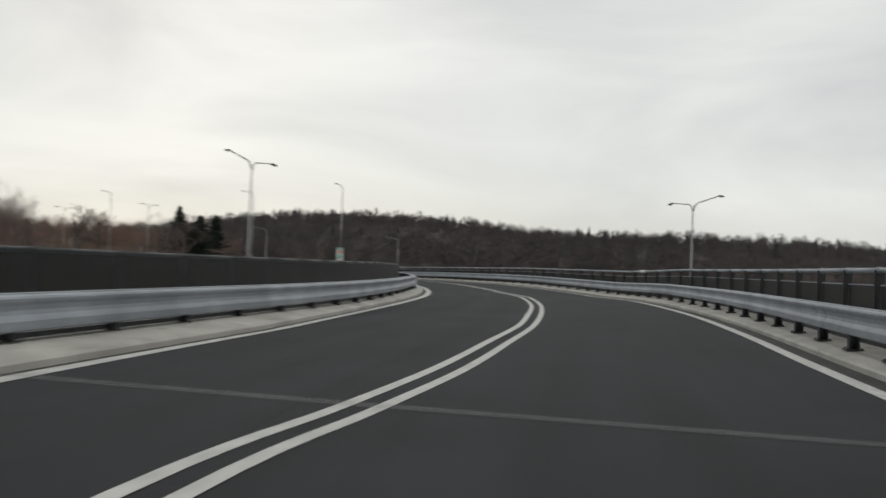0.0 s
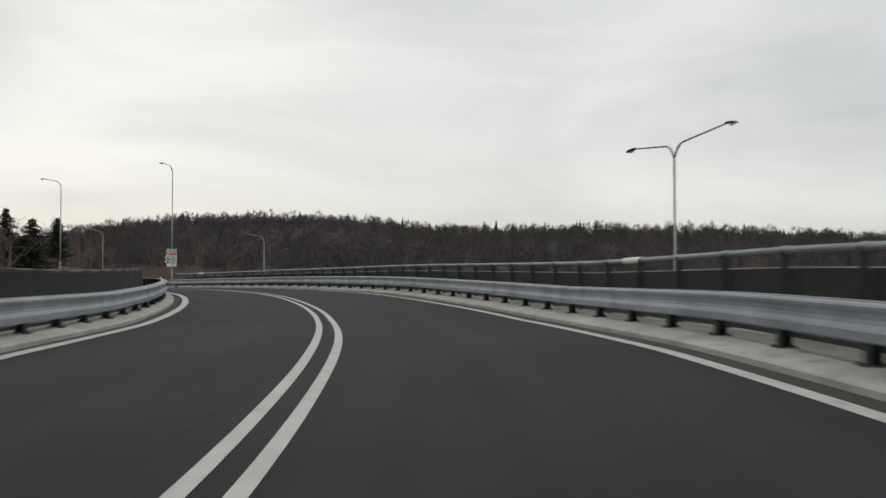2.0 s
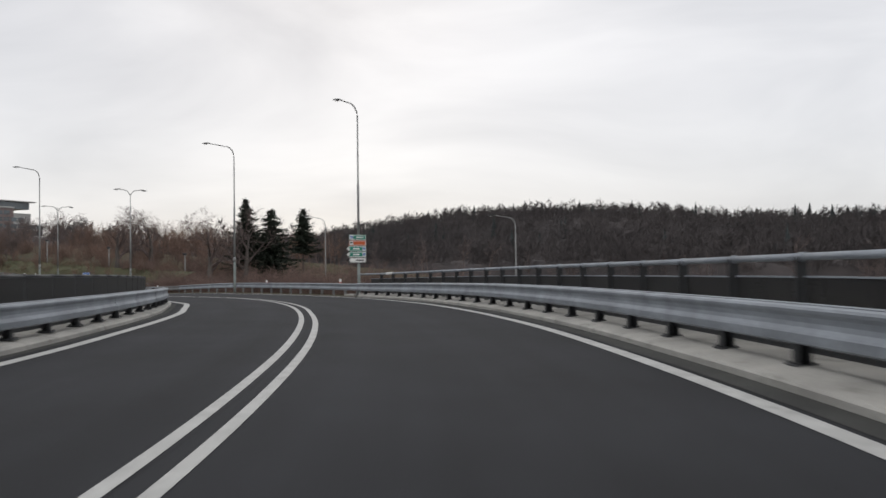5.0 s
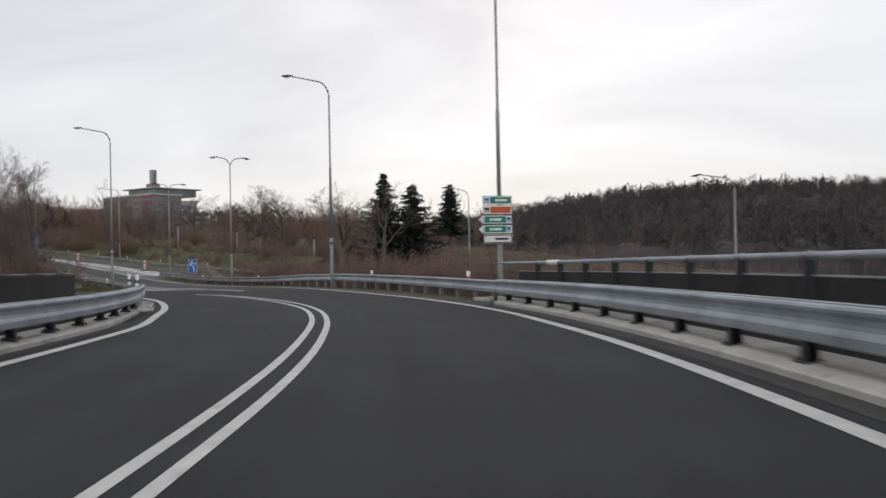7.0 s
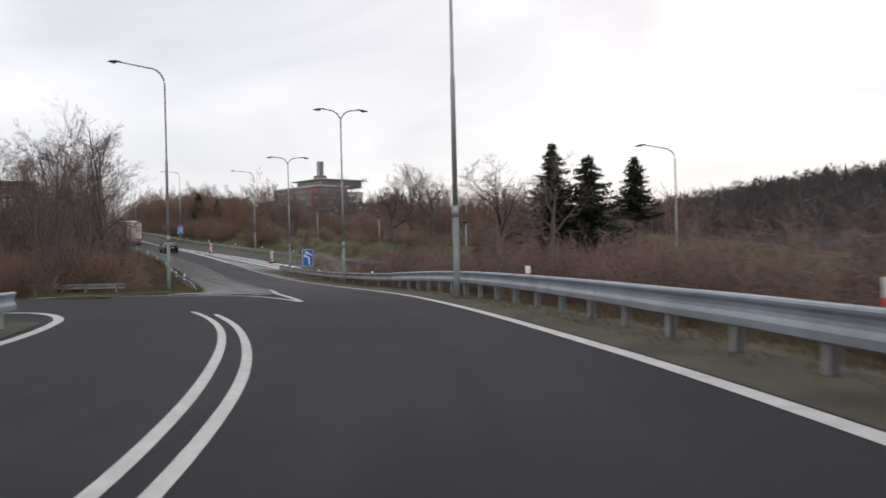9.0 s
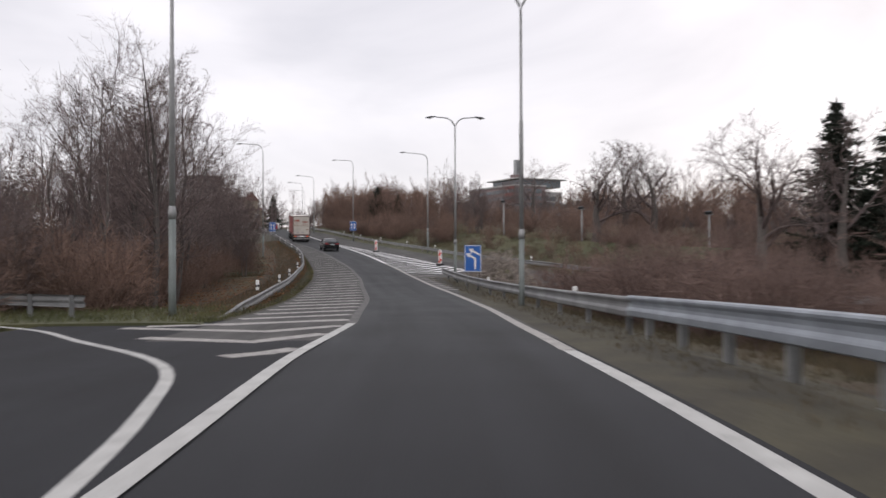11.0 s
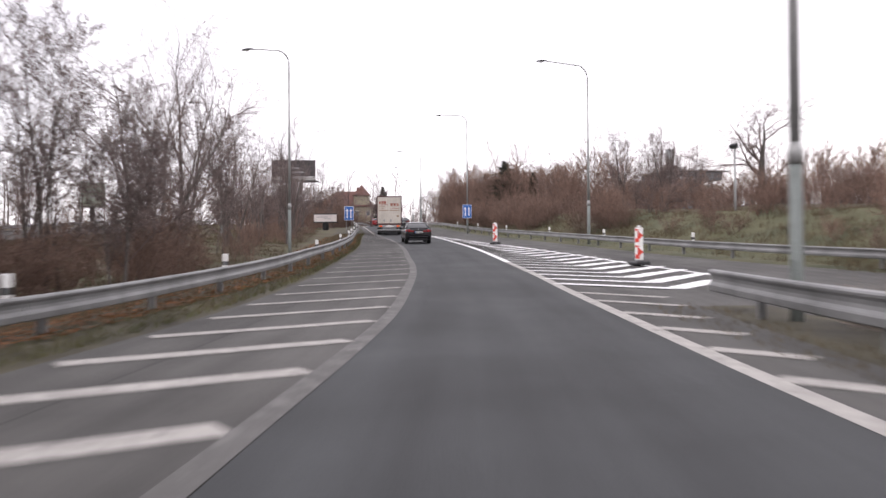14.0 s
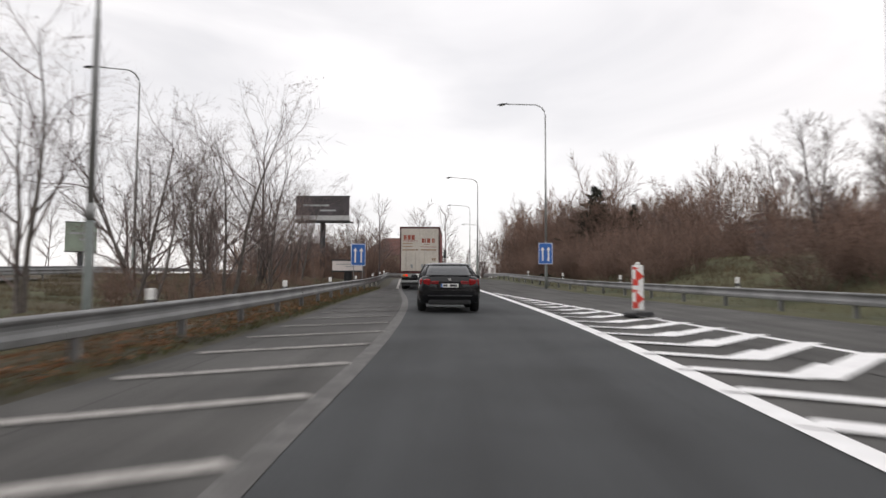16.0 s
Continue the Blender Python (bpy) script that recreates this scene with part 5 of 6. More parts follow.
def van(m, label):
    v = base("van", m, label, "van", "cars")
    st = [(-2.5, 0.88, 0.4, 0.6, 1.2, 1.7, 1.95), (-2.4, 0.94, 0.3, 0.6, 1.2, 1.75, 2.02), (0.8, 0.95, 0.25, 0.6, 1.2, 1.75, 2.02), (1.5, 0.94, 0.25, 0.5, 0.9, 1.1, 1.35), (2.4, 0.85, 0.3, 0.5, 0.7, 0.85, 0.95)]
    mesh_part("body", body_mesh("body", st), M_VAN_WHITE, v).matrix_world = m
    put("rear_window", box((1.4, 0.03, 0.5), (0, -2.5, 1.5), 0.02), M_GLASS, v, m)
    for sx in (-1, 1):
        put("tail_light", box((0.12, 0.06, 0.4), (sx * 0.82, -2.46, 1.0), 0.02), M_TAIL, v, m)
        for y in (-1.5, 1.5):
            wheel(v, m, sx * 0.82, y, 0.33, 0.22)
    return v


van(parked(362.0, -0.2, 0.02, 0), "white van far ahead on the road")


# ---- buildings and boards in the distance
M_WALL_PALE = mat("pale_facade", (0.42, 0.42, 0.41), 0.7, var=0.1, scale=0.3, fine=3, bump=0.05)
M_WALL_BROWN = mat("brown_facade", (0.2, 0.15, 0.145), 0.7, var=0.15, scale=0.3, fine=3, bump=0.05)
M_WALL_RED = mat("red_facade", (0.28, 0.07, 0.06), 0.7, var=0.12, scale=0.3, fine=3, bump=0.05)
M_WALL_CREAM = mat("cream_render", (0.31, 0.28, 0.2), 0.8, var=0.12, scale=0.4, fine=5, bump=0.08)
M_ROOF_TILE = mat("red_roof_tiles", (0.12, 0.055, 0.045), 0.8, var=0.25, scale=1.0, fine=8, bump=0.3)
M_PANE = mat("facade_glass", (0.1, 0.125, 0.14), 0.12, 0.0, var=0.3, scale=0.15, fine=2, bump=0, spec=0.8)
M_BOARD = mat("billboard_print", (0.05, 0.042, 0.045), 0.5, var=0.4, scale=0.5, fine=6, bump=0.0)


def office(x, y, z, turn):
    """Its nearest corner stands at the origin; the long side runs along y, the glazed one along x."""
    m = pose(x, y, z, 0, 0, turn)
    ob = base("office_building", m, "large office building with glass bands and red panels on a rise", "building")
    put("wing", box((18, 44, 25), (9.2, 22, 12.5), 0.1), M_WALL_BROWN, ob, m, "red-brown panelled wing")
    put("low_wing", box((16, 20, 20), (9.2, 53.8, 10), 0.1), M_WALL_BROWN, ob, m)
    put("wall", box((10, 22, 22), (23.2, 11, 11), 0.1), M_WALL_PALE, ob, m)
    put("terrace", box((8, 20, 16.5), (32.2, 11, 8.25), 0.1), M_WALL_PALE, ob, m)
    put("parapet", box((18.6, 44.6, 0.9), (9.2, 22, 25.3), 0.1), M_WALL_PALE, ob, m)
    put("parapet", box((10.4, 22.4, 0.7), (23.2, 11, 22.2), 0.1), M_WALL_PALE, ob, m)
    put("parapet", box((8.4, 20.4, 0.7), (32.2, 11, 16.7), 0.1), M_WALL_PALE, ob, m)
    top = put("upper_floor", box((25, 24, 3.6), (16, 13.5, 26.6), 0.1), M_PANE, ob, m)
    put("upper_roof", box((30, 28, 0.6), (16, 13.5, 28.7), 0.15), M_WALL_PALE, top, m, "thin flat roof jutting out")
    tower = put("tower", box((5, 5, 3.0), (12, 16, 30.4), 0.1), M_WALL_BROWN, ob, m)
    for k in range(3):
        put("fin", box((0.5, 2.6, 8.0), (11 + 1.1 * k, 16, 35.5), 0.05), M_SIGNGREY, tower, m)
    for k in range(7):
        zc = 2.2 + 3.4 * k
        for j in range(10):
            w = put("window", box((0.3, 3.6, 1.6), (0.15, 2.4 + 4.35 * j, zc), 0.03), M_PANE, ob, m)
            if j < 2 and k > 2:
                put("panel", box((0.24, 4.1, 1.7), (0.1, 2.4 + 4.35 * j, zc + 1.68), 0.02), M_WALL_RED, w, m)
        for j in range(9):
            if (j < 4 and k < 7) or (j < 6 and k < 6) or k < 5:
                put("window", box((3.5, 0.3, 2.1), (2.3 + 4.0 * j, 0.12 if j < 7 else 1.0, zc), 0.03), M_PANE, ob, m)
    return ob


office(-311, 404, 8.5, 78)


def house(x, y, turn, w, dp, h, label, tower=False):
    z = ground_at(x, y) + 0.4
    m = pose(x, y, z, 0, 0, turn)
    ob = base("house", m, label, "house", "houses")
    put("wall", box((w, dp, h + 4), (0, 0, h / 2 - 2), 0.03), M_WALL_CREAM, ob, m)
    rise = dp * 0.42
    bm = bmesh.new()
    a = [bm.verts.new(p) for p in ((-w / 2 - 0.5, -dp / 2 - 0.5, h), (w / 2 + 0.5, -dp / 2 - 0.5, h), (w / 2 + 0.5, dp / 2 + 0.5, h), (-w / 2 - 0.5, dp / 2 + 0.5, h), (-w / 2 + rise, 0, h + rise), (w / 2 - rise, 0, h + rise))]
    for f in ((0, 1, 5, 4), (1, 2, 5), (2, 3, 4, 5), (3, 0, 4), (3, 2, 1, 0)):
        bm.faces.new([a[i] for i in f])
    roof = put("roof", bm, M_ROOF_TILE, ob, m, "hipped red tile roof")
    put("chimney", box((0.7, 0.7, 2.2), (w * 0.2, 0.3, h + rise), 0.03), M_ROOF_TILE, roof, m)
    if tower:
        t = put("tower", box((4.2, 4.2, h + 3.0), (w * 0.28, -dp * 0.3, (h + 3.0) / 2), 0.03), M_WALL_CREAM, ob, m)
        bm = bmesh.new()
        q = [bm.verts.new((w * 0.28 + sx * 2.5, -dp * 0.3 + sy * 2.5, h + 3.0)) for sx, sy in ((-1, -1), (1, -1), (1, 1), (-1, 1))]
        tip = bm.verts.new((w * 0.28, -dp * 0.3, h + 6.2))
        for k in range(4):
            bm.faces.new((q[k], q[(k + 1) % 4], tip))
        bm.faces.new(q[::-1])
        put("tower_roof", bm, M_ROOF_TILE, t, m)
    n = int(w // 3)
    for sy in (-1, 1):
        for k in range(n):
            for zz in np.arange(1.6, h - 0.5, 3.0):
                win = put("window", box((1.2, 0.12, 1.5), (-w / 2 + (k + 0.5) * w / n, sy * dp / 2, zz), 0.01), M_WHITE, ob, m)
                put("pane", box((1.0, 0.14, 1.3), (-w / 2 + (k + 0.5) * w / n, sy * (dp / 2 + 0.01), zz), 0.005), M_PANE, win, m)
    return ob


house(-276, 242, 62, 15, 11, 6.5, "two-storey cream house with a red tile roof and turret", True)
house(-284, 224, 60, 12, 9, 6.0, "cream house with a red hipped roof")
house(-300, 256, 70, 14, 10, 6.0, "cream house with a red hipped roof")


def billboard(x, y, z, turn, w, h, pole, label, material, lower=True):
    m = pose(x, y, z, 0, 0, turn)
    ob = base("billboard", m, label, "billboard", "billboards")
    put("pillar", add_tube(bmesh.new(), [(0, 0.4, 0), (0, 0.4, pole + h * 0.4)], [0.45, 0.42], 14), M_STEEL_DARK, ob, m)
    bd = put("board", box((w, 0.5, h), (0, 0, pole + h / 2), 0.04), material, ob, m)
    for zz in (pole + 0.05, pole + h - 0.05):
        put("frame", box((w + 0.2, 0.6, 0.14), (0, 0, zz), 0.02), M_STEEL_DARK, bd, m)
    if lower:
        put("bottom_strip", box((w, 0.04, h * 0.22), (0, -0.27, pole + h * 0.11), 0.005), M_WALL_PALE, bd, m, "pale strip under the picture")
        put("walkway", box((w + 0.9, 1.6, 0.12), (0.3, -0.6, pole - 0.25), 0.02), M_STEEL_DARK, ob, m)
        for k in range(5):
            x0 = -w / 2 + w * (k + 0.5) / 5
            put("lamp_arm", add_tube(bmesh.new(), [(x0, -0.3, pole - 0.2), (x0, -1.6, pole - 0.1)], [0.03, 0.03], 6), M_STEEL_DARK, ob, m)
    for x0, w0, z0 in ((-0.12 * w, 0.5 * w, 0.62), (0.1 * w, 0.3 * w, 0.42)):
        put("bar", box((w0, 0.03, h * 0.07), (x0, -0.27, pole + h * z0)), M_SIGNGREY, bd, m)
    return ob


billboard(-217, 204, 4.5, 62, 8.4, 4.0, 11.0, "large dark billboard on a tall steel pillar", M_BOARD)
billboard(-235, 170, 1.5, 85, 4.6, 4.8, 9.0, "pale green billboard beside another road", mat("billboard_green", (0.25, 0.30, 0.24), 0.5, var=0.2, scale=0.4), False)
p = at(298, -7.6)
billboard(p.x, p.y, p.z - 0.5, 62, 3.3, 1.3, 1.3, "small red and white board in the grass", mat("board_white", (0.6, 0.55, 0.53), 0.5, var=0.15, scale=0.5), False)

# the inner road seen beyond the trees, with its own rail
rows = [[at(s, d, h) for d, h in ((-27, 0.4), (-31, 0.45), (-35, 0.4))] for s in np.arange(205, 330, 3)]
setting("road_inner", grid_mesh("road_inner", rows), M_ASPHALT_OLD, "grey asphalt of a second road beyond the trees", "road")
guard_rail("grey guard rail along the second road", lambda s: -26.3, 205, 330, 1, M_STEEL_OLD, 0.75, 0.36, 0.2, 4.0, P_OLD, None, False)
guard_rail("grey guard rail along the second road", lambda s: -35.6, 205, 330, 1, M_STEEL_OLD, 0.85, 0.36, 0.25, 4.0, P_OLD, None, False)

# drain inlet by the bridge end
m = stand(111.4, 5.0, 0.06, 12)
drain = base("drain_inlet", m, "low concrete frame of a drain inlet in the verge", "drain")
for sx, sy, px, py in ((1.9, 0.14, 0, 0.6), (1.9, 0.14, 0, -0.6), (0.14, 1.34, 0.88, 0), (0.14, 1.34, -0.88, 0)):
    put("frame", box((sx, sy, 0.14), (px, py, 0.0), 0.015), M_CONCRETE, drain, m)
put("grate", box((1.7, 1.1, 0.04), (0, 0, -0.02)), M_STEEL_DARK, drain, m)

# ---- plants
def tri_mesh(name, verts, tris):
    me = bpy.data.meshes.new(name)
    verts, tris = np.asarray(verts, np.float32), np.asarray(tris, np.int32)
    me.vertices.add(len(verts))
    me.vertices.foreach_set("co", verts.ravel())
    me.loops.add(tris.size)
    me.loops.foreach_set("vertex_index", tris.ravel())
    me.polygons.add(len(tris))
    me.polygons.foreach_set("loop_start", np.arange(0, tris.size, 3, dtype=np.int32))
    me.update(calc_edges=True)
    return me


class Plant:
    """Grows limbs into lists of vertices and triangles, split into trunk and crown."""

    def __init__(self, seed):
        self.rng = np.random.default_rng(seed)
        self.v, self.f = ([], []), ([], [])

    def tube(self, pts, radii, sides, k):
        v, f = self.v[k], self.f[k]
        first = len(v)
        for i, p in enumerate(pts):
            w = pts[min(i + 1, len(pts) - 1)] - pts[max(i - 1, 0)]
            w = w / (np.linalg.norm(w) + 1e-9)
            a = np.cross(w, (0.31, 0.17, 0.93) if abs(w[2]) < 0.8 else (1.0, 0.2, 0.1))
            a /= np.linalg.norm(a)
            b = np.cross(w, a)
            for j in range(sides):
                t = 2 * math.pi * j / sides
                v.append(p + radii[i] * (math.cos(t) * a + math.sin(t) * b))
        for i in range(len(pts) - 1):
            for j in range(sides):
                q, n = first + i * sides, (j + 1) % sides
                f.append((q + j, q + n, q + sides + n))
                f.append((q + j, q + sides + n, q + sides + j))

    def blade(self, p, way, length, width, k=1):
        v, f, r = self.v[k], self.f[k], self.rng
        side = np.cross(way, r.normal(size=3))
        side /= np.linalg.norm(side) + 1e-9
        n = len(v)
        v += [p - side * width / 2, p + side * width / 2, p + way * length + r.normal(size=3) * length * 0.08]
        f.append((n, n + 1, n + 2))

    def limb(self, p, way, length, radius, level, plan):
        r = self.rng
        spec = plan[level]
        n = spec["segs"]
        pts, radii, way = [np.array(p, float)], [radius], np.array(way, float)
        for i in range(n):
            way = way + r.normal(size=3) * spec["bend"] + np.array((0, 0, spec["rise"]))
            way /= np.linalg.norm(way)
            pts.append(pts[-1] + way * length / n)
            radii.append(radius * (1 - (i + 1) / n * spec.get("taper", 0.8)))
        if spec.get("flat"):
            self.blade(pts[0], (pts[-1] - pts[0]) / length, length, 2.2 * radius)
        else:
            self.tube(pts, radii, spec["sides"], 0 if level == 0 and spec.get("trunk", True) else 1)
        if level + 1 >= len(plan) and not spec.get("twigs"):
            return
        kids = spec["kids"]
        for c in range(kids):
            t = spec["from"] + (1 - spec["from"]) * (c + r.random()) / kids
            i = min(int(t * n), n - 1)
            q = pts[i] + (pts[i + 1] - pts[i]) * (t * n - i)
            w = pts[i + 1] - pts[i]
            w /= np.linalg.norm(w)
            out = np.cross(w, r.normal(size=3))
            out /= np.linalg.norm(out) + 1e-9
            a = spec["angle"] * (0.75 + 0.5 * r.random())
            w = w * math.cos(a) + out * math.sin(a)
            size = length * spec["ratio"] * (1.15 - 0.65 * t) * (0.7 + 0.6 * r.random())
            if spec.get("twigs"):
                self.blade(q, w, size, spec["twigs"])
                if r.random() < spec.get("specks", 0):
                    self.blade(q + w * size * r.random(), r.normal(size=3) * 0.6, 0.07, 0.05)
            else:
                self.limb(q, w, size, max(radius * (1 - t * 0.8) * spec.get("thin", 0.45), 0.006), level + 1, plan)

    def meshes(self, name):
        return [tri_mesh(name + ("_trunk", "_crown")[k], self.v[k], self.f[k]) if self.f[k] else None for k in (0, 1)]


TALL = [dict(segs=8, bend=0.07, rise=0.08, sides=6, kids=22, angle=0.85, ratio=0.34, **{"from": 0.2}, thin=0.4, taper=0.9),
        dict(segs=5, bend=0.15, rise=0.07, sides=4, kids=9, angle=0.65, ratio=0.46, **{"from": 0.15}, thin=0.5),
        dict(segs=3, bend=0.16, rise=0.05, sides=3, flat=True, kids=11, angle=0.75, ratio=0.55, **{"from": 0.1}, twigs=0.019, specks=0.5)]
OAK = [dict(segs=6, bend=0.10, rise=0.06, sides=7, kids=9, angle=0.72, ratio=0.72, **{"from": 0.3}, thin=0.5, taper=0.93),
       dict(segs=7, bend=0.17, rise=0.12, sides=5, kids=9, angle=0.7, ratio=0.5, **{"from": 0.22}, thin=0.5, taper=0.9),
       dict(segs=4, bend=0.2, rise=0.05, sides=3, kids=6, angle=0.7, ratio=0.55, **{"from": 0.12}, thin=0.5),
       dict(segs=2, bend=0.2, rise=0.02, sides=3, flat=True, kids=6, angle=0.75, ratio=0.65, **{"from": 0.1}, twigs=0.018, specks=0.05)]
SPREAD = [dict(segs=7, bend=0.12, rise=0.05, sides=6, kids=11, angle=0.75, ratio=0.55, **{"from": 0.12}, thin=0.5, taper=0.92),
          dict(segs=5, bend=0.14, rise=0.08, sides=4, kids=9, angle=0.65, ratio=0.5, **{"from": 0.2}, thin=0.5),
          dict(segs=3, bend=0.16, rise=0.03, sides=3, flat=True, kids=7, angle=0.65, ratio=0.6, **{"from": 0.1}, twigs=0.012, specks=0.12)]
BUSH = [dict(segs=3, bend=0.14, rise=0.06, sides=3, kids=8, angle=0.6, ratio=0.5, **{"from": 0.15}, thin=0.55, trunk=False),
        dict(segs=2, bend=0.2, rise=0.05, sides=3, flat=True, kids=8, angle=0.7, ratio=0.6, **{"from": 0.05}, twigs=0.022)]


def bare_tree(seed, tall, plan, radius, stems=1):
    p = Plant(seed)
    for k in range(stems):
        lean = p.rng.normal(size=2) * (0.05 if stems == 1 else 0.14)
        p.limb((0.25 * k * math.cos(k * 2.1), 0.25 * k * math.sin(k * 2.1), -0.3), (lean[0], lean[1], 1), tall * (1 - 0.12 * k), radius * (1 - 0.15 * k), 0, plan)
    return p.meshes("tree")


TREES = {"tall": [bare_tree(11 + i, 11.5 + i % 3, TALL, 0.15 + 0.02 * (i % 3), 1 + i % 2) for i in range(6)],
         "oak": [bare_tree(41 + i, 6.5 + 0.6 * i, OAK, 0.34, 1) for i in range(3)],
         "spread": [bare_tree(91 + i, 7.8 + 0.7 * i, SPREAD, 0.11, 2 + i % 2) for i in range(4)],
         "young": [bare_tree(71 + i, 7.5 + i, TALL, 0.07, 3) for i in range(4)]}
for group in TREES.values():
    for trunk, crown in group:
        trunk.materials.append(M_BARK)
        if crown:
            crown.materials.append(M_TWIG)


def tree(kind, k, x, y, scale, turn, label, sink=0.1, broad=1.0):
    trunk, crown = TREES[kind][k % len(TREES[kind])]
    m = pose(x, y, ground_at(x, y) - sink, 0, 0, turn) @ Matrix.Diagonal((scale * broad, scale * broad, scale, 1))
    ob = base("tree", m, label, "tree", "bare trees")
    for name, me in (("trunk", trunk), ("crown", crown)):
        q = new(name, me)
        q.parent = ob
    return ob


def tree_at(kind, k, s, d, scale, turn, label):
    p = at(s, d)
    return tree(kind, k, p.x, p.y, scale, turn, label)


rng = np.random.default_rng(5)
TALL_LABEL, OAK_LABEL, YOUNG_LABEL, SPREAD_LABEL = "tall leafless tree in a roadside thicket", "spreading leafless tree with a dark trunk", "slender leafless young tree by the road", "leafless many-stemmed tree with spreading limbs"
# inner side, behind the rail
spots = [(158, -13), (160, -19), (163, -12.5), (165, -23), (168, -15), (170, -12), (172, -20), (175, -14), (178, -11.5), (181, -17), (184, -12.5), (187, -15), (190, -11.5), (193, -18), (196, -13), (200, -12), (204, -15), (208, -11.5), (213, -14),
         (223, -15), (233, -13), (248, -14), (258, -13.5), (270, -13)]
for i, (s, d) in enumerate(spots):
    kind = "spread" if s > 205 or i % 3 == 1 else "tall" if i % 3 else "young"
    size = rng.uniform(0.75, 1.05) * (1.25 if kind == "spread" else 1.0) * (0.72 if s < 164 else 1.0)
    tree_at(kind, i, s + rng.uniform(-1, 1), d + rng.uniform(-0.8, 0.8), size, rng.uniform(0, 360), {"tall": TALL_LABEL, "young": YOUNG_LABEL, "spread": SPREAD_LABEL}[kind])
for i in range(26):
    s, d = rng.uniform(156, 205), rng.uniform(-45, -22)
    tree_at("tall", i + 2, s, d, rng.uniform(0.6, 0.9), rng.uniform(0, 360), TALL_LABEL)
for i in range(12):
    tree_at("tall", i + 1, 172 + 2.8 * i + rng.uniform(-1, 1), rng.uniform(-22, -13.5), rng.uniform(0.85, 1.05), rng.uniform(0, 360), TALL_LABEL)
for i in range(14):
    s, d = rng.uniform(285, 400), -rng.uniform(9, 22)
    tree_at("tall" if i % 2 else "young", i, s, d, rng.uniform(0.7, 1.0), rng.uniform(0, 360), TALL_LABEL)
# outer side, beyond the shrubs
for i, (x, y, top) in enumerate(((-82.4, 184.7, 11.8), (-109.4, 204.0, 14.4), (-85.0, 192.5, 13.2), (-79.5, 190.5, 12.6), (-61.5, 178.7, 11.4), (-58.0, 184.0, 11.6), (-128, 226, 12.0), (-143, 236, 12.5))):
    me = TREES["oak"][i % 3][1]
    tall = max(v.co.z for v in me.vertices)
    tree("oak", i, x, y, (top - ground_at(x, y)) / tall, 50 * i, OAK_LABEL, broad=1.4)
for i, (s, d) in enumerate(((199, -9.8), (206, -11.5), (214, -12.5), (224, -12.0), (239, -9.4), (244, -12.5), (249, -10.0), (256, -12.5), (262, -10.2), (270, -12.0), (279, -10.5), (290, -13.0))):
    tree_at("young" if s < 232 else "spread", i, s, d, rng.uniform(0.8, 1.1), rng.uniform(0, 360), YOUNG_LABEL if s < 232 else SPREAD_LABEL)
for i in range(40):
    s, d = rng.uniform(242, 390), rng.uniform(17, 44)
    tree_at("tall" if i % 2 else "young", i, s, d, rng.uniform(0.45, 0.7), rng.uniform(0, 360), "leafless tree on the bank above the road")


# conifers
def spruce(seed, tall, low=0.08, wide=0.24):
    r = np.random.default_rng(seed)
    p = Plant(seed)
    p.tube([np.array((0, 0, -0.3)), np.array((0, 0, tall * 0.5)), np.array((0, 0, tall))], [0.22, 0.13, 0.02], 6, 0)
    z = tall * low
    while z < tall * 0.985:
        t = (z / tall - low) / (1 - low)
        layer = r.uniform(0.7, 1.1)
        for a in np.arange(0, 2 * math.pi, 2 * math.pi / 9) + r.uniform(0, 6):
            reach = ((1 - t) ** 0.8 * tall * wide * (1 - low) * layer * r.uniform(0.45, 1.2) + 0.12)
            sag = r.uniform(-0.45, 0.05)
            way = np.array((math.cos(a), math.sin(a), sag))
            root = np.array((0, 0, z + r.uniform(-0.2, 0.2)))
            n = max(4, int(reach * 10))
            for k in range(n):
                u = (k + 0.5) / n
                q = root + way * reach * u + np.array((0, 0, 0.18 * reach * u * u))
                w = way * 0.8 + r.normal(size=3) * 0.55 + np.array((0, 0, -0.2))
                p.blade(q, w / np.linalg.norm(w), 0.45 + 0.4 * (1 - u), 0.22)
        z += r.uniform(0.26, 0.44)
    return p.meshes("spruce")


SPRUCE = [spruce(3, 15.5, 0.08, 0.36), spruce(4, 13.5, 0.04, 0.52), spruce(6, 14.0, 0.42, 0.5)]
for trunk, crown in SPRUCE:
    trunk.materials.append(M_BARK)
    crown.materials.append(M_NEEDLE)


def conifer(k, x, y, top, label="dark green spruce standing among bare trees"):
    z = ground_at(x, y)
    tall = (15.5, 13.5, 14.0)[k]
    m = pose(x, y, z, 0, 0, 70 * x) @ Matrix.Scale((top - z) / tall, 4)
    ob = base("spruce", m, label, "spruce", "spruces")
    for name, me in zip(("trunk", "crown"), SPRUCE[k]):
        new(name, me).parent = ob


for k, x, y, top in ((0, -61, 189.6, 13.4), (1, -56, 189, 11.4), (2, -56.4, 203.5, 12.3), (1, -156.7, 211.6, 13.4), (0, -160, 219, 12.5), (0, -240, 235, 17.5)):
    conifer(k, x, y, top)


# thickets: many-stemmed shrubs without leaves, grown together
def bush(seed, tall, stems):
    p = Plant(seed)
    for k in range(stems):
        a = p.rng.uniform(0, 6.28)
        o = p.rng.uniform(0, 0.5)
        p.limb((o * math.cos(a), o * math.sin(a), -0.1), (0.45 * math.cos(a), 0.45 * math.sin(a), 1), tall * p.rng.uniform(0.7, 1.1), 0.022, 0, BUSH)
    return np.array(p.v[1], np.float32), np.array(p.f[1], np.int32)


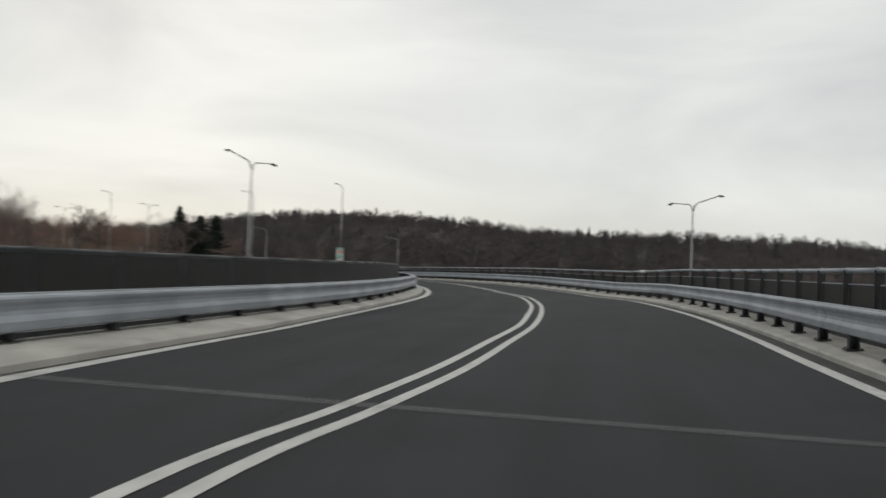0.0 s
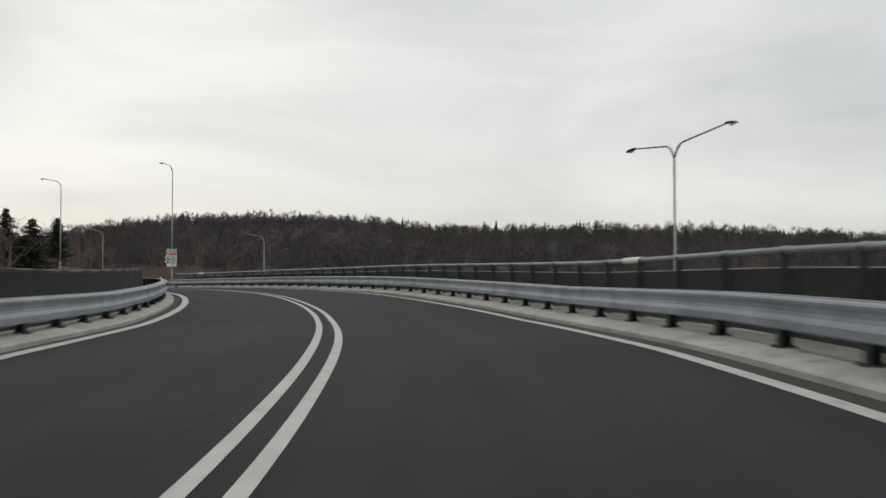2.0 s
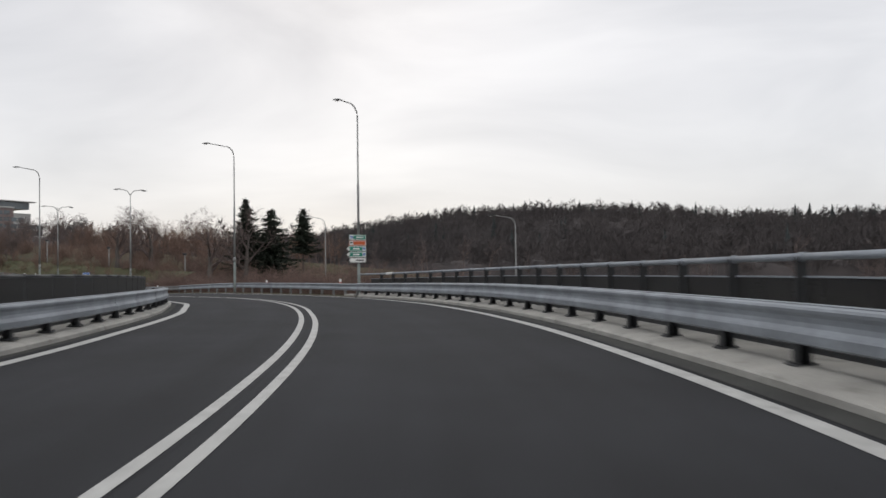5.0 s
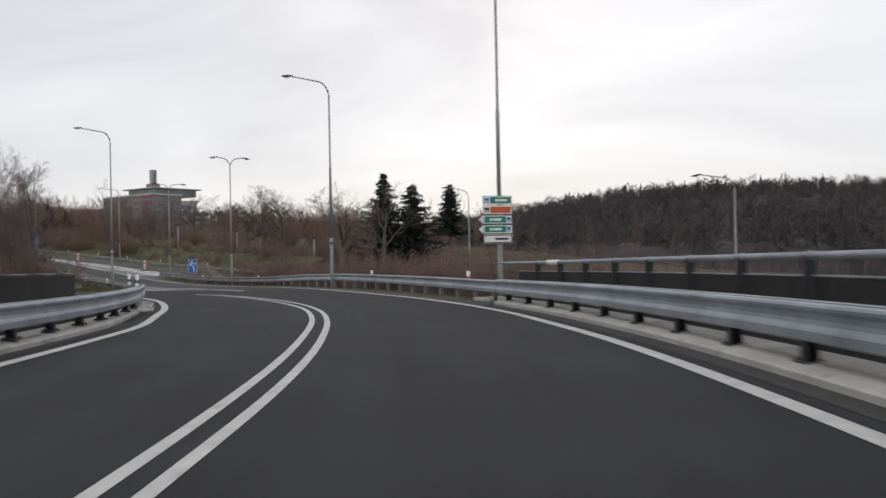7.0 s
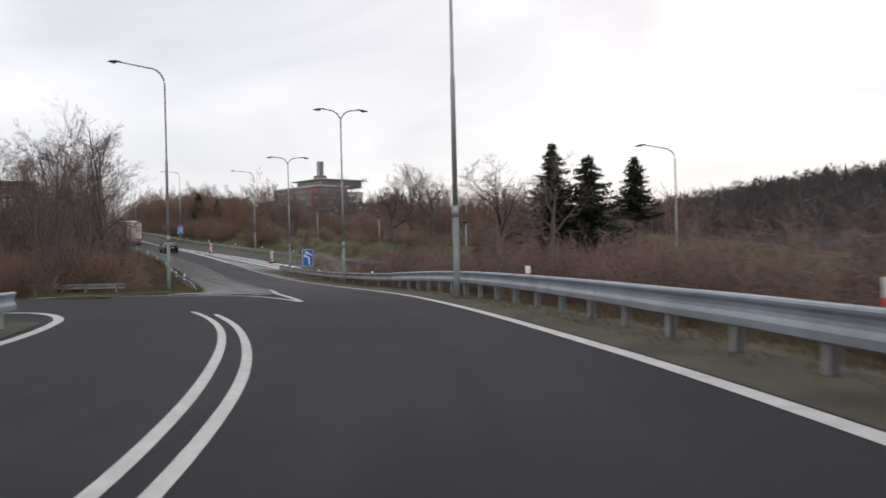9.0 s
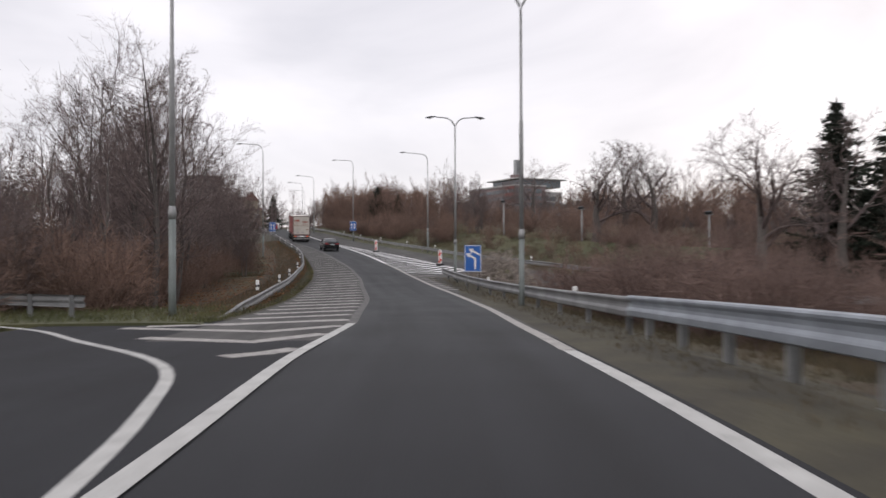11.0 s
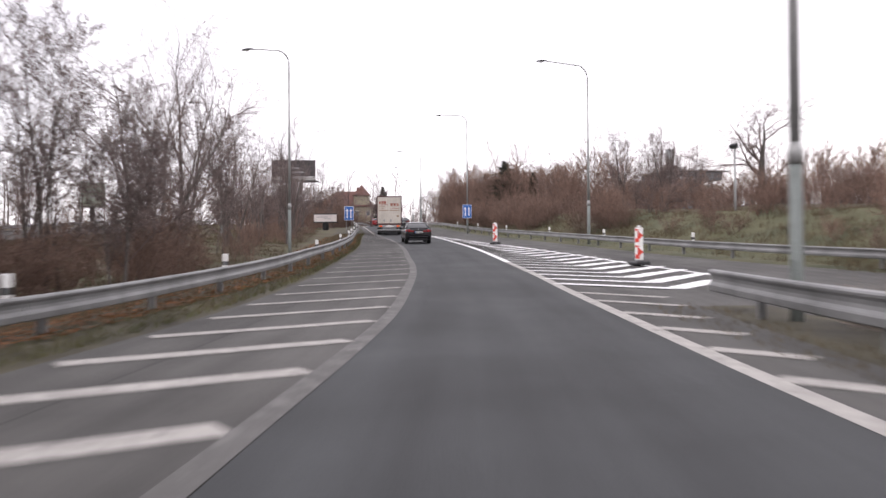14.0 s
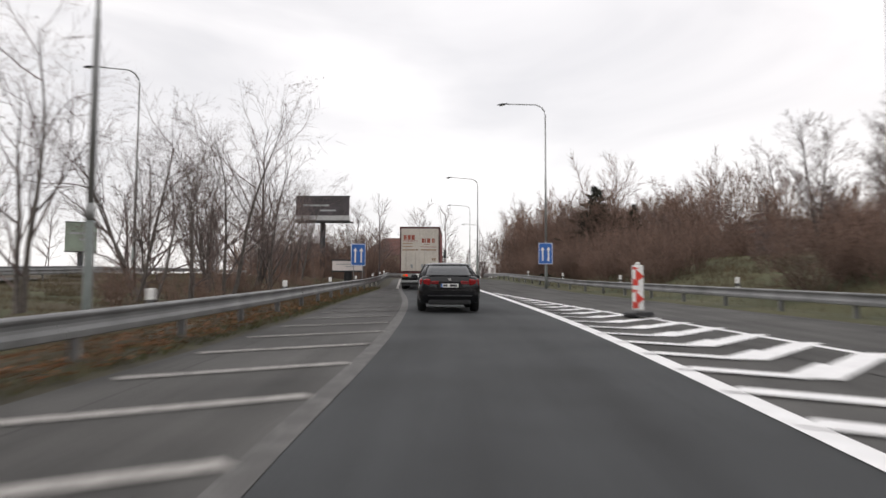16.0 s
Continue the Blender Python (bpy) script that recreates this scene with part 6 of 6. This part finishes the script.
BUSHES = [bush(100 + i, 2.6, 11) for i in range(5)]


def scatter(name, shapes, places, material, label, category):
    """Copies of shapes at (x, y, z, scale, turn, stretch), grown into one mesh."""
    vs, fs, n = [], [], 0
    for i, (x, y, z, sc, turn, tall) in enumerate(places):
        v, f = shapes[i % len(shapes)]
        c, s_ = math.cos(turn) * sc, math.sin(turn) * sc
        w = np.stack([v[:, 0] * c - v[:, 1] * s_ + x, v[:, 0] * s_ + v[:, 1] * c + y, v[:, 2] * sc * tall + z], 1)
        vs.append(w)
        fs.append(f + n)
        n += len(v)
    me = tri_mesh(name, np.concatenate(vs), np.concatenate(fs))
    me.materials.append(material)
    return tagged(new(name, me), label, category, kind="stuff")


def strew(count, s_range, d_range, size, seed, tall=1.0):
    r = np.random.default_rng(seed)
    ss, dd = r.uniform(*s_range, count), np.array([np.interp(r.random(), [0, 1], d_range) for _ in range(count)])
    pts = [at(s, d) for s, d in zip(ss, dd)]
    zs = terrain_z(np.array([p.x for p in pts]), np.array([p.y for p in pts]))
    banks = [p.z + np.interp(d - d_main(s) - main_half(s) + 0.05, [-1, 0, 2, 4, 9, 9.1], [-9, 0, 0.05, 0.5, 2.2, -9]) if s > 186 else -99 for p, s, d in zip(pts, ss, dd)]
    zs = np.maximum(zs, banks)
    return [(p.x, p.y, z - 0.05, r.uniform(*size), r.uniform(0, 6.28), tall * r.uniform(0.85, 1.2)) for p, z in zip(pts, zs)]


places = strew(80, (158, 199), (-11.5, -18), (0.8, 1.35), 1) + strew(34, (155, 163), (-10, -20), (0.9, 1.35), 47) + strew(14, (199, 207), (-9, -15), (0.6, 1.0), 44) + strew(14, (195, 224), (-9.5, -16), (0.4, 0.7), 32) + strew(115, (157, 194), (-16, -30), (1.1, 1.7), 2) + strew(30, (238, 288), (-8.2, -15), (0.4, 0.7), 3) + strew(50, (300, 400), (-8, -20), (0.8, 1.6), 31) + strew(60, (335, 396), (-9, -34), (1.3, 2.1), 38)
scatter("thicket", BUSHES, places, M_THICKET, "dense leafless brown thicket along the road", "thicket")
places = strew(190, (112, 167), (7.6, 20), (0.85, 1.25), 4) + strew(130, (105, 180), (18, 50), (1.0, 1.7), 5) + strew(60, (150, 166), (7.2, 13), (0.8, 1.1), 50) + strew(34, (165, 177), (7.6, 14), (0.4, 0.65), 51) + strew(26, (166, 192), (11, 20), (0.4, 0.75), 48) + strew(50, (178, 208), (20, 40), (0.5, 1.0), 49)
scatter("thicket", BUSHES, places, M_THICKET_RED, "reddish-brown leafless shrubs on a slope", "thicket")
places = strew(150, (252, 335), (12.3, 15.5), (0.75, 1.15), 8) + strew(110, (256, 340), (15, 21), (0.9, 1.35), 33) + strew(150, (246, 400), (20, 36), (0.9, 1.5), 6) + strew(30, (192, 245), (15.0, 21), (0.45, 0.9), 7) + strew(9, (233, 239), (13.0, 16), (0.8, 1.2), 34) + strew(60, (196, 238), (21, 38), (0.7, 1.25), 35)
scatter("thicket", BUSHES, places, M_THICKET, "brown leafless shrubs on the bank above the road", "thicket")

# far woods on the hill
r = np.random.default_rng(9)


def far_tree(seed):
    q = np.random.default_rng(seed)
    v, f = [], []
    for k in range(78):
        t = q.random()
        rad = 2.7 * math.sin(math.pi * min(1, 0.18 + 0.8 * t)) ** 0.8 * math.sqrt(q.random())
        a = q.uniform(0, 6.28)
        p = np.array((rad * math.cos(a), rad * math.sin(a), 4.6 + 5.6 * t))
        w = np.array((math.cos(a) * 0.5, math.sin(a) * 0.5, 1.0)) + q.normal(size=3) * 0.4
        w = w / np.linalg.norm(w) * q.uniform(0.9, 2.0)
        side = np.cross(w, q.normal(size=3))
        side = side / np.linalg.norm(side) * q.uniform(0.07, 0.18)
        n = len(v)
        v += [p - side, p + side, p + w]
        f.append((n, n + 1, n + 2))
    for a in (0, 2.1, 4.2):
        n = len(v)
        v += [np.array((0.2 * math.cos(a), 0.2 * math.sin(a), -1)), np.array((0.2 * math.cos(a + 2.1), 0.2 * math.sin(a + 2.1), -1)), np.array((0, 0, 8.0))]
        f.append((n, n + 1, n + 2))
    return np.array(v, np.float32), np.array(f, np.int32)


def far_conifer(seed):
    q = np.random.default_rng(seed)
    v, f = [], []
    for k in range(7):
        z, rad = 1.5 + 1.75 * k, 3.6 * (1 - k / 7.4) * q.uniform(0.8, 1.2)
        top = np.array((0, 0, z + 3.2))
        ring = [np.array((rad * q.uniform(0.6, 1.2) * math.cos(a), rad * q.uniform(0.6, 1.2) * math.sin(a), z + q.uniform(-0.5, 0.3))) for a in np.linspace(0, 6.28, 9)[:-1]]
        n = len(v)
        v += [top] + ring
        f += [(n, n + 1 + j, n + 1 + (j + 1) % 8) for j in range(8)]
    return np.array(v, np.float32), np.array(f, np.int32)


FAR = [far_tree(i) for i in range(8)]
FARC = [far_conifer(i + 20) for i in range(5)]


def woods(count, xr, yr, keep, seed, size):
    r = np.random.default_rng(seed)
    x, y = r.uniform(*xr, count), r.uniform(*yr, count)
    ok = keep(x, y)
    x, y = x[ok], y[ok]
    z = terrain_z(x, y)
    return [(a, b, c - 0.3, r.uniform(*size), r.uniform(0, 6.28), r.uniform(0.8, 1.15)) for a, b, c in zip(x, y, z)]


on_hill = lambda x, y: (0.25 * x + 0.97 * y > 262) & (0.25 * x + 0.97 * y < 592) & (x + 0.3 * (y - 540) > -300)
scatter("woodland", FAR, woods(11500, (-330, 620), (170, 700), on_hill, 21, (0.9, 1.3)) + woods(3600, (-200, 420), (150, 420), lambda x, y: (0.25 * x + 0.97 * y > 250) & (0.25 * x + 0.97 * y < 345) & (x + 0.3 * (y - 540) > -300), 28, (0.75, 1.25)), M_FOREST, "leafless brown woodland covering a far hill", "woodland")


def canopy(step, gap, seed):
    """Rounded crowns standing close together on the hill, one sheet with an uneven top."""
    q = np.random.default_rng(seed)
    xs, ys = np.arange(-335, 625, step), np.arange(165, 705, step)
    X, Y = np.meshgrid(xs, ys)
    nx, ny = int(960 / gap) + 3, int(540 / gap) + 3
    jx, jy, jh = q.uniform(0, 1, (ny, nx)), q.uniform(0, 1, (ny, nx)), q.uniform(0.55, 1.1, (ny, nx))
    ix, iy = ((X + 335) / gap).astype(int), ((Y - 165) / gap).astype(int)
    top = np.zeros_like(X)
    for a in (-1, 0, 1):
        for b in (-1, 0, 1):
            cx, cy = np.clip(ix + a, 0, nx - 1), np.clip(iy + b, 0, ny - 1)
            px, py = (cx + jx[cy, cx]) * gap - 335, (cy + jy[cy, cx]) * gap + 165
            far = ((X - px) ** 2 + (Y - py) ** 2) / (gap * 0.95) ** 2
            top = np.maximum(top, jh[cy, cx] * (4.3 + 2.6 * np.sqrt(np.clip(1 - far, 0, 1))))
    u = 0.25 * X + 0.97 * Y
    v = X + 0.3 * (Y - 540)
    rim = smooth(258, 268, u) * (1 - smooth(588, 600, u)) * smooth(-305, -285, v)
    Z = terrain_z(X, Y) + top * rim - 0.5 - 3.0 * (rim < 0.02)
    n = len(xs)
    i, j = np.meshgrid(np.arange(len(ys) - 1), np.arange(n - 1), indexing="ij")
    k = (i * n + j).ravel()
    keep = (rim[:-1, :-1] + rim[1:, 1:]).ravel() > 0.01
    k = k[keep]
    me = tri_mesh("woodland", np.stack([X.ravel(), Y.ravel(), Z.ravel()], 1), np.concatenate([np.stack([k, k + 1, k + n + 1], 1), np.stack([k, k + n + 1, k + n], 1)]))
    me.materials.append(M_CANOPY)
    return tagged(new("woodland", me), "brown-grey crowns of leafless woodland on a hill", "woodland", kind="stuff")


canopy(2.6, 6.0, 27)
on_top = lambda x, y: (0.25 * x + 0.97 * y > 500) & (0.25 * x + 0.97 * y < 620) & (x + 0.3 * (y - 540) > -150)
spread = lambda x, y: on_hill(x, y) & (np.sin(x * 0.03) * np.sin(y * 0.041 + 1) > 0.35)
scatter("woodland", FARC, woods(1500, (-200, 620), (350, 700), on_top, 22, (0.78, 1.0)) + woods(2200, (-330, 620), (170, 700), spread, 23, (0.6, 1.0)), M_FOREST_DARK, "dark conifers on the ridge of a far hill", "woodland")
MIDPLAN = [dict(segs=5, bend=0.06, rise=0.1, sides=4, kids=11, angle=0.75, ratio=0.42, **{"from": 0.2}, thin=0.5, trunk=False),
           dict(segs=3, bend=0.15, rise=0.12, sides=3, flat=True, kids=14, angle=0.6, ratio=0.55, **{"from": 0.1}, twigs=0.05)]


def mid_tree(seed):
    p = Plant(seed)
    for k in range(1 + seed % 2):
        p.limb((0.4 * k, 0.3 * k, -0.3), (p.rng.normal() * 0.1, p.rng.normal() * 0.1, 1), 9.5 + seed % 3, 0.13, 0, MIDPLAN)
    return np.array(p.v[1], np.float32), np.array(p.f[1], np.int32)


MID = [mid_tree(200 + i) for i in range(7)]
valley = lambda x, y: ((x > 32) & (0.25 * x + 0.97 * y < 300)) | ((y > 208) & (x > -240) & (0.25 * x + 0.97 * y < 270) & (x + 1.1 * y > 80) & ~((x < -40) & (y < 235)))
scatter("woodland", MID, woods(800, (-240, 330), (-40, 300), valley, 24, (0.6, 1.0)), M_TWIG, "leafless brown trees in the valley below the bridge", "woodland")
inner = lambda x, y: (x < -35) & (x + 0.2 * y < -45) & (x > -300)
scatter("woodland", MID, woods(420, (-300, -30), (-60, 95), inner, 25, (0.6, 1.05)) + woods(620, (-520, -170), (130, 430), lambda x, y: (x + 0.9 * y < 40) | (y > 300), 26, (0.6, 1.0)), M_TWIG, "leafless trees in the middle distance", "woodland")

def dense(seed):
    p = Plant(seed)
    for k in range(4):
        p.limb((0.5 * math.cos(2.1 * k), 0.5 * math.sin(2.1 * k), -0.3), (0.28 * math.cos(2.1 * k), 0.28 * math.sin(2.1 * k), 1), 6.5 + seed % 3, 0.07, 0, MIDPLAN)
    return np.array(p.v[1], np.float32), np.array(p.f[1], np.int32)


scatter("thicket", [dense(300 + i) for i in range(5)], strew(130, (280, 350), (13.5, 30), (0.7, 0.95), 36) + strew(110, (345, 425), (11.5, 32), (0.8, 1.1), 39) + strew(16, (262, 280), (18, 34), (0.6, 0.85), 37), M_THICKET, "tall dense leafless trees grown together on the bank", "thicket")

scatter("thicket", [dense(320 + i) for i in range(3)], strew(45, (325, 392), (-8, -26), (0.65, 0.9), 40), M_THICKET, "leafless trees grown together before the houses", "thicket")


scatter("thicket", [dense(340 + i) for i in range(4)], strew(80, (152, 212), (28, 46), (0.36, 0.54), 45), M_THICKET_RED, "brown leafless trees grown together on the slope", "thicket")
scatter("thicket", [dense(360 + i) for i in range(3)], strew(46, (160, 204), (-20, -44), (0.75, 1.05), 46), M_THICKET, "leafless trees grown together behind the roadside trees", "thicket")


scatter("thicket", [dense(380 + i) for i in range(3)], strew(70, (200, 262), (40, 72), (0.6, 0.85), 52), M_THICKET, "leafless trees grown together above the bank", "thicket")


def tuft(seed):
    q = np.random.default_rng(seed)
    v, f = [], []
    for k in range(26):
        p, a = q.normal(size=2) * 0.22, q.uniform(0, 6.28)
        w, h = q.normal(size=2) * 0.1, q.uniform(0.1, 0.34)
        n = len(v)
        v += [(p[0] - 0.014 * math.cos(a), p[1] - 0.014 * math.sin(a), 0), (p[0] + 0.014 * math.cos(a), p[1] + 0.014 * math.sin(a), 0), (p[0] + w[0], p[1] + w[1], h)]
        f.append((n, n + 1, n + 2))
    return np.array(v, np.float32), np.array(f, np.int32)


TUFTS = [tuft(400 + i) for i in range(6)]
scatter("grass", TUFTS, strew(2600, (196, 300), (-8.5, -27), (0.8, 1.5), 41) + strew(1500, (190, 262), (13.2, 24), (0.8, 1.5), 42) + strew(700, (112, 192), (6.5, 12), (0.8, 1.4), 43), M_BLADE, "yellowish winter grass in uneven tufts", "grass")

# grass blades and fallen leaves along the verges
def blades(name, count, s_range, edge, width, size, seed, material, label, category, rise=lambda q: 0.0):
    r = np.random.default_rng(seed)
    v = np.zeros((count, 3, 3), np.float32)
    ss, qq = r.uniform(*s_range, count), r.random(count)
    for i in range(count):
        p = at(ss[i], edge(ss[i]) + width * qq[i], rise(qq[i]))
        a, h = r.uniform(0, 6.28), r.uniform(*size)
        lean = r.normal(size=2) * h * 0.45
        dx, dy = 0.012 * math.cos(a), 0.012 * math.sin(a)
        v[i] = ((p.x - dx, p.y - dy, p.z), (p.x + dx, p.y + dy, p.z), (p.x + lean[0], p.y + lean[1], p.z + h))
    me = tri_mesh(name, v.reshape(-1, 3), np.arange(count * 3).reshape(-1, 3))
    me.materials.append(material)
    return tagged(new(name, me), label, category, kind="stuff")


blades("grass", 15000, (151.5, 262), lambda s: d_verge_h(s) - 0.1, -0.9, (0.04, 0.16), 66, M_BLADE_GREEN, "short green winter grass along the road edge", "grass", lambda q: 0.03)
blades("grass", 3500, (151.5, 160), lambda s: -5.6, -8.0, (0.06, 0.25), 67, M_BLADE_GREEN, "green winter grass at the corner of the junction", "grass", lambda q: 0.05)
blades("grass", 14000, (154, 262), lambda s: d_verge_h(s) - 0.1, -3.0, (0.05, 0.24), 61, M_BLADE, "short yellowish winter grass along the verge", "grass", lambda q: 0.05 - 0.25 * max(0, q - 0.6))
blades("grass", 7000, (112, 190), lambda s: d_right(s) + 0.7, 2.6, (0.03, 0.13), 62, M_BLADE, "short yellowish winter grass along the verge", "grass", lambda q: 0.02 - 0.4 * max(0, q - 0.45))
blades("grass", 5000, (190, 290), lambda s: d_main(s) + main_half(s) + 0.6, 4.5, (0.06, 0.3), 63, M_BLADE, "winter grass on the bank", "grass", lambda q: 0.05 + 0.9 * q)


def leaves(count, s_range, edge, width, seed):
    r = np.random.default_rng(seed)
    v = np.zeros((count, 3, 3), np.float32)
    ss, qq = r.uniform(*s_range, count), r.random(count)
    for i in range(count):
        d = edge(ss[i]) + width * qq[i]
        p = at(ss[i], d, 0.0)
        z = p.z + 0.012 + float(np.interp(d_verge_h(ss[i]) - d, [0, 0.6, 2.0, 4.5, 9.0], [0, 0.08, 0.02, -0.42, -0.72]))
        for k in range(3):
            a = 2.1 * k + r.uniform(0, 6.28) * (k == 0)
            v[i, k] = (p.x + 0.085 * math.cos(a + ss[i]), p.y + 0.085 * math.sin(a + ss[i]), z + r.uniform(0, 0.05))
    me = tri_mesh("fallen_leaves", v.reshape(-1, 3), np.arange(count * 3).reshape(-1, 3))
    me.materials.append(M_LITTER)
    return tagged(new("fallen_leaves", me), "rust-brown fallen leaves under the thicket", "leaves", kind="stuff")


leaves(22000, (156, 262), lambda s: d_rail_h(s) - 0.3, -7.5, 64)
leaves(5000, (158, 262), lambda s: d_rail_h(s) + 0.35, -0.8, 65)


# heap of cut branches between the ramp and the carriageway
r = np.random.default_rng(77)
heap = Plant(78)
for k in range(900):
    u, v = r.uniform(-1, 1), r.uniform(-1, 1)
    top = 1.9 * max(0.0, 1 - 0.75 * u * u) * math.sqrt(max(0.0, 1 - v * v)) * (1 + 0.2 * math.sin(5 * u + 1))
    p = at(182.5 + 5.0 * u, 7.3 + 1.6 * v, -0.15 + top * r.uniform(0.5, 1.0))
    q = np.array((p.x, p.y, p.z))
    w = np.array((r.normal(), r.normal(), r.normal() * 0.35))
    w /= np.linalg.norm(w)
    n = r.uniform(0.25, 0.85)
    c = q + w * n + np.array((0, 0, -0.1 * n))
    rad = r.uniform(0.008, 0.028)
    heap.tube([q - w * n * 0.3, (q + c) / 2 + r.normal(size=3) * 0.06, c], [rad, rad * 0.8, rad * 0.3], 4, 0)
    for j in range(12):
        t = r.uniform(0.2, 1.0)
        b = w + r.normal(size=3) * 0.7
        heap.blade(q + (c - q) * t, b / np.linalg.norm(b), r.uniform(0.2, 0.6), 0.02, 1)
pile = base("brush_pile", stand(182.5, 7.3, -0.9), "heap of cut grey-brown branches beside the carriageway", "brush pile")
for name, me, c in zip(("brushwood", "twig_mass"), heap.meshes("heap"), (M_DEADWOOD, M_DEADWOOD)):
    mesh_part(name, me, c, pile).matrix_world = Matrix()
rows = []
for i in range(9):
    a = math.pi * i / 8
    rows.append([at(182.5 - 4.9 * math.cos(a), 7.3 + 1.5 * math.sin(a) * math.cos(b), -1.1 + (2.2 * math.sin(a) + 0.1) * max(0, math.sin(b)) + 0.12 * math.sin(3 * a + 2 * b)) for b in np.linspace(0, math.pi, 9)])
mesh_part("core", grid_mesh("core", rows, True), M_GROUND, pile).matrix_world = Matrix()

# stones under the end of the inner rail
r = np.random.default_rng(81)
vs, fs = [], []
for k in range(110):
    q = r.uniform(111.8, 119)
    p = at(q, d_left(q) - 0.5 - r.uniform(0.0, 1.3), 0.03)
    n, size = len(vs), r.uniform(0.07, 0.26)
    for x, y, z in ((1, 0, 0), (0, 1, 0), (-1, 0, 0), (0, -1, 0), (0, 0, 0.8), (0.6, 0.6, 0.5), (-0.6, 0.5, 0.5)):
        vs.append((p.x + x * size * r.uniform(0.7, 1.3), p.y + y * size * r.uniform(0.7, 1.3), p.z - 0.03 + z * size))
    fs += [(n, n + 1, n + 5), (n + 1, n + 2, n + 6), (n + 2, n + 3, n + 6), (n + 3, n, n + 5), (n + 5, n + 1, n + 4), (n + 1, n + 6, n + 4), (n + 6, n + 3, n + 4), (n + 3, n + 5, n + 4)]
me = tri_mesh("stones", vs, fs)
me.materials.append(M_CONCRETE)
tagged(new("stones", me), "pale loose stones under the rail end", "stones", kind="stuff")
